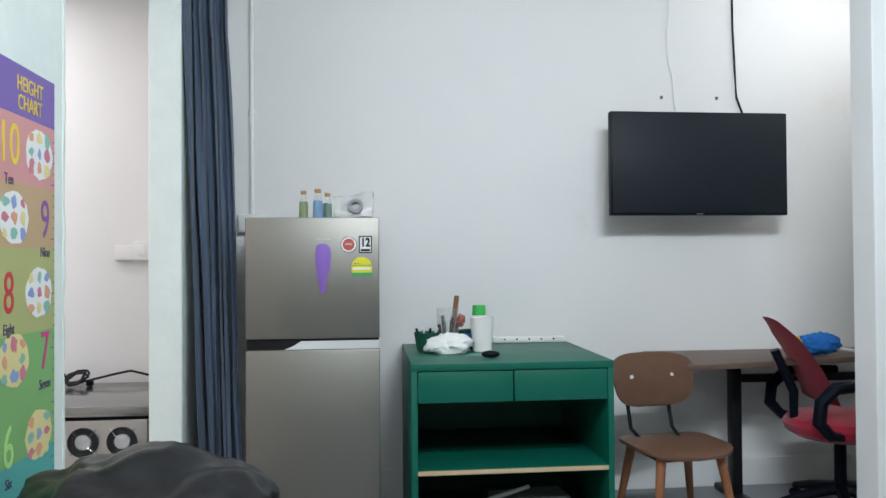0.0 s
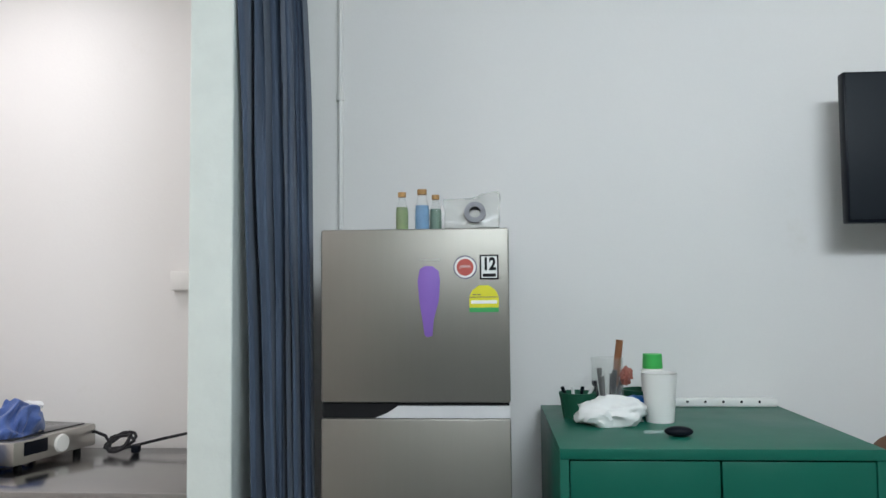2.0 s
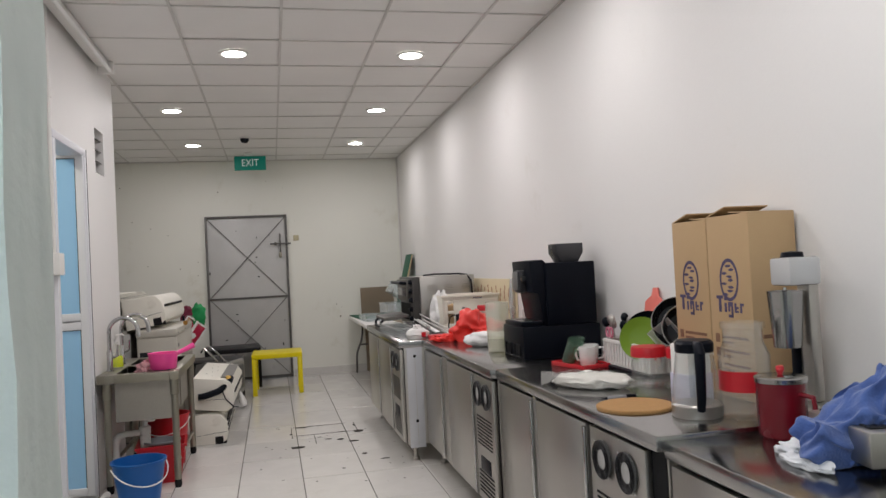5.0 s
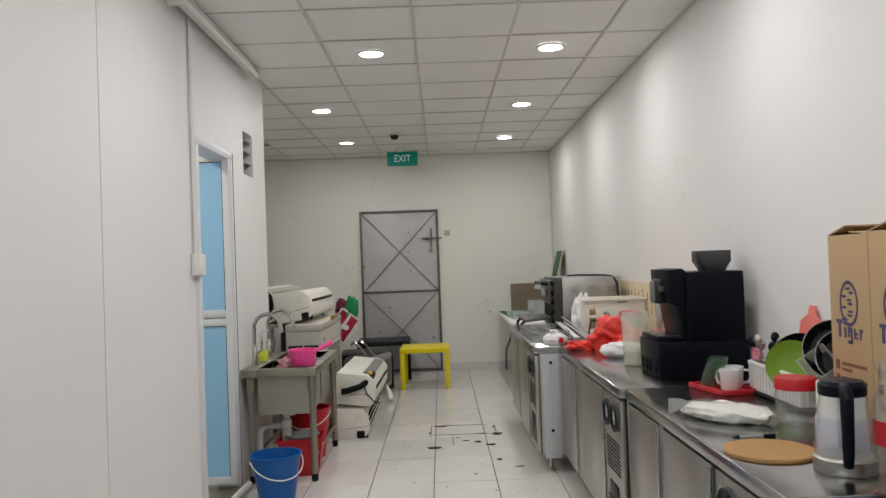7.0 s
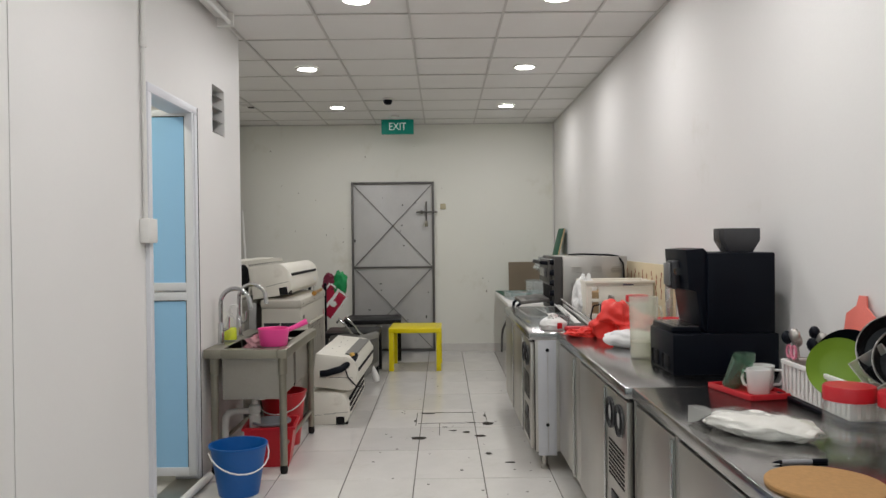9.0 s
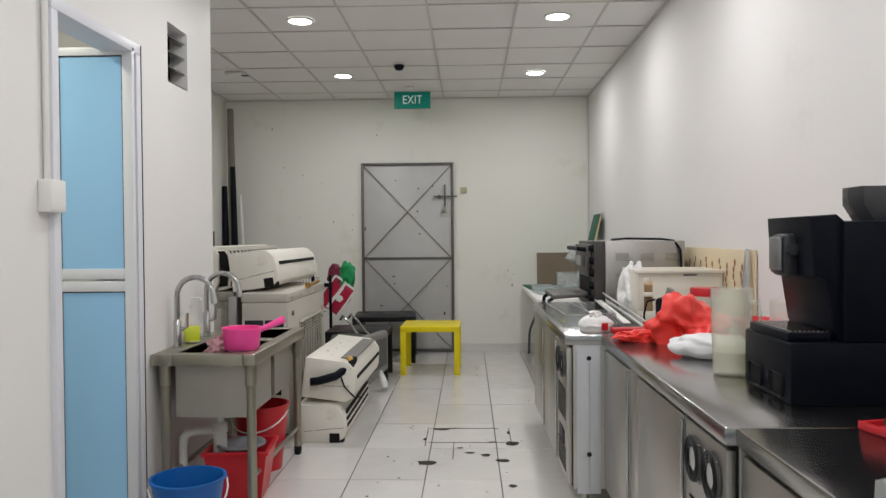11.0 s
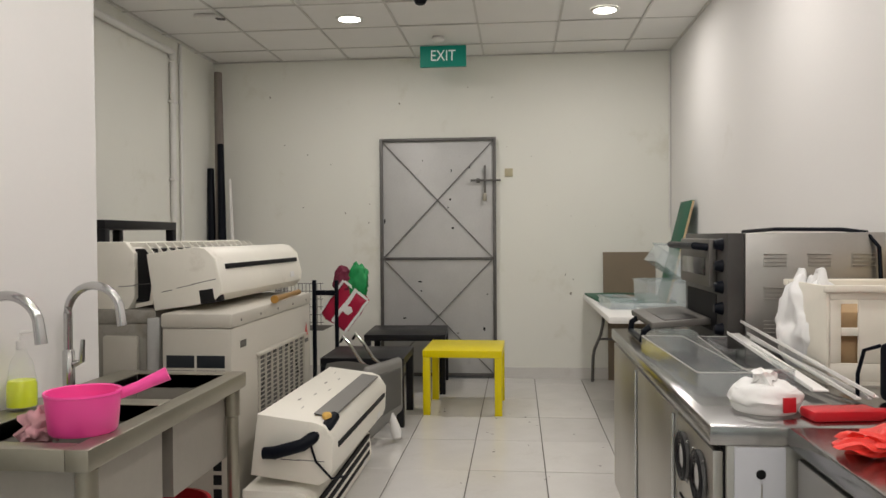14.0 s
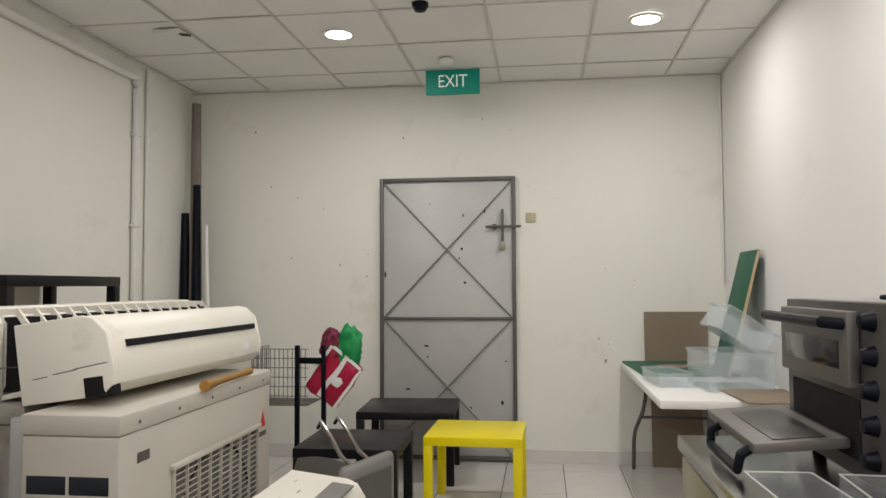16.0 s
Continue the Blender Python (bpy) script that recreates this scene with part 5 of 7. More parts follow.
d = part("lower_door", box(B(), OX0 - 0.02, OX1 - 0.17, 0.0, 0.215, 0.0, 0.026, 0.006, m=Matrix.Translation((0, OY0 - 0.225, 0.066)) @ Matrix.Rotation(radians(5), 4, "X")), OVEN_DOOR, t, "open lower door")
part("glass_inset", box(B(), OX0 + 0.06, OX1 - 0.19, 0.05, 0.17, 0.0265, 0.029, 0.001, m=Matrix.Translation((0, OY0 - 0.225, 0.066)) @ Matrix.Rotation(radians(5), 4, "X")), OVEN_BLK, d)
part("door_handle", tube(B(), [(OX0 + 0.12, OY0 - 0.215, 0.075), (OX0 + 0.12, OY0 - 0.245, 0.055), (OX0 + 0.13, OY0 - 0.25, 0.018), (OX1 - 0.23, OY0 - 0.25, 0.018), (OX1 - 0.22, OY0 - 0.245, 0.055), (OX1 - 0.22, OY0 - 0.215, 0.075)], 0.012, 10), BLACKPL, d)
for k in range(5):
    part("control_knob", lathe(B(), [(0, 0.03), (0.016, 0.028), (0.022, 0.006), (0.024, 0)], 20), BLACKPL, t, m=pose(OX1 - 0.065, OY0, 0.08 + k * 0.075, 90))
part("power_lead", tube(B(), [(OX0 + 0.20, OY0 + 0.18, oh + 0.006), (OX0 + 0.45, OY0 + 0.22, oh + 0.014), (OX1 - 0.05, OY0 + 0.40, oh + 0.01), (OX1 - 0.01, OY1 - 0.06, oh + 0.0), (OX1 + 0.015, OY1 - 0.03, oh - 0.05), (OX1 + 0.02, OY1 - 0.02, 0.15)], 0.007, 8), BLACKPL, t)

# clear trays, acrylic strips, rod, wrapped roll, tape holder
for k, (x, y, rz, w, l) in enumerate(((-5.80, 3.395, 2, 0.14, 0.72), (-5.82, 3.55, -3, 0.13, 0.66))):
    t = thing("display_tray", (x, y, TOP + 0.002 + 0.0 * k), rz, "clear acrylic display tray lying on the worktop", "acrylic tray", "clear acrylic trays")
    bm = pan(B(), -l / 2, l / 2, -w / 2, w / 2, 0, 0.06, 0.003)
    part("tray_body", bm, CLEAR, t, smooth=0)
    # Whiter strips laid on the rims put the edge glint into the colour.
    for y in (-w / 2 + 0.0015, w / 2 - 0.0015):
        part("edge_glint", box(B(), -l / 2, l / 2, y - 0.0016, y + 0.0016, 0.06, 0.0625), FROST, t, "pale strip for the glint on the cut edge")
    for x in (-l / 2 + 0.0015, l / 2 - 0.0015):
        part("edge_glint", box(B(), x - 0.0016, x + 0.0016, -w / 2 + 0.003, w / 2 - 0.003, 0.06, 0.0625), FROST, t, "pale strip for the glint on the cut edge")
for k, (x0, y0, z0, x1, y1, z1, w) in enumerate(((-6.12, 3.615, 0.078, -5.42, 3.635, 0.024, 0.040), (-6.14, 3.65, 0.115, -5.30, 3.715, 0.035, 0.010), (-6.10, 3.66, 0.08, -5.36, 3.70, 0.018, 0.014), (-6.05, 3.655, 0.07, -5.38, 3.735, 0.014, 0.010))):
    a, d = Vector((x0, y0, TOP + z0)), Vector((x1 - x0, y1 - y0, z1 - z0))
    t = thing("shelf_strip", a, math.degrees(math.atan2(d.y, d.x)), "white plastic shelf edging strip lying loose", "plastic strip", "loose plastic strips", ry=math.degrees(math.atan2(-d.z, d.xy.length)))
    part("strip", box(B(), 0, d.length, -w / 2, w / 2, -0.003, 0.001, 0.001), WHITEPL, t)
    part("lip", box(B(), 0, d.length, -w / 2 - 0.002, -w / 2 + 0.0005, -0.003, 0.008, 0.0008), WHITEPL, t)
single("thin_rod", tube(B(), [(-6.08, 3.665, TOP + 0.10), (-5.45, 3.735, TOP + 0.03)], 0.005, 8), BLACKPL, label="thin black rod lying over the strips", category="rod")
t = thing("wrapped_roll", (-5.31, 3.465, TOP), -20, "white roll wrapped in plastic with a red mark", "wrapped roll")
part("roll", lathe(B(), [(0, 0.0), (0.070, 0.0), (0.076, 0.010), (0.076, 0.045), (0.07, 0.055), (0, 0.058)], 32), LABELW, t)
bm = blob(B(), (0, 0, 0.07), (0.04, 0.03, 0.025), 3, amount=0.6, scale=2.5, seed=3)
part("wrap_knot", crumple(bm, 0.012, 30), LABELW, t)
bm = blob(B(), (0, 0, 0.032), (0.083, 0.083, 0.040), 4, flat=0.78, amount=0.12, scale=2.0, seed=8)
part("wrap_film", crumple(bm, 0.007, 24, 5), LABELW, t, "crumpled white wrap", smooth=50)
part("red_mark", box(B(), -0.016, 0.016, -0.093, -0.088, 0.012, 0.046, 0.001), REDPL, t, m=pose(0, 0, 0, 0, 0, 128))
t = thing("tape_holder", (-5.225, 3.60, TOP), 8, "red plastic handheld tape holder lying flat", "tape holder")
part("body", box(B(), -0.035, 0.035, -0.075, 0.085, 0.0, 0.025, 0.008), REDPL, t)
part("grip", box(B(), -0.02, 0.02, 0.07, 0.13, 0.0, 0.02, 0.006), REDPL, t)

# ---- things at the sink ----
t = thing("soap_bottle", (-5.53, 1.438, SZ), label="pump bottle with bright yellow dish soap", category="soap bottle")
part("bottle", lathe(B(), [(0, 0.002), (0.038, 0.002), (0.042, 0.01), (0.042, 0.07), (0.030, 0.14), (0.014, 0.165), (0.014, 0.18)], 24), GLASS, t)
part("soap", lathe(B(), [(0, 0.006), (0.0405, 0.010), (0.0405, 0.072), (0.036, 0.085), (0, 0.085)], 24), YELLIQ, t)
p = part("pump", cyl(B(), (0, 0, 0.175), (0, 0, 0.20), 0.014, seg=16), WHITEPL, t)
part("nozzle", tube(B(), [(0, 0, 0.20), (0, 0, 0.225), (0.0, 0.04, 0.228), (0, 0.05, 0.218)], 0.006, 8), WHITEPL, p)
t = thing("water_scoop", (-5.30, 1.765, SZ), 12, "hot pink plastic water scoop on the sink rim", "water scoop")
part("scoop_bowl", lathe(B(), [(0, 0), (0.078, 0), (0.083, 0.006), (0.092, 0.098), (0.095, 0.10), (0.094, 0.106), (0.088, 0.104), (0.079, 0.008), (0, 0.006)], 36), PINK, t)
part("handle", tube(B(), [(-0.02, 0.08, 0.088), (-0.035, 0.13, 0.105), (-0.05, 0.20, 0.135)], [0.014, 0.015, 0.019], 12), PINK, t)
bm = blob(B(), (0, 0, 0.03), (0.055, 0.05, 0.05), 4, amount=0.5, scale=1.8, seed=7)
single("dish_cloth", crumple(bm, 0.012, 30), ROSE, (-5.30, 1.655, SZ - 0.02), 20, "crumpled pink dish cloth hung over the sink divider", "dish cloth", smooth=60)


def bucket(at, r0, r1, h, mat, label, handle=True, rz=0):
    t = thing("bucket", at, rz, label, "bucket", "plastic buckets")
    part("pail", lathe(B(), [(0, 0.004), (r0 - 0.004, 0.004), (r0, 0), (r1, h - 0.012), (r1 + 0.008, h - 0.010), (r1 + 0.008, h), (r1 - 0.004, h), (r0 - 0.005, 0.012), (0, 0.010)], 36), mat, t)
    if handle:
        pts = [((r1 + 0.012) * math.cos(a), (r1 + 0.012) * -math.sin(a) * 0.98, h - 0.03 - 0.10 * math.sin(a)) for a in [math.pi * k / 12 for k in range(13)]]
        part("bail", tube(B(), pts, 0.004, 7), WHITEPL, t, "white bail handle")
    return t


bucket((-4.84, 1.667, 0), 0.108, 0.150, 0.272, BLUEPL, "blue plastic bucket with a white handle on the floor", rz=120)
bucket((-5.86, 1.70, 0), 0.11, 0.15, 0.36, REDPL, "red plastic bucket under the sink", rz=80)
t = thing("basin", (-5.42, 1.72, 0), 5, "red square plastic mop basin under the sink", "basin")
bm = B()
lathe(bm, [(0, 0.004), (0.15, 0.004), (0.16, 0.0), (0.21, 0.235), (0.225, 0.235), (0.225, 0.25), (0.20, 0.25), (0.153, 0.012), (0, 0.012)], 4)
part("tub", bm, REDPL, t, smooth=20, m=pose(0, 0, 0, 0, 0, 45))
part("wringer", lathe(B(), [(0.06, 0.22), (0.11, 0.252), (0.12, 0.252), (0.12, 0.262), (0.105, 0.262), (0.055, 0.225)], 28), material("grey mop plastic", (0.28, 0.29, 0.31), 0.5), t)

# ---- old air conditioners in the recess ----
SMOKE = material("blue black vent gap", (0.012, 0.016, 0.022), 0.5)
GRIME = material("grimy grey casing", (0.30, 0.285, 0.25), 0.6, vary=0.2, scale=7, bump=0.1, dirt=0.7, dirt_colour=(0.14, 0.12, 0.09), dirt_scale=6, dirt_level=0.5)
def split_unit(at, rz, length, depth, height, label, rx=0, cut=True, slots=1, open_top=False):
    """Indoor unit of a split air conditioner, its length along local x, front towards +y."""
    t = thing("air_conditioner", at, rz, label, "air conditioner", "old indoor units", rx=rx)
    d, h = depth, height
    prof = [(-d / 2, 0.0), (d / 2 - 0.05, 0.0), (d / 2 - 0.01, 0.03), (d / 2, 0.07), (d / 2 - 0.01, h - 0.06), (d / 2 - 0.05, h - 0.012), (d / 2 - 0.09, h), (-d / 2, h)]
    if open_top:
        prof = [(-d / 2, 0.0), (d / 2 - 0.12, 0.0), (d / 2 - 0.09, 0.05), (d / 2 - 0.09, h - 0.05), (d / 2 - 0.13, h), (-d / 2, h)]
    part("housing", prism(B(), prof, "x", -length / 2 + 0.02, length / 2 - 0.02, 0.004), CREAM, t)
    for s in (-1, 1):
        x = s * (length / 2 - 0.012)
        c = part("end_cap", prism(B(), [(u * 1.015, v * 1.01 - 0.001) for u, v in prof], "x", x - 0.014, x + 0.014, 0.008), CREAM, t)
    # The housing stays uncut; dark blocks carry the shade of notch and slots.
    if cut and not open_top:
        part("pipe_notch", box(B(), length / 2 - 0.012, length / 2 + 0.004, d / 2 - 0.10, d / 2 - 0.035, -0.001, 0.06, 0.004), DARKGAP, t, "dark block for the shade in a broken pipe notch")
        part("notch_front", box(B(), length / 2 - 0.05, length / 2 - 0.005, d / 2 - 0.034, d / 2 - 0.012, -0.001, 0.045, 0.004), DARKGAP, t)
    for k in range(0 if open_top else slots):
        z = h * (0.60 if slots == 1 else 0.36 + 0.19 * k)
        part("air_slot", box(B(), -length / 2 + 0.05, length / 2 - 0.09, d / 2 - 0.012, d / 2 + 0.001, z - 0.011, z + 0.011, 0.002), DARKGAP, t, "dark strip for the shade in an air slot")
    if open_top:
        for k in range(16):
            x = -length / 2 + 0.03 + k * (length - 0.06) / 15
            rib = [(d / 2 - 0.14, h - 0.004), (d / 2 - 0.05, h - 0.004), (d / 2 - 0.012, h - 0.05), (d / 2, h * 0.5), (d / 2 - 0.02, 0.02), (d / 2 - 0.10, 0.004), (d / 2 - 0.10, 0.02), (d / 2 - 0.035, 0.035), (d / 2 - 0.02, h * 0.5), (d / 2 - 0.03, h - 0.06), (d / 2 - 0.06, h - 0.022), (d / 2 - 0.14, h - 0.022)]
            part("grille_rib", prism(B(), rib, "x", x - 0.004, x + 0.004), CREAM, t, smooth=0)
        for z in (0.08, 0.12, 0.19):
            part("grille_bar", box(B(), -length / 2 + 0.02, length / 2 - 0.02, d / 2 - 0.012, d / 2 - 0.004, z, z + 0.006), CREAM, t)
        part("coil_block", box(B(), -length / 2 + 0.035, length / 2 - 0.03, d / 2 - 0.10, d / 2 - 0.035, 0.03, h - 0.03), DARKGAP, t, "dark exposed coil")
    for k in range(4):
        x, z = -length * 0.3 + length * 0.19 * k, h * (0.28 + 0.16 * (k % 3))
        if not open_top:
            part("scratch", box(B(), 0, 0.03 + 0.02 * (k % 2), 0, 0.0012, 0, 0.0025, m=pose(x, d / 2 - 0.0065, z, 0, 8 * (k % 3) - 6, 0)), IRON_D, t)
    for k in range(3):
        part("scratch", box(B(), 0, 0.0012, 0, 0.05 + 0.03 * k, 0, 0.003, m=pose(length / 2 + 0.0018, -d * 0.36 + 0.07 * k, h * (0.30 + 0.03 * k), 4, 0, 0)), IRON_D, t)
    part("sticker", box(B(), -length / 2 + 0.14, -length / 2 + 0.20, d / 2 - 0.004, d / 2 + 0.001, h * 0.22, h * 0.34), LABELW, t)
    return t


def condenser(at, rz, length, depth, height, label, grille=True):
    t = thing("condenser_unit", at, rz, label, "air conditioner", "outdoor units")
    L, d, h = length, depth, height
    part("casing", box(B(), -L / 2, L / 2, -d / 2, d / 2, 0.03, h - 0.06, 0.012), CREAM_M if grille else GRIME, t)
    part("lid", box(B(), -L / 2 - 0.004, L / 2 + 0.004, -d / 2 - 0.004, d / 2 + 0.004, h - 0.062, h, 0.012), CREAM_M if grille else GRIME, t, "top cover with screws")
    for fx in (-L / 2 + 0.15, L / 2 - 0.15):
        part("foot", box(B(), fx - 0.05, fx + 0.05, -d / 2 - 0.015, d / 2 + 0.015, 0, 0.03, 0.004), IRON_D, t)
    if grille:
        cx = -L * 0.06
        w = L * 0.30
        # Dark panel and disc on the solid casing paint the shade behind the guard.
        part("fan_opening", box(B(), cx - w, cx + w, d / 2 - 0.001, d / 2 + 0.002, 0.10, h - 0.22), IRON_D, t)
        part("fan_shroud", lathe(B(), [(0, 0.0), (w * 0.86, 0.0), (w * 0.90, 0.004), (w * 0.90, 0.0)], 36), DARKGAP, t, "round dark disc for the shade in the fan opening", m=pose(cx + 0.03, d / 2 + 0.0015, 0.40, -90))
        for k in range(30):
            z = 0.105 + k * (h - 0.33) / 29
            part("guard_bar", box(B(), cx - w, cx + w, d / 2 + 0.004, d / 2 + 0.008, z, z + 0.004), CREAM_M, t, smooth=0)
        for k in range(9):
            x = cx - w + k * w / 4
            part("guard_bar", box(B(), x - 0.003, x + 0.003, d / 2 + 0.002, d / 2 + 0.012, 0.10, h - 0.22), CREAM_M, t, smooth=0)
        part("guard_rim", box(B(), cx - w - 0.02, cx + w + 0.02, d / 2 - 0.001, d / 2 + 0.02, h - 0.222, h - 0.205, 0.004), CREAM_M, t)
        part("badge", prism(B(), [(-L * 0.45, h - 0.23), (-L * 0.45 + 0.06, h - 0.23), (-L * 0.45 + 0.03, h - 0.165)], "y", d / 2, d / 2 + 0.0015), REDPL, t, "red three-cornered badge")
        part("badge_bar", box(B(), -L * 0.455, -L * 0.455 + 0.075, d / 2, d / 2 + 0.0015, h - 0.268, h - 0.248), IRON_D, t)
        part("mark", box(B(), L * 0.36, L * 0.42, d / 2, d / 2 + 0.001, h - 0.155, h - 0.125), IRON_D, t, m=pose(0, 0, 0))
    # Vents are dark patches on the casing, their inner shade put into the colour.
    for r in range(2 if grille else 0):
        for c in range(2):
            y, z = -d / 2 + 0.02 + c * 0.13, h - 0.225 - r * 0.062
            part("side_vent", box(B(), L / 2 - 0.002, L / 2 + 0.001, y, y + 0.12, z, z + 0.052, 0.001), SMOKE, t)
    for k in range(9 if grille else 0):
        y, z = -d / 2 + 0.215, h - 0.36 - k * 0.058
        part("side_vent", box(B(), L / 2 - 0.002, L / 2 + 0.001, y, y + 0.036, z, z + 0.042, 0.001), DARKGAP, t)
    for k in range(5):
        part("screw", lathe(B(), [(0, 0.003), (0.006, 0.002), (0.006, 0)], 8), IRON_D, t, m=pose(-L / 2 + 0.1 + k * (L - 0.2) / 4, d / 2 + 0.004, h - 0.035, -90))
    return t


condenser((-7.05, 1.565, 0), 0, 1.19, 0.30, 0.93, "aged beige outdoor condenser unit with a fan guard")
condenser((-7.10, 1.15, 0), 0, 1.0, 0.34, 0.93, "old grey condenser unit with exposed valves", False)
t = thing("valve_panel", (-6.598, 1.22, 0.60), label="dented valve cover plate of the old condenser", category="valve panel")
part("cover_plate", box(B(), 0, 0.03, -0.13, 0.03, 0.03, 0.22, 0.012), CREAM_M, t)
part("valve_block", crumple(box(B(), 0.0, 0.03, 0.07, 0.13, 0.0, 0.3, 0.01), 0.006, 30), IRON, t)
split_unit((-7.15, 1.49, 0.950), -1.2, 1.14, 0.31, 0.245, "cream indoor air conditioner lying on the condenser unit", rx=8)
split_unit((-7.31, 1.165, 0.93), 0, 1.36, 0.27, 0.295, "cream indoor air conditioner with an open top grille", open_top=True, slots=1)
split_unit((-6.94, 1.935, 0.0), 0, 1.14, 0.30, 0.232, "dirty cream indoor air conditioner on the floor", slots=3)
t = split_unit((-6.98, 1.975, 0.258), -1, 1.12, 0.33, 0.25, "cream indoor air conditioner lying on its back", rx=-7, cut=False, slots=1)
part("black_pipe", tube(B(), [(0.42, 0.12, 0.25), (0.52, 0.11, 0.22), (0.585, 0.04, 0.16), (0.60, -0.06, 0.12), (0.60, -0.11, 0.11)], [0.022, 0.026, 0.026, 0.026, 0.024], 12), BLACKPL, t, "taped black refrigerant pipe")
part("grey_flap", prism(B(), [(-0.47, 0.250), (0.44, 0.250), (0.46, 0.260), (-0.45, 0.260)], "y", 0.04, 0.125), GREYPL, t)
part("cable", tube(B(), [(0.565, 0.06, 0.18), (0.575, 0.10, 0.10), (0.57, 0.17, 0.04), (0.50, 0.20, 0.03)], 0.005, 7), BLACKPL, t)
for k in range(7):
    part("grime", blob(B(), (-0.42 + 0.13 * k, -0.10 + 0.09 * ((k * 0.618) % 1), 0.2505), (0.022, 0.0022 + 0.0012 * (k % 3), 0.0006), 2, amount=0.7, seed=k), GRIME, t, "dark grime streak")
part("foam_piece", blob(B(), (0.47, 0.10, 0.26), (0.025, 0.02, 0.018), 2, amount=0.3), material("yellow foam", (0.72, 0.45, 0.12), 0.9), t)
single("copper_pipe", tube(B(), [(-6.95, 1.735, 0.947), (-7.05, 1.735, 0.95), (-7.2, 1.73, 0.95), (-7.40, 1.72, 0.95)], [0.02, 0.014, 0.012, 0.014], 10), AMBER, label="short copper pipe end on the condenser", category="pipe")

# black table, poles, pipes
low_table("side_table", (-7.86, 0.42, 0.945), 0, BLACK_L, "black lacquered side table stacked in the recess", 0.42, 0.40, wx=0.88)
t = thing("stacked_boxes", (-7.86, 0.50, 0), label="closed cardboard boxes stacked in the recess", category="cardboard box")
part("lower_box", box(B(), -0.46, 0.46, -0.3, 0.22, 0, 0.5, 0.005), CARTON, t)
part("upper_box", box(B(), -0.45, 0.45, -0.29, 0.22, 0.5, 0.945, 0.005), CARTON, t)
POLE = material("weathered grey wood", (0.22, 0.19, 0.17), 0.7, vary=0.25, scale=10, stretch=(8, 8, 0.6))
for k, (x, y, h, r, mt, lb, dx, dy) in enumerate(((-9.93, 0.275, 2.70, 0.048, POLE, "tall grey wooden pole leaning in the corner", -0.07, -0.02), (-9.90, 0.205, 1.85, 0.042, BLACKPL, "black rolled umbrella leaning in the corner", -0.05, -0.01), (-9.86, 0.315, 2.06, 0.040, BLACKPL, "black rolled umbrella leaning in the corner", -0.08, -0.02), (-9.80, 0.44, 1.75, 0.020, WHITEPL, "thin white pole leaning in the corner", -0.15, -0.06))):
    t = thing("pole", (x, y, 0), label=lb, category="pole")
    part("shaft", tube(B(), [(0.06, 0.04, 0), (0.03, 0.02, h * 0.45), (dx * 0.6, dy, h)], [r * 0.8, r, r * 0.7], 10), mt, t)
t = thing("surface_pipe", (0, 0, 0), label="white surface conduit running down the recess wall", category="pipe")
part("pipe", tube(B(), [(-9.20, 0.195, 2.62), (-9.20, 0.195, 0.4)], 0.022, 12), PVC, t)
part("pipe", tube(B(), [(-9.36, 0.19, 2.80), (-9.36, 0.19, 0.4)], 0.014, 12), PVC, t)
part("trunk", tube(B(), [(-6.2, 0.2, 2.70), (-8.6, 0.2, 2.69), (-9.18, 0.195, 2.70)], 0.026, 12), PVC, t, "white trunk pipe along the ceiling")
part("elbow", blob(B(), (-9.20, 0.197, 2.675), (0.03, 0.03, 0.045), 3), PVC, t)
for z in (0.9, 1.69, 2.3):
    part("clip", box(B(), -9.235, -9.165, 0.171, 0.222, z, z + 0.02, 0.003), PVC, t)

# trolley, bags, grey chair, second black table
WIRE = material("dull wire", (0.22, 0.21, 0.20), 0.4, 0.8)
t = thing("shopping_trolley", (-9.52, 1.205, 0), label="folding wire shopping trolley with black posts", category="trolley")
bm = B()
for k in range(13):
    y = -0.24 + k * 0.03
    cyl(bm, (0.16, y, 0.5), (0.16, y, 0.87), 0.003, seg=5)
for k in range(7):
    z = 0.50 + k * 0.062
    cyl(bm, (0.16, -0.25, z), (0.16, 0.14, z), 0.003, seg=5)
    cyl(bm, (-0.16, -0.25, z), (0.16, -0.25, z), 0.003, seg=5)
for k in range(9):
    x = -0.16 + k * 0.04
    cyl(bm, (x, -0.25, 0.5), (x, -0.25, 0.87), 0.003, seg=5)
    cyl(bm, (x, -0.25, 0.5), (x, 0.14, 0.5), 0.003, seg=5)
part("wire_basket", bm, WIRE, t)
for y in (0.075, 0.255):
    part("post", box(B(), 0.17, 0.205, y - 0.014, y + 0.014, 0.05, 0.90, 0.004), BLACKPL, t)
part("crossbar", box(B(), 0.175, 0.20, 0.07, 0.26, 0.78, 0.82, 0.004), BLACKPL, t)
for y in (0.08, 0.25):
    part("wheel", lathe(B(), [(0, -0.012), (0.04, -0.012), (0.05, 0), (0.04, 0.012), (0, 0.012)], 20), BLACKPL, t, m=pose(0.19, y, 0.05, 90))
t = thing("carrier_bag", (-9.385, 1.52, 0.69), 0, "crimson and white carrier bag hung on the trolley", "plastic bag")
tilt = Matrix.Rotation(radians(-38), 4, "X")
bm = box(B(), -0.045, 0.045, -0.135, 0.135, -0.17, 0.17, 0.03, 2)
bmesh.ops.subdivide_edges(bm, edges=bm.edges[:], cuts=4, use_grid_fill=True)
bmesh.ops.transform(bm, matrix=tilt, verts=bm.verts)
part("bag_body", crumple(crumple(bm, 0.020, 9), 0.006, 26), CRIMSON, t, smooth=50)
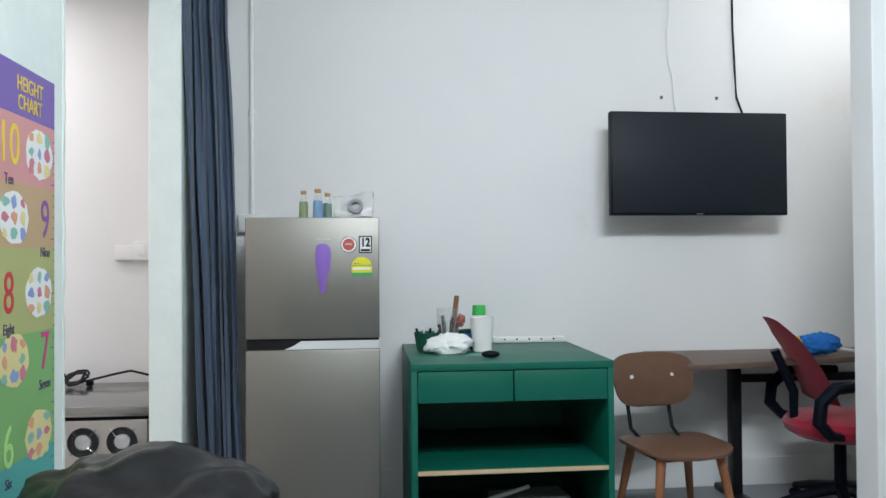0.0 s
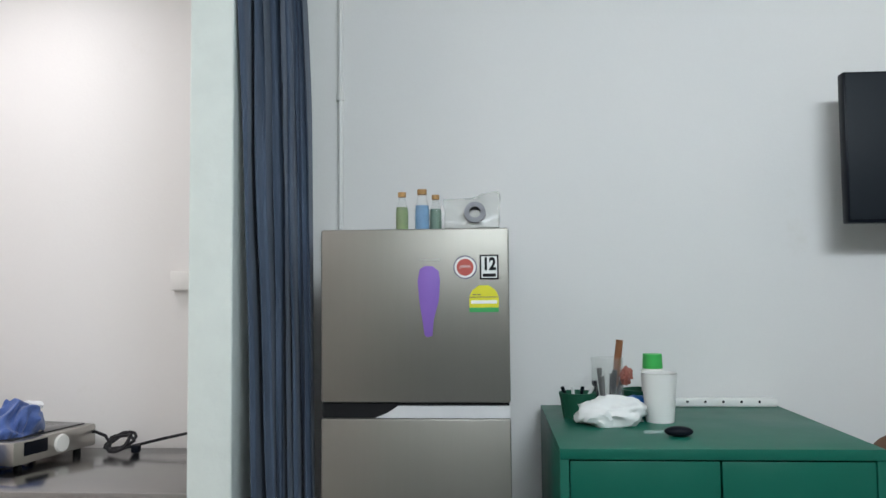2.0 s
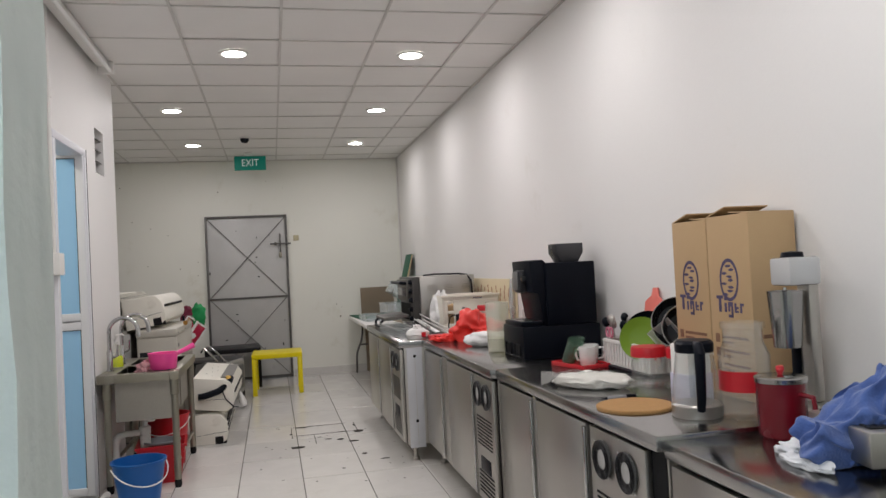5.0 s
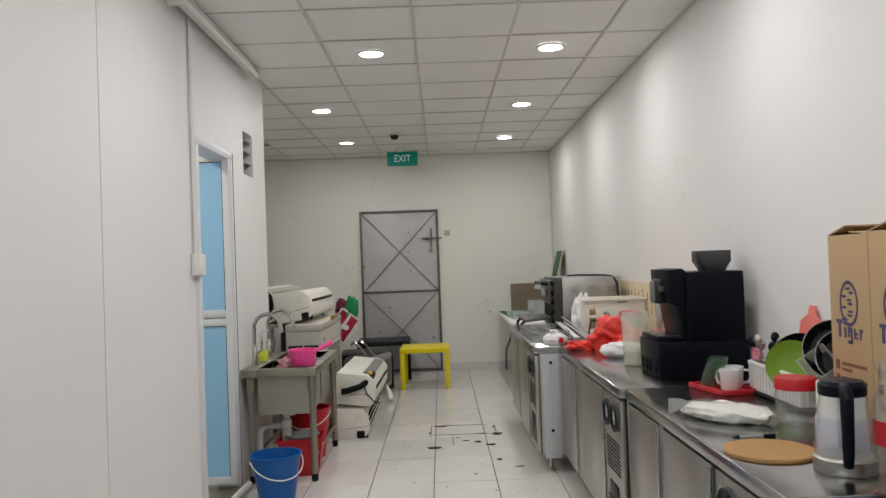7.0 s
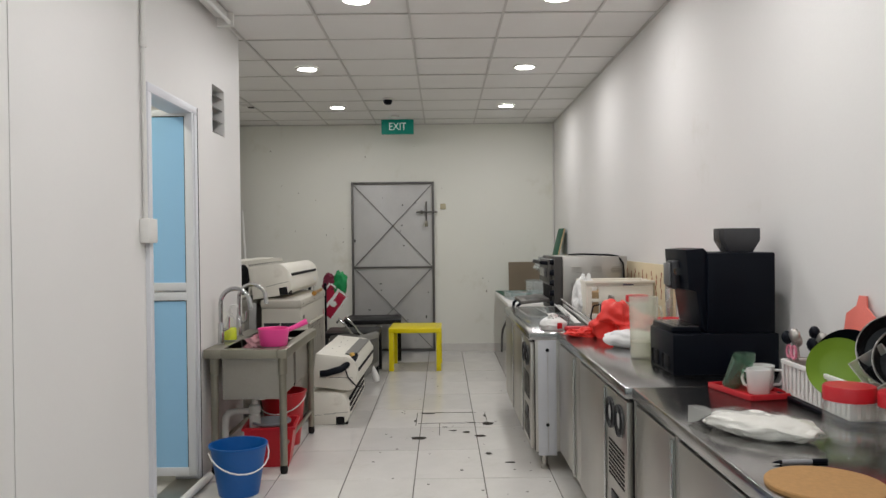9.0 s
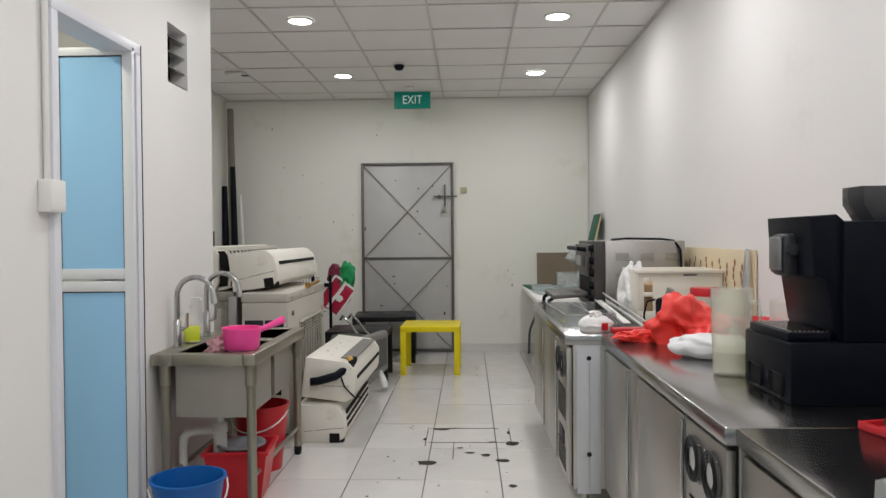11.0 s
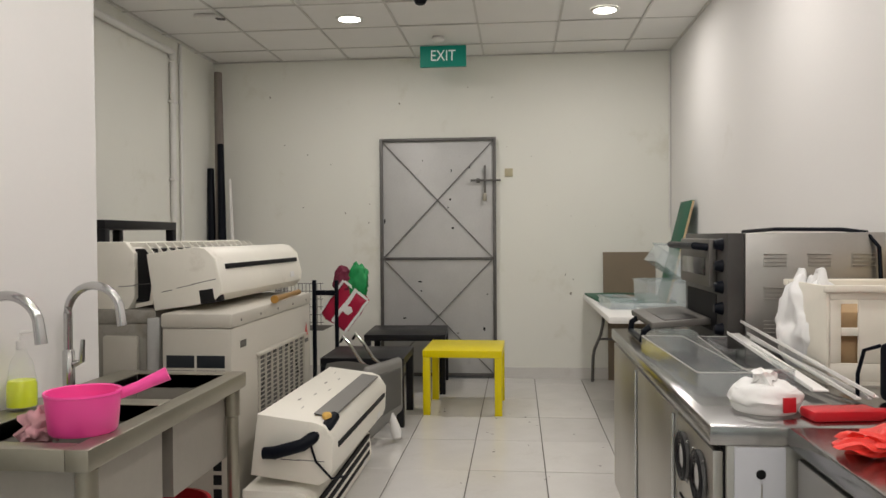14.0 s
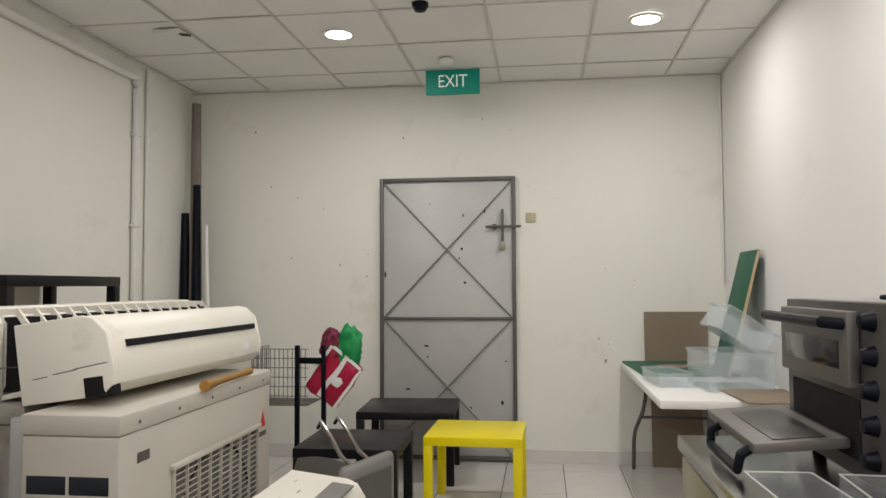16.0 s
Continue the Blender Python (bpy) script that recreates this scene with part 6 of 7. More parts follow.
for y0, y1, z0, z1 in ((-0.135, -0.115, -0.16, 0.16), (0.115, 0.135, -0.16, 0.16), (-0.02, 0.012, -0.15, 0.15), (-0.115, 0.115, 0.15, 0.172)):
    bm = box(B(), 0.046, 0.052, y0, y1, z0, z1)
    bmesh.ops.subdivide_edges(bm, edges=bm.edges[:], cuts=4, use_grid_fill=True)
    bmesh.ops.transform(bm, matrix=tilt, verts=bm.verts)
    part("white_band", crumple(bm, 0.012, 9), LABELW, t, "white printed band", smooth=50)
part("white_print", blob(B(), (0.058, 0.03, -0.03), (0.004, 0.035, 0.03), 3, amount=0.5, seed=2), LABELW, t, "white printed shape")
part("bag_strap", tube(B(), [(0.0, -0.02, 0.17), (0.01, -0.06, 0.25), (0.0, -0.02, 0.27), (0.0, 0.05, 0.19)], 0.012, 8), CRIMSON, t)
bm = blob(B(), (0, 0, 0), (0.05, 0.085, 0.14), 4, amount=0.3, scale=2.0, seed=44)
single("nylon_bag", crumple(bm, 0.012, 16), GREENFOLD, (-9.38, 1.62, 0.89), 0, "green nylon bag hung on the trolley handle", "bag", smooth=60)
bm = blob(B(), (0, 0, 0), (0.05, 0.075, 0.12), 4, amount=0.3, scale=2.0, seed=49)
single("nylon_bag", crumple(bm, 0.012, 16), material("maroon nylon", (0.16, 0.012, 0.04), 0.55), (-9.39, 1.50, 0.89), 0, "maroon nylon bag hung on the trolley handle", "bag", smooth=60)
t = thing("plastic_chair", (-7.98, 2.02, 0), 160, "grey moulded plastic chair lying on its side", "chair")
GREY_PAD = material("dark grey pad", (0.10, 0.098, 0.09), 0.6, vary=0.15)


def side_slab(bm, w0, w1, z0, z1, y0, y1, drop=0.0, bevel=0.03):
    """Rounded slab standing on edge, w0..w1 along x, its lower edge falling by drop towards w0."""
    box(bm, w0, w1, y0, y1, z0, z1, bevel, 3)
    for v in bm.verts:
        k = (w1 - v.co.x) / (w1 - w0)
        low = (z1 - v.co.z) / (z1 - z0)
        v.co.z -= drop * k * low
    return bm


part("backrest", side_slab(B(), -0.24, 0.20, 0.15, 0.49, -0.09, -0.04, 0.10), GREYPL, t)
part("inner_panel", side_slab(B(), -0.16, 0.15, 0.20, 0.43, -0.098, -0.085, 0.03, 0.006), GREY_PAD, t, "dark inset pad")
bm = B()
n = 10
vs = {}
for i in range(n + 1):
    for j in range(n + 1):
        u, v = i / n * 2 - 1, j / n
        vs[i, j] = bm.verts.new((-0.20 + 0.05 * u * u + 0.12 * v, -0.05 + 0.38 * v, 0.30 + 0.19 * u * (1 - 0.2 * v) + 0.02 * math.sin(3 * v)))
for i in range(n):
    for j in range(n):
        bm.faces.new((vs[i, j], vs[i + 1, j], vs[i + 1, j + 1], vs[i, j + 1]))
bmesh.ops.solidify(bm, geom=bm.faces[:], thickness=0.02)
part("seat_shell", bm, GREYPL, t)
part("leg", tube(B(), [(0.06, -0.06, 0.18), (0.04, -0.10, 0.12), (0.02, -0.13, 0.07), (0.01, -0.145, 0.03)], [0.018, 0.026, 0.034, 0.024], 12), PVC, t, "white rounded leg")
part("leg", tube(B(), [(-0.20, 0.30, 0.20), (-0.22, 0.33, 0.10), (-0.22, 0.34, 0.02)], [0.020, 0.024, 0.022], 12), PVC, t, "white rounded leg")
for x in (0.05, 0.20):
    part("chrome_leg", tube(B(), [(x, 0.06, 0.42), (x + 0.02, 0.14, 0.46), (x + 0.06, 0.24, 0.55), (x + 0.11, 0.33, 0.60), (x + 0.15, 0.38, 0.56)], 0.011, 10), CHROME, t, "bent chrome tube leg")
low_table("side_table", (-8.58, 1.865, 0), 1, BLACK_L, "black lacquered low side table behind the chair", 0.55)

# folding table and boards at the end wall
t = thing("folding_table", (-8.85, 3.80, 0), label="white folding table with grey steel legs", category="table")
part("tabletop", box(B(), -1.22, 0.62, -0.36, 0.36, 0.69, 0.735, 0.015), WHITEPL, t)
for x, q in ((-1.12, 0.0), (0.36, 0.12)):
    for sy in (-1, 1):
        part("leg", tube(B(), [(x, sy * (0.20 - q), 0.69), (x, sy * (0.20 - q), 0.50), (x, sy * (0.22 - q), 0.40), (x, sy * (0.275 - q), 0.27), (x, sy * (0.285 - q), 0.20), (x, sy * (0.29 - q), 0.0)], 0.013, 10), IRON_D, t)
    part("stretcher", cyl(B(), (x, q - 0.235, 0.36), (x, 0.235 - q, 0.36), 0.010, seg=10), IRON_D, t)
tb = 0.735
single("cutting_mat", box(B(), -0.42, 0.42, -0.28, 0.28, 0, 0.014, 0.002), GREEN_D, (-9.60, 3.75, tb), 3, "dark green board lying on the folding table", "board")
single("cake_board", lathe(B(), [(0, 0), (0.11, 0), (0.112, 0.004), (0.11, 0.008), (0, 0.008)], 36), BROWNBD, (-9.62, 3.74, tb + 0.015), 0, "small round brown board on the green mat", "round board")
single("hardboard_sheet", box(B(), 0, 0.006, -0.22, 0.22, 0, 0.36), BROWNBD, (-10.048, 3.83, tb), 0, "brown hardboard sheet leaning on the end wall", "board", ry=-4)
single("floor_board", box(B(), 0, 0.006, -0.25, 0.1, 0, 0.60), BROWNBD, (-10.04, 3.9, 0), 0, "brown hardboard sheet standing below the table", "board", ry=-3)
bm = box(B(), -0.20, 0.20, 0, 0.018, 0, 0.78, 0.001)
t = single("leaning_board", bm, GREEN_D, (-9.30, 3.955, tb), 0, "tall green painted board leaning on the wall", "board", rx=-14)
part("raw_edge", box(B(), 0.2005, 0.202, 0.001, 0.017, 0.005, 0.775), PLY, t, "pale raw board edge")
single("brown_board", box(B(), -0.24, 0.24, -0.16, 0.16, 0, 0.010, 0.001), BROWNBD, (-8.36, 3.97, tb + 0.001), 3, "brown hardboard offcut over the table edge", "board")


def clear_bin(at, rz, lx, ly, h, label, rx=0, ry=0):
    t = thing("plastic_bin", at, rz, label, "plastic bin", "clear storage bins", rx=rx, ry=ry)
    mt = MATS.setdefault("bin", clear_plastic("blue-grey clear plastic", (0.95, 0.98, 0.99), 0.14, 0.12))
    bm = pan(B(), -lx, lx, -ly, ly, 0, h)
    part("bin_body", bm, mt, t, smooth=0)
    bm = B()
    for a in ((-lx - 0.012, lx + 0.012, -ly - 0.012, -ly), (-lx - 0.012, lx + 0.012, ly, ly + 0.012), (-lx - 0.012, -lx, -ly, ly), (lx, lx + 0.012, -ly, ly)):
        box(bm, *a, h - 0.012, h, 0.002)
    part("bin_rim", bm, mt, t)


clear_bin((-8.72, 3.88, tb + 0.002), 4, 0.20, 0.17, 0.20, "empty clear plastic storage bin on the folding table")
clear_bin((-8.78, 3.90, tb + 0.25), 4, 0.17, 0.14, 0.14, "clear plastic bin tipped on top of another", rx=-34)
clear_bin((-8.86, 3.575, tb + 0.002), 6, 0.19, 0.09, 0.075, "shallow clear plastic bin on the folding table")

# ---- ceiling and wall fittings of the kitchen ----
t = thing("smoke_detector", (-8.38, 2.262, CEIL), label="dark round dome sensor on the ceiling", category="sensor")
part("base", lathe(B(), [(0, -0.012), (0.05, -0.012), (0.052, 0)], 24), WHITEPL, t)
part("dome", lathe(B(), [(0.045, -0.012), (0.045, -0.03), (0.03, -0.055), (0, -0.062)], 24), BLACKPL, t)
t = thing("sprinkler", (-9.43, 2.27, CEIL), label="small white sensor with a dark side on the ceiling", category="sensor")
part("disc", lathe(B(), [(0.045, 0), (0.05, -0.02), (0.03, -0.035), (0, -0.036)], 24), WHITEPL, t)
t = thing("ceiling_fixture", (-8.64, 0.72, CEIL), label="broken white fitting hanging at a ceiling hole", category="ceiling fitting")
part("plate", crumple(box(B(), -0.05, 0.05, -0.08, 0.08, -0.02, -0.002, 0.004), 0.004, 30), WHITEPL, t)
part("stub", tube(B(), [(0, 0.05, -0.01), (0.01, 0.08, -0.03), (-0.02, 0.12, -0.025)], 0.008, 8), IRON_D, t)
t = thing("conduit", (0, 0, 0), label="white surface conduit with a switch box beside the door", category="conduit")
part("pipe", tube(B(), [(-4.285, WALL_L + 0.014, 2.80), (-4.285, WALL_L + 0.014, 2.33), (-4.285, WALL_L + 0.014, 1.49)], 0.011, 10), PVC, t)
part("coupling", cyl(B(), (-4.285, WALL_L + 0.014, 2.30), (-4.285, WALL_L + 0.014, 2.35), 0.017, seg=12), PVC, t)
part("switch_box", box(B(), -4.345, -4.245, WALL_L, WALL_L + 0.05, 1.375, 1.49, 0.006), WHITEPL, t, "white switch box")
t = thing("lamp_batten", (0, 0, 0), label="white bare batten fitting under the ceiling edge", category="lamp fitting")
part("batten", box(B(), -5.42, -3.93, WALL_L + 0.03, WALL_L + 0.10, 2.765, 2.803, 0.005), PVC, t)
part("end_cap", box(B(), -5.45, -5.42, WALL_L + 0.03, WALL_L + 0.135, 2.715, 2.803, 0.006), PVC, t)
part("end_cap", box(B(), -3.93, -3.90, WALL_L + 0.03, WALL_L + 0.135, 2.715, 2.803, 0.006), PVC, t)
part("tube", cyl(B(), (-5.42, WALL_L + 0.11, 2.74), (-3.93, WALL_L + 0.11, 2.74), 0.014), LABELW, t, "unlit glass tube")
t = thing("wall_socket", (0, 0, 0), label="small white pipe clip on the wall corner", category="pipe clip")
part("clip", box(B(), -6.065, -6.045, 1.30, 1.36, 1.66, 1.70, 0.006), PVC, t)
t = thing("corner_conduit", (0, 0, 0), label="thin white conduit in the corner of the end wall", category="conduit")
part("pipe", tube(B(), [(WALL_E + 0.012, WALL_R - 0.012, 2.79), (WALL_E + 0.012, WALL_R - 0.012, 1.3)], 0.009, 8), PVC, t)
t = thing("floor_pipe", (0, 0, 0), label="white plastic drain pipe along the floor", category="pipe")
part("pipe", tube(B(), [(-5.06, 1.44, 0.028), (-4.75, 1.43, 0.028), (-4.55, 1.425, 0.026)], 0.022, 12), PVC, t)
t = thing("wall_switch", (0, WALL_R, 0), label="white wall switch and grey isolator on the wall", category="switch")
part("switch_plate", box(B(), -1.08, -0.985, -0.035, 0.0, 1.425, 1.50, 0.005), WHITEPL, t)
part("isolator", box(B(), -0.985, -0.90, -0.045, 0.0, 1.425, 1.52, 0.005), WHITEPL, t)
part("switch_rocker", box(B(), -0.965, -0.925, -0.05, -0.044, 1.45, 1.50, 0.003), LABELW, t)

# worn patches in the floor tiles
CHIP = material("dark broken tile bed", (0.045, 0.04, 0.035), 0.9, vary=0.3, bump=0.5)
rng = random.Random(7)
bm = B()
def chip(cx, cy, rx_, ry_, k):
    pts = [(cx + rx_ * (0.55 + 0.45 * rng.random()) * math.cos(a), cy + ry_ * (0.55 + 0.45 * rng.random()) * math.sin(a)) for a in [2 * math.pi * q / 9 for q in range(9)]]
    vs = [bm.verts.new((x, y, 0.0022)) for x, y in pts]
    bm.faces.new(vs)
for cx, cy, a, b in ((-5.95, 2.62, 0.05, 0.06), (-6.70, 2.67, 0.03, 0.07), (-6.35, 3.12, 0.05, 0.05), (-5.99, 3.05, 0.03, 0.04), (-6.15, 2.86, 0.018, 0.03), (-6.10, 2.95, 0.025, 0.03), (-6.38, 3.0, 0.012, 0.03), (-6.72, 2.76, 0.012, 0.05), (-6.45, 2.58, 0.03, 0.012), (-6.6, 3.11, 0.04, 0.010), (-6.25, 2.80, 0.012, 0.02), (-5.55, 3.08, 0.03, 0.02), (-5.35, 3.2, 0.02, 0.03), (-5.2, 2.9, 0.015, 0.012)):
    chip(cx, cy, a * 1.25, b * 1.25, 0)
for k in range(60):
    chip(-4.5 - 4.5 * rng.random(), 2.2 + 1.2 * rng.random(), 0.004 + 0.009 * rng.random(), 0.004 + 0.008 * rng.random(), k)
for x0, x1, y0, y1 in ((-6.72, -6.30, 2.583, 2.588), (-6.73, -6.30, 3.116, 3.121), (-6.722, -6.717, 2.60, 3.05), (-6.375, -6.371, 2.60, 3.08), (-6.37, -6.02, 2.76, 2.764)):
    box(bm, x0, x1, y0, y1, 0.0008, 0.0022)
tagged(single("floor_chips", bm, CHIP, label="chipped dark patches and crumbs in the tiled floor", category="floor damage", kind="stuff", smooth=0))

# ---- front room ----
# curtain
t = thing("curtain", (0, 0, 0), label="slate blue pleated curtain bunched beside the wall stub", category="curtain")
bm = B()
N, M = 200, 34
cv = {}
for i in range(N + 1):
    u = i / N
    for j in range(M + 1):
        v = j / M
        z = 0.20 + (3.0 - 0.20) * v
        low = 1 - min(1, (z - 0.2) / 2.3)
        xl = -0.585 + 0.070 * low
        xr = -0.475 + 0.120 * low ** 0.8
        ph = 2 * math.pi * (6.2 * (u + 0.055 * math.sin(9.0 * u + 1.0) + 0.03 * math.sin(17 * u + 2.0)) + 0.45 * noise.noise(Vector((u * 3, v * 1.6, 4.0))))
        amp = 0.036 + 0.034 * noise.noise(Vector((u * 7, v * 1.6, 2.0)))
        x = xl + (xr - xl) * u + 0.012 * math.cos(ph * 1.0 + 1.2) + 0.006 * noise.noise(Vector((u * 20, v * 5, 1)))
        y = 3.485 + (0.06 + 0.34 * (1 - low)) * u + amp * math.sin(ph) + 0.018 * math.sin(2.3 * ph + 2 * v) + 0.007 * math.sin(5.1 * ph + 5 * v + 1) + 0.02 * noise.noise(Vector((u * 14, v * 6, 7)))
        cv[i, j] = bm.verts.new((x, y, z))
for i in range(N):
    for j in range(M):
        bm.faces.new((cv[i, j], cv[i + 1, j], cv[i + 1, j + 1], cv[i, j + 1]))
part("fabric", bm, CURTAIN, t, smooth=80)
part("hook_tape", box(B(), -0.59, -0.46, 3.49, 3.56, 2.99, 3.04, 0.004), CURTAIN, t)
part("track", box(B(), -0.58, -0.54, 2.31, WALL_R - 0.01, 3.03, 3.049, 0.003), WHITEPL, t)

# height chart poster
PX, PY0, PY1, PZ0, PZ1 = PART_X + 0.003, 1.80, 2.222, 0.62, 1.875
t = thing("height_chart", (PX, PY0, PZ0), label="colourful children's paper height chart with numbers on the wall", category="poster")
pw, phh = PY1 - PY0, PZ1 - PZ0
def paper(n, c):
    return material(n, c, 0.55, vary=0.05, scale=5)
bands = [("chart blue", (0.03, 0.26, 0.55), 0.0, 0.20), ("chart teal", (0.10, 0.40, 0.36), 0.20, 0.27), ("chart green", (0.22, 0.44, 0.16), 0.27, 0.50), ("chart olive", (0.42, 0.44, 0.18), 0.50, 0.66), ("chart sand", (0.52, 0.36, 0.20), 0.66, 0.78), ("chart rose", (0.62, 0.30, 0.29), 0.78, 0.905), ("chart violet", (0.20, 0.13, 0.40), 0.905, 1.0)]
for nm, col, a, b in bands:
    part("chart_band", box(B(), 0, 0.0015, 0, pw, phh * a, phh * b), paper(nm, col), t)
def txt(body, y, z, size, mat, sq=0.8):
    text_part("lettering", body, size, mat, t, pose(0.0022, y, z, 90, 0, 90), squeeze=sq)
YEL, WHT, REDI = paper("chart yellow", (0.80, 0.60, 0.05)), LABELW, paper("chart red", (0.55, 0.05, 0.06))
PUR, GRN, MAG = paper("chart purple", (0.24, 0.10, 0.34)), paper("chart lime", (0.45, 0.72, 0.25)), paper("chart magenta", (0.65, 0.06, 0.25))
txt("HEIGHT", pw * 0.66, phh * 0.965, 0.050, YEL)
txt("CHART", pw * 0.66, phh * 0.930, 0.050, YEL)
for body, word, fz, fy, mat in (("10", "Ten", 0.845, 0.40, YEL), ("9", "Nine", 0.715, 0.86, PUR), ("8", "Eight", 0.575, 0.40, REDI), ("7", "Seven", 0.455, 0.86, MAG), ("6", "Six", 0.30, 0.40, GRN)):
    txt(body, pw * fy, phh * fz, 0.135, mat)
    txt(word, pw * fy, phh * (fz - 0.062), 0.035, INK)
cols = [paper("dot %s" % n, c) for n, c in (("a", (0.7, 0.35, 0.2)), ("b", (0.25, 0.35, 0.6)), ("c", (0.75, 0.65, 0.3)), ("d", (0.6, 0.2, 0.25)), ("e", (0.25, 0.5, 0.4)))]
for fz, fy in ((0.845, 0.78), (0.715, 0.46), (0.575, 0.78), (0.455, 0.46), (0.30, 0.78)):
    part("picture_patch", blob(B(), (0.0017, pw * fy, phh * fz), (0.0004, 0.075, 0.060), 3, amount=0.12, seed=fz * 9), LABELW if fz > 0.5 else cols[2], t)
    for k in range(9):
        y, z = pw * fy + 0.045 * (k % 3 - 1), phh * fz + 0.036 * (k // 3 - 1)
        part("picture_dot", blob(B(), (0.0022, y, z), (0.0004, 0.010 + 0.009 * ((k * 0.618 + fz * 3) % 1), 0.010 + 0.008 * ((k * 0.382 + fz * 7) % 1)), 2, amount=0.7, scale=1.3, seed=k * 2.3 + fz * 11), cols[(k * 2 + int(fz * 10)) % 5], t)
for k in range(40):
    z = phh * (0.02 + 0.88 * k / 40)
    part("scale_mark", box(B(), 0.0015, 0.0019, pw - (0.022 if k % 5 == 0 else 0.012), pw - 0.002, z, z + 0.002), INK, t)

# covered bin in front of the chart
t = thing("covered_bin", (-0.31, 1.90, ROOM_FLOOR), label="tall bin covered with a crumpled black plastic bag", category="bin")
part("bin_body", lathe(B(), [(0, 0), (0.19, 0), (0.22, 0.62), (0.21, 0.62), (0, 0.60)], 28), BLACKPL, t)
bm = blob(B(), (0, 0, 0.69), (0.285, 0.25, 0.135), 5, flat=0.95, amount=0.16, scale=1.7, seed=15)
part("bag", crumple(crumple(bm, 0.03, 8, 3), 0.012, 20, 1), BAG_BLK, t, "crumpled black bag", smooth=60)

# dining chair
t = thing("dining_chair", (1.53, 3.42, ROOM_FLOOR), 8, "brown veneer chair with tapered wooden legs", "chair")
SH = 0.44
n = 20
bm = B()
ring = [(0.215 * math.copysign(abs(math.cos(a)) ** 0.55, math.cos(a)), 0.20 * math.copysign(abs(math.sin(a)) ** 0.55, math.sin(a))) for a in [2 * math.pi * k / 32 for k in range(32)]]
prism(bm, ring, "z", SH - 0.018, SH, 0.004)
for v in bm.verts:
    v.co.z -= 0.015 * (1 - min(1, (v.co.x / 0.21) ** 2)) + 0.02 * max(0, -v.co.y / 0.2 - 0.6)
part("seat", bm, WOOD, t)
bm = B()
prism(bm, [(0.205 * math.copysign(abs(math.cos(a)) ** 0.6, math.cos(a)), 0.125 * math.copysign(abs(math.sin(a)) ** 0.6, math.sin(a))) for a in [2 * math.pi * k / 32 for k in range(32)]], "y", 0, 0.014, 0.004)
for v in bm.verts:
    v.co.y += 0.10 * (1 - (v.co.x / 0.205) ** 2) * 0.5 + 0.12 * v.co.z
    v.co.x *= 1 + 0.9 * v.co.z
bk = part("backrest", bm, WOOD, t, m=pose(0, 0.165, SH + 0.24))
for x in (-0.11, 0.10):
    part("bolt", lathe(B(), [(0, 0.005), (0.009, 0.004), (0.011, 0)], 12), material("bright zinc bolt", (0.85, 0.85, 0.85), 0.45, 0.3), bk, m=pose(x, 0.014 if x < 0 else 0.022, 0.02, 90))
for x in (-0.11, 0.10):
    part("back_stay", tube(B(), [(x * 0.9, 0.10, SH - 0.02), (x, 0.19, SH + 0.02), (x, 0.225, SH + 0.14), (x, 0.225, SH + 0.26)], 0.009, 8), BLACK_L, t)
part("seat_frame", box(B(), -0.15, 0.15, -0.14, 0.14, SH - 0.055, SH - 0.030, 0.008), BLACK_L, t)
for sx in (-1, 1):
    for sy in (-1, 1):
        part("leg", tube(B(), [(sx * 0.14, sy * 0.13, SH - 0.04), (sx * 0.20, sy * 0.19, 0.0)], [0.022, 0.013], 12), WOOD_L, t, "tapered reddish wooden leg")

# red office chair
t = thing("office_chair", (2.45, 3.64, ROOM_FLOOR), 84, "red mesh office chair with black plastic arms", "chair")
bm = B()
lathe(bm, [(0, 0.385), (0.20, 0.385), (0.245, 0.41), (0.255, 0.445), (0.235, 0.475), (0.18, 0.495), (0, 0.50)], 32)
part("seat", bm, RED_F, t)
bm = B()
n = 14
bv = {}
for i in range(n + 1):
    for j in range(n + 1):
        u, v = i / n * 2 - 1, j / n
        bv[i, j] = bm.verts.new((u * (0.19 - 0.05 * v) * (1 - 0.45 * max(0, v - 0.8) / 0.2 * abs(u)), 0.09 + 0.12 * v + 0.11 * v * v + 0.03 * (1 - u * u), 0.56 + 0.40 * v - 0.02 * u * u * v))
for i in range(n):
    for j in range(n):
        bm.faces.new((bv[i, j], bv[i + 1, j], bv[i + 1, j + 1], bv[i, j + 1]))
bmesh.ops.solidify(bm, geom=bm.faces[:], thickness=0.05)
part("backrest", bm, RED_F, t, smooth=60)
part("back_spine", tube(B(), [(0, 0.10, 0.42), (0, 0.22, 0.46), (0, 0.22, 0.60), (0, 0.31, 0.80)], 0.022, 10), BLACKPL, t)
for s in (-1, 1):
    part("arm", tube(B(), [(s * 0.20, 0.08, 0.42), (s * 0.25, 0.17, 0.44), (s * 0.26, 0.225, 0.50), (s * 0.26, 0.215, 0.59), (s * 0.26, 0.15, 0.655), (s * 0.26, 0.05, 0.665), (s * 0.26, -0.12, 0.665)], [0.020, 0.026, 0.030, 0.030, 0.030, 0.028, 0.024], 10), BLACKPL, t, "black looped arm")
part("gas_lift", cyl(B(), (0, 0, 0.10), (0, 0, 0.44), 0.028, seg=16), BLACKPL, t)
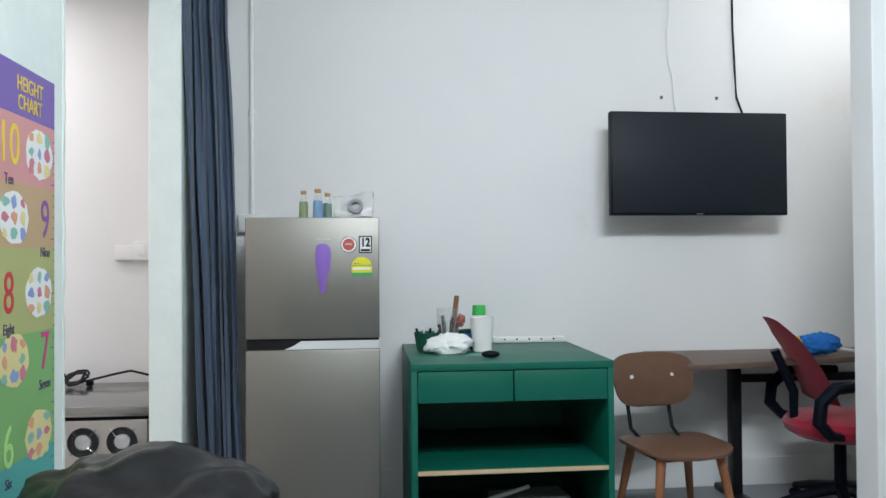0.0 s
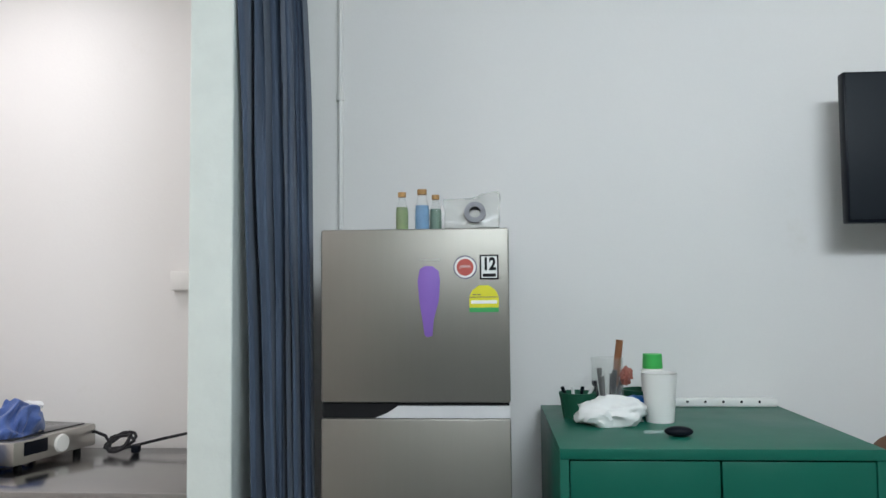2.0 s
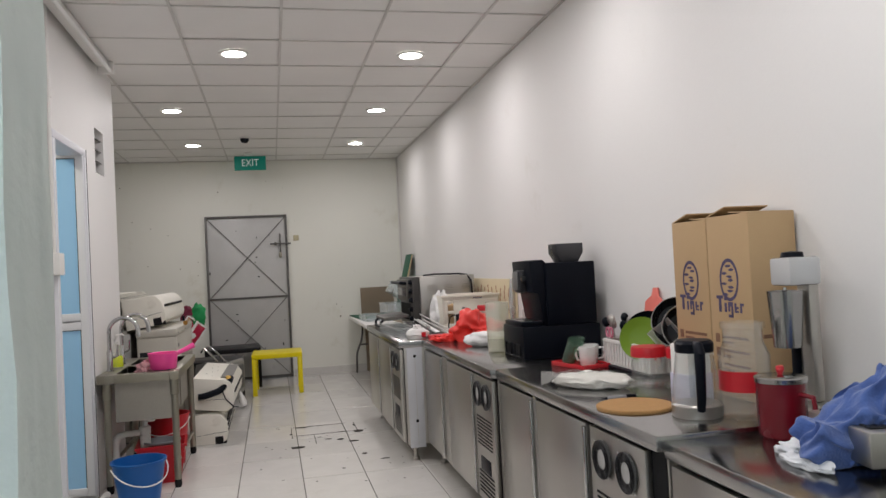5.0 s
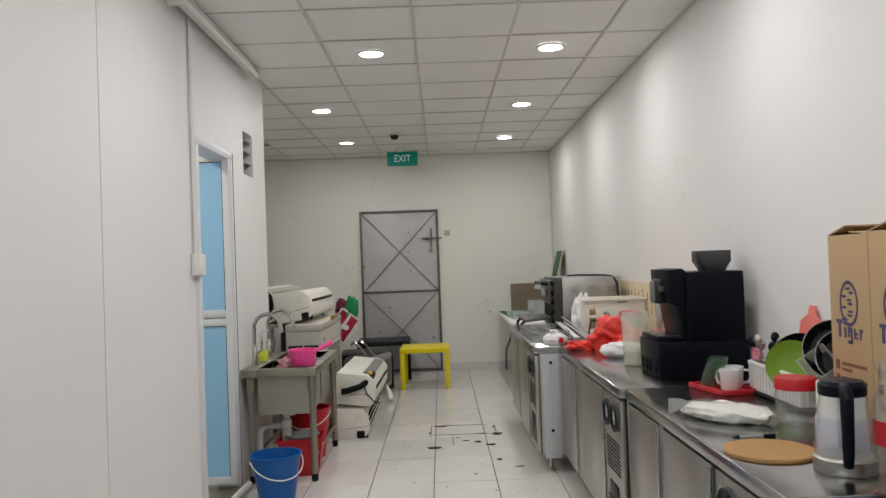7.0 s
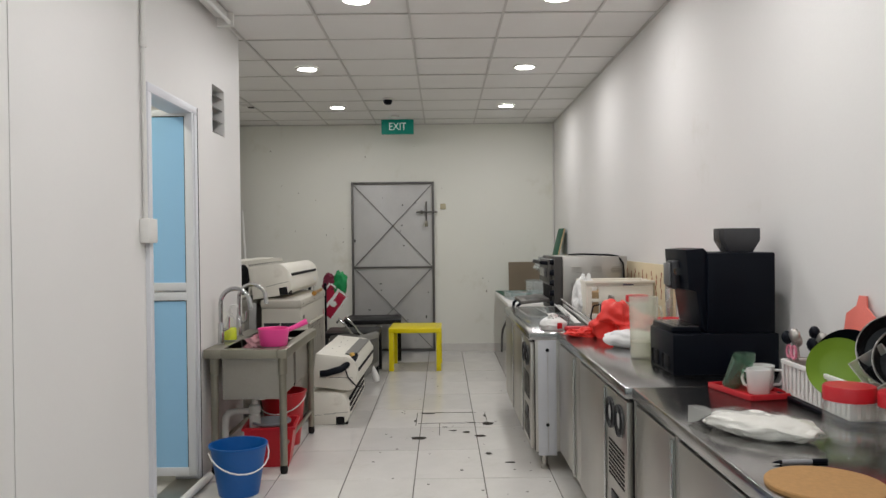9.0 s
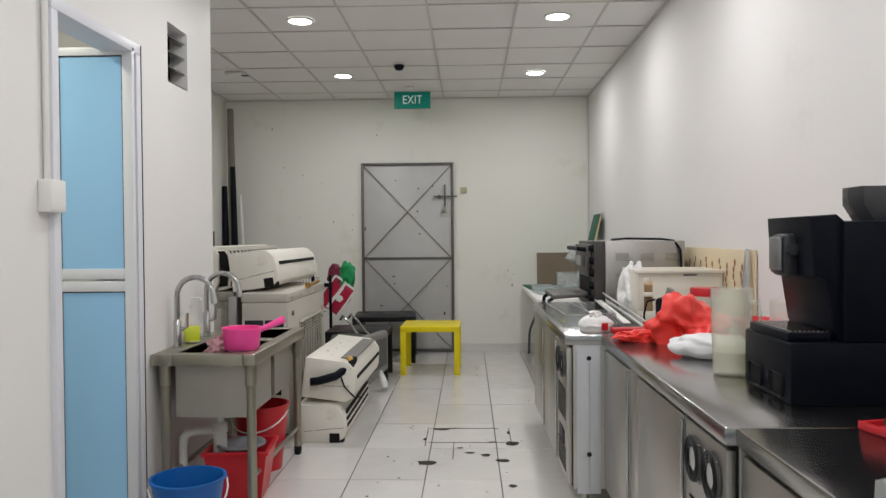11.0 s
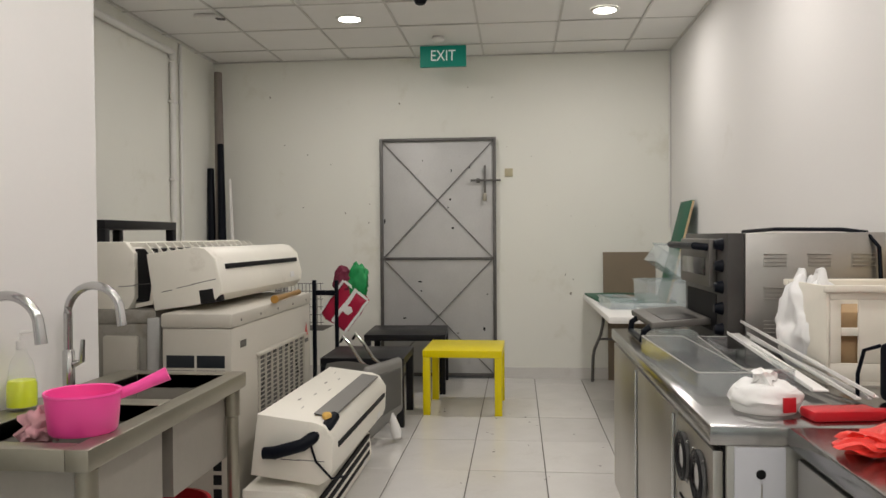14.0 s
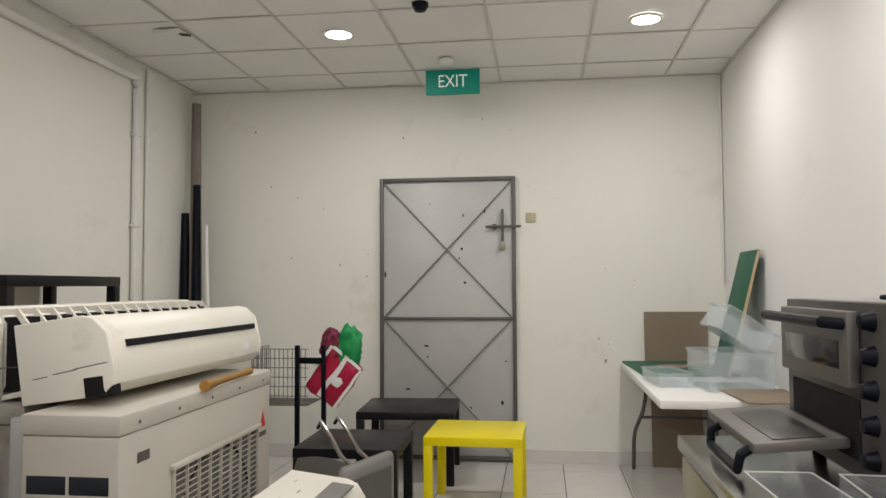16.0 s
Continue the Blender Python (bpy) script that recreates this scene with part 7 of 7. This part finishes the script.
for k in range(5):
    a = 2 * math.pi * k / 5 + 0.3
    s = part("base_spoke", tube(B(), [(0.03 * math.cos(a), 0.03 * math.sin(a), 0.13), (0.18 * math.cos(a), 0.18 * math.sin(a), 0.10), (0.30 * math.cos(a), 0.30 * math.sin(a), 0.065)], [0.03, 0.024, 0.018], 8), BLACKPL, t)
    part("castor", lathe(B(), [(0, -0.02), (0.022, -0.02), (0.028, 0), (0.022, 0.02), (0, 0.02)], 16), BLACKPL, s, m=pose(0.30 * math.cos(a), 0.30 * math.sin(a), 0.028, 90, 0, math.degrees(a)))

# duster on the desk
t = thing("feather_duster", (2.475, 3.84, ROOM_FLOOR + 0.75), -12, "blue and yellow fluffy duster on the desk", "duster")
part("head", crumple(blob(B(), (0, 0, 0.055), (0.105, 0.05, 0.055), 4, amount=0.25, scale=4), 0.008, 40), material("blue fluff", (0.02, 0.16, 0.50), 0.95, bump=0.6, bump_scale=90), t, smooth=80)
part("collar", crumple(blob(B(), (-0.10, 0.01, 0.055), (0.035, 0.035, 0.035), 3, amount=0.3), 0.006, 40), material("yellow fluff", (0.72, 0.50, 0.03), 0.95), t, smooth=80)
part("handle", tube(B(), [(0.10, -0.01, 0.03), (0.17, -0.02, 0.022), (0.24, -0.03, 0.012)], 0.008, 8), WHITEPL, t)

# television wires, wall conduit, power strip
t = thing("tv_cable", (0, 0, 0), label="black and white cables running down to the television", category="cable")
part("black_lead", tube(B(), [(2.200, 4.17, 3.04), (2.203, 4.172, 2.7), (2.212, 4.17, 2.45), (2.214, 4.16, 2.3), (2.212, 4.05, 2.13)], 0.006, 8), BLACKPL, t)
part("white_lead", tube(B(), [(1.845, 4.172, 3.04), (1.838, 4.172, 2.75), (1.825, 4.173, 2.62), (1.83, 4.17, 2.5), (1.855, 4.172, 2.40), (1.862, 4.16, 2.25), (1.86, 4.08, 2.14)], 0.005, 8), PVC, t)
for x in (1.797, 2.113):
    t = single("wall_screw", lathe(B(), [(0, 0.006), (0.009, 0.004), (0.010, 0)], 12), IRON_D, (x, WALL_R, 2.298), 0, "dark screw stuck in the bare wall", "screw", rx=90)
t = thing("wall_conduit", (0, 0, 0), label="white conduit running down to a socket box", category="conduit")
part("pipe", tube(B(), [(-0.403, WALL_R - 0.011, 3.04), (-0.403, WALL_R - 0.011, 1.66)], 0.011, 10), PVC, t)
part("coupling", cyl(B(), (-0.403, WALL_R - 0.012, 2.17), (-0.403, WALL_R - 0.012, 2.20), 0.016, seg=12), PVC, t)
part("socket_box", box(B(), -0.465, -0.317, WALL_R - 0.05, WALL_R, 1.565, 1.655, 0.006), WHITEPL, t)
t = thing("power_strip", (0, 0, CT), label="white power strip at the back of the cabinet top", category="power strip")
part("strip", box(B(), 0.84, 1.225, 4.10, 4.145, 0.0, 0.03, 0.006), WHITEPL, t)
for k in range(5):
    part("socket_hole", cyl(B(), (0.90 + k * 0.065, 4.0985, 0.019), (0.90 + k * 0.065, 4.102, 0.019), 0.005, seg=10), DARKGAP, t)

# on the cabinet
t = thing("basket", (0.475, 3.87, CT), 4, "dark green plastic basket with small tools", "basket")
for k in range(14):
    a = 2 * math.pi * k / 14
    part("rib", cyl(B(), (0.045 * math.cos(a), 0.04 * math.sin(a), 0.0), (0.06 * math.cos(a), 0.055 * math.sin(a), 0.085), 0.005, seg=6), GREEN_D, t)
part("basket_floor", lathe(B(), [(0, 0), (0.05, 0), (0.05, 0.006), (0, 0.006)], 24), GREEN_D, t)
part("basket_wall", lathe(B(), [(0.047, 0.004), (0.060, 0.075), (0.064, 0.085), (0.060, 0.086), (0.044, 0.006)], 28), GREEN_D, t)
for k in range(4):
    part("tool", tube(B(), [(-0.02 + 0.012 * k, 0.01 * (k % 2), 0.02), (-0.055 + 0.035 * k, -0.01, 0.105)], 0.006, 6), WHITEPL if k % 2 else BLACKPL, t)
t = thing("basket", (0.70, 3.95, CT), 4, "dark green plastic basket behind the cup", "basket")
part("basket_wall", lathe(B(), [(0, 0), (0.05, 0), (0.065, 0.085), (0.060, 0.086), (0.046, 0.006), (0, 0.006)], 28), GREEN_D, t)
t = thing("utensil_jar", (0.58, 3.90, CT), label="clear jar full of spatulas and cutlery", category="utensil holder")
part("jar_body", lathe(B(), [(0, 0.003), (0.055, 0.003), (0.055, 0.20), (0.052, 0.20), (0.052, 0.008), (0, 0.008)], 28), GLASS, t)
for k in range(6):
    a = k * 1.04
    part("utensil", tube(B(), [(0.025 * math.cos(a), 0.025 * math.sin(a), 0.012), (0.045 * math.cos(a), 0.04 * math.sin(a), 0.12 + 0.02 * (k % 3))], [0.006, 0.009], 8), BLACKPL if k % 2 else IRON_D, t)
part("wooden_handle", tube(B(), [(0.03, 0.0, 0.10), (0.035, 0.0, 0.18), (0.045, 0, 0.26)], [0.008, 0.013, 0.012], 10), WOOD_L, t)
part("bead_cord", blob(B(), (0.06, -0.03, 0.14), (0.02, 0.02, 0.03), 3, amount=0.5, scale=4), material("red brown beads", (0.35, 0.12, 0.09), 0.5), t)
bm = blob(B(), (0, 0, 0.03), (0.115, 0.075, 0.055), 4, flat=0.6, amount=0.35, scale=1.8, seed=61)
single("tissue_pack", crumple(crumple(bm, 0.014, 16), 0.006, 34), LABELW, (0.575, 3.74, CT), 12, "crumpled white tissue pack on the cabinet", "tissue pack", smooth=50)
bm = blob(B(), (0, 0, 0.035), (0.05, 0.045, 0.04), 3, flat=0.85, amount=0.3, scale=2, seed=3)
single("blue_pouch", crumple(bm, 0.006, 25), BLUEPL, (0.66, 3.86, CT), 0, "small blue plastic pouch behind the cup", "pouch", smooth=50)
t = thing("plastic_cup", (0.733, 3.79, CT), label="tall white plastic cup on the green cabinet", category="cup")
part("cup_body", lathe(B(), [(0, 0), (0.045, 0), (0.058, 0.158), (0.060, 0.16), (0.055, 0.16), (0.042, 0.006), (0, 0.005)], 32), WHITEPL, t)
t = thing("green_bottle", (0.735, 3.90, CT), label="white bottle with a bright green cap", category="bottle")
part("bottle", lathe(B(), [(0, 0), (0.036, 0), (0.038, 0.005), (0.038, 0.155), (0.03, 0.165)], 24), WHITEPL, t)
part("cap", lathe(B(), [(0.033, 0.163), (0.034, 0.168), (0.032, 0.212), (0, 0.213)], 24), material("bright green cap", (0.06, 0.48, 0.10), 0.4), t, "bright green cap")
t = thing("brush", (0.70, 3.53, CT), -6, "small dark brush with a clear handle", "brush")
part("brush_head", blob(B(), (0.03, 0, 0.016), (0.042, 0.022, 0.016), 3), BLACKPL, t)
part("handle", tube(B(), [(-0.005, 0, 0.014), (-0.04, 0.005, 0.012), (-0.07, 0.004, 0.010)], 0.006, 8), CLEAR, t)
# on the shelf below
t = thing("shelf_clutter", (0.80, 3.62, ROOM_FLOOR + 0.04), 6, "white plastic lid and tools in the lower shelf", "tools")
part("lid", box(B(), -0.05, 0.30, -0.06, 0.10, 0.10, 0.125, 0.01), FROST, t)
part("rod", tube(B(), [(-0.28, -0.10, 0.10), (0.12, 0.0, 0.16)], 0.010, 8), WHITEPL, t)
part("box_base", box(B(), -0.25, 0.28, -0.08, 0.14, 0.0, 0.10, 0.01), BLACKPL, t)

# on the fridge
FTZ = FT
for k, (x, h, r, c) in enumerate(((-0.097, 0.118, 0.021, (0.22, 0.30, 0.12)), (-0.033, 0.126, 0.024, (0.14, 0.30, 0.50)), (0.008, 0.112, 0.020, (0.16, 0.26, 0.20)))):
    t = thing("glass_bottle", (x, 3.625 + 0.03 * (k == 2), FTZ), label=("small corked bottle of green layered sand", "small corked bottle of blue and green sand", "small corked bottle of dark green sand")[k], category="bottle", group="corked bottles on the fridge")
    part("sand", lathe(B(), [(0, 0.002), (r * 0.92, 0.002), (r * 0.92, h * 0.45), (r * 0.85, h * 0.62), (0, h * 0.64)], 24), material("bottle fill %d" % k, c, 0.6, vary=0.5, scale=40), t)
    part("bottle", lathe(B(), [(0, 0), (r, 0), (r, h * 0.5), (r * 0.8, h * 0.68), (r * 0.55, h * 0.82), (r * 0.55, h * 0.92), (r * 0.65, h * 0.94)], 24), GLASS, t)
    part("cork", cyl(B(), (0, 0, h * 0.90), (0, 0, h * 1.03), r * 0.62, seg=16), CORK, t)
t = thing("clear_bag", (0.125, 3.66, FTZ), label="clear plastic bag with a grey roll on the fridge", category="plastic bag")
bm = box(B(), -0.088, 0.088, -0.05, 0.05, 0.003, 0.10)
bmesh.ops.subdivide_edges(bm, edges=bm.edges[:], cuts=12, use_grid_fill=True)
for v in bm.verts:
    v.co.y *= 1.15 - 8.5 * max(0, v.co.z - 0.02)
    v.co.z += 0.25 * max(0, v.co.x) * v.co.z / 0.10
part("bag", crumple(crumple(bm, 0.008, 17), 0.004, 45), FILM, t, smooth=60)
part("roll", lathe(B(), [(0.018, -0.02), (0.034, -0.02), (0.034, 0.02), (0.018, 0.02)], 20), material("grey tape", (0.22, 0.22, 0.24), 0.5), t, m=pose(0.01, -0.045, 0.05, 80))
t = thing("fridge_magnet", (-0.008, FY - 0.0005, 1.385), label="purple spatula-shaped magnet on the fridge door", category="magnet")
bm = prism(B(), [(-0.014, -0.108), (-0.004, -0.113), (0.010, -0.108), (0.014, -0.06), (0.030, 0.0), (0.034, 0.06), (0.030, 0.09), (0.012, 0.105), (-0.012, 0.106), (-0.028, 0.096), (-0.035, 0.06), (-0.030, 0.0)], "y", -0.004, 0, 0.001)
part("spatula_shape", bm, material("purple silicone", (0.23, 0.12, 0.46), 0.55), t)
t = thing("round_sticker", (0.104, FY, 1.486), label="round red sticker with a white ring", category="sticker")
for r, mt, o in ((0.036, INK, 0.0006), (0.033, LABELW, 0.0010), (0.026, paper("sticker red", (0.50, 0.10, 0.08)), 0.0014)):
    part("ring", lathe(B(), [(0, o), (r, o), (r, 0)], 32), mt, t, m=pose(0, 0, 0, 90))
text_part("lettering", "JAPAN", 0.0135, LABELW, t, pose(0, -0.0020, 0.002, 90), squeeze=0.85)
t = thing("number_sticker", (0.178, FY, 1.486), label="white sticker with the number 12", category="sticker")
part("border", box(B(), -0.029, 0.029, -0.0006, 0, -0.038, 0.038), DARKGAP, t)
part("paper", box(B(), -0.024, 0.024, -0.0010, -0.0005, -0.033, 0.033), LABELW, t)
text_part("lettering", "12", 0.052, DARKGAP, t, pose(0, -0.0016, 0.008, 90), squeeze=0.8, bold=0.0022)
part("text_bar", box(B(), -0.020, 0.020, -0.0016, -0.0009, -0.030, -0.020), DARKGAP, t)
t = thing("energy_label", (0.161, FY, 1.39), label="yellow and green energy label on the fridge", category="sticker")
bm = prism(B(), [(-0.045, -0.042), (0.045, -0.042), (0.045, 0.005), (0.036, 0.025), (0.015, 0.04), (-0.015, 0.04), (-0.036, 0.025), (-0.045, 0.005)], "y", -0.0008, 0)
part("paper", bm, paper("label yellow", (0.70, 0.66, 0.03)), t, smooth=0)
part("green_band", box(B(), -0.045, 0.045, -0.0014, -0.0007, -0.042, -0.028), paper("label green", (0.05, 0.36, 0.10)), t)
part("text_bar", box(B(), -0.04, 0.04, -0.0014, -0.0007, -0.016, -0.006), LABELW, t)
part("text_bar", box(B(), -0.045, 0.045, -0.0014, -0.0007, 0.003, 0.005), INK, t)
for k in range(2):
    part("tick", box(B(), -0.034 + 0.014 * k, -0.024 + 0.014 * k, -0.0014, -0.0007, 0.010, 0.013, m=None), INK, t)
t = thing("fridge_badge", (0.0, FY, 1.51), label="faint silver maker strip on the fridge door", category="badge")
part("strip", box(B(), -0.035, 0.025, -0.0012, 0, -0.003, 0.003), material("pale badge metal", (0.55, 0.53, 0.49), 0.4, 0.6), t)

# marks on the end wall, a dark sheet for the shade in a missing ceiling corner
bm = B()
for k in range(22):
    y, z = 0.35 + 3.75 * ((k * 0.618034) % 1), 0.25 + 2.3 * ((k * 0.754877 + 0.2) % 1)
    if 1.62 < y < 2.76 and z < 2.15:
        continue
    s = 0.002 + 0.005 * ((k * 0.37) % 1)
    blob(bm, (WALL_E + 0.0006, y, z), (0.0008, s, s * (0.7 + 1.2 * ((k * 0.53) % 1))), 2, amount=0.5, seed=k)
for y, z, s in ((3.293, 0.90, 0.008), (3.339, 0.739, 0.014), (3.36, 0.86, 0.006), (1.855, 2.411, 0.010), (0.981, 1.506, 0.007), (1.582, 1.53, 0.006)):
    blob(bm, (WALL_E + 0.0006, y, z), (0.0010, s * 0.7, s), 2, amount=0.5, seed=z)
ob = structure("wall_scuffs", bm, material("grey wall scuff", (0.30, 0.28, 0.23), 0.9, vary=0.3), "small grey scuffs and holes in the end wall", "wall marks")
bm = prism(B(), [(-7.40, 0.78), (-7.86, 0.765), (-7.84, 0.61), (-7.45, 0.55)], "z", CEIL - 0.004, CEIL - 0.001)
structure("ceiling_gap", bm, DARKGAP, "dark sheet for the shade in a missing ceiling board corner", "ceiling hole")
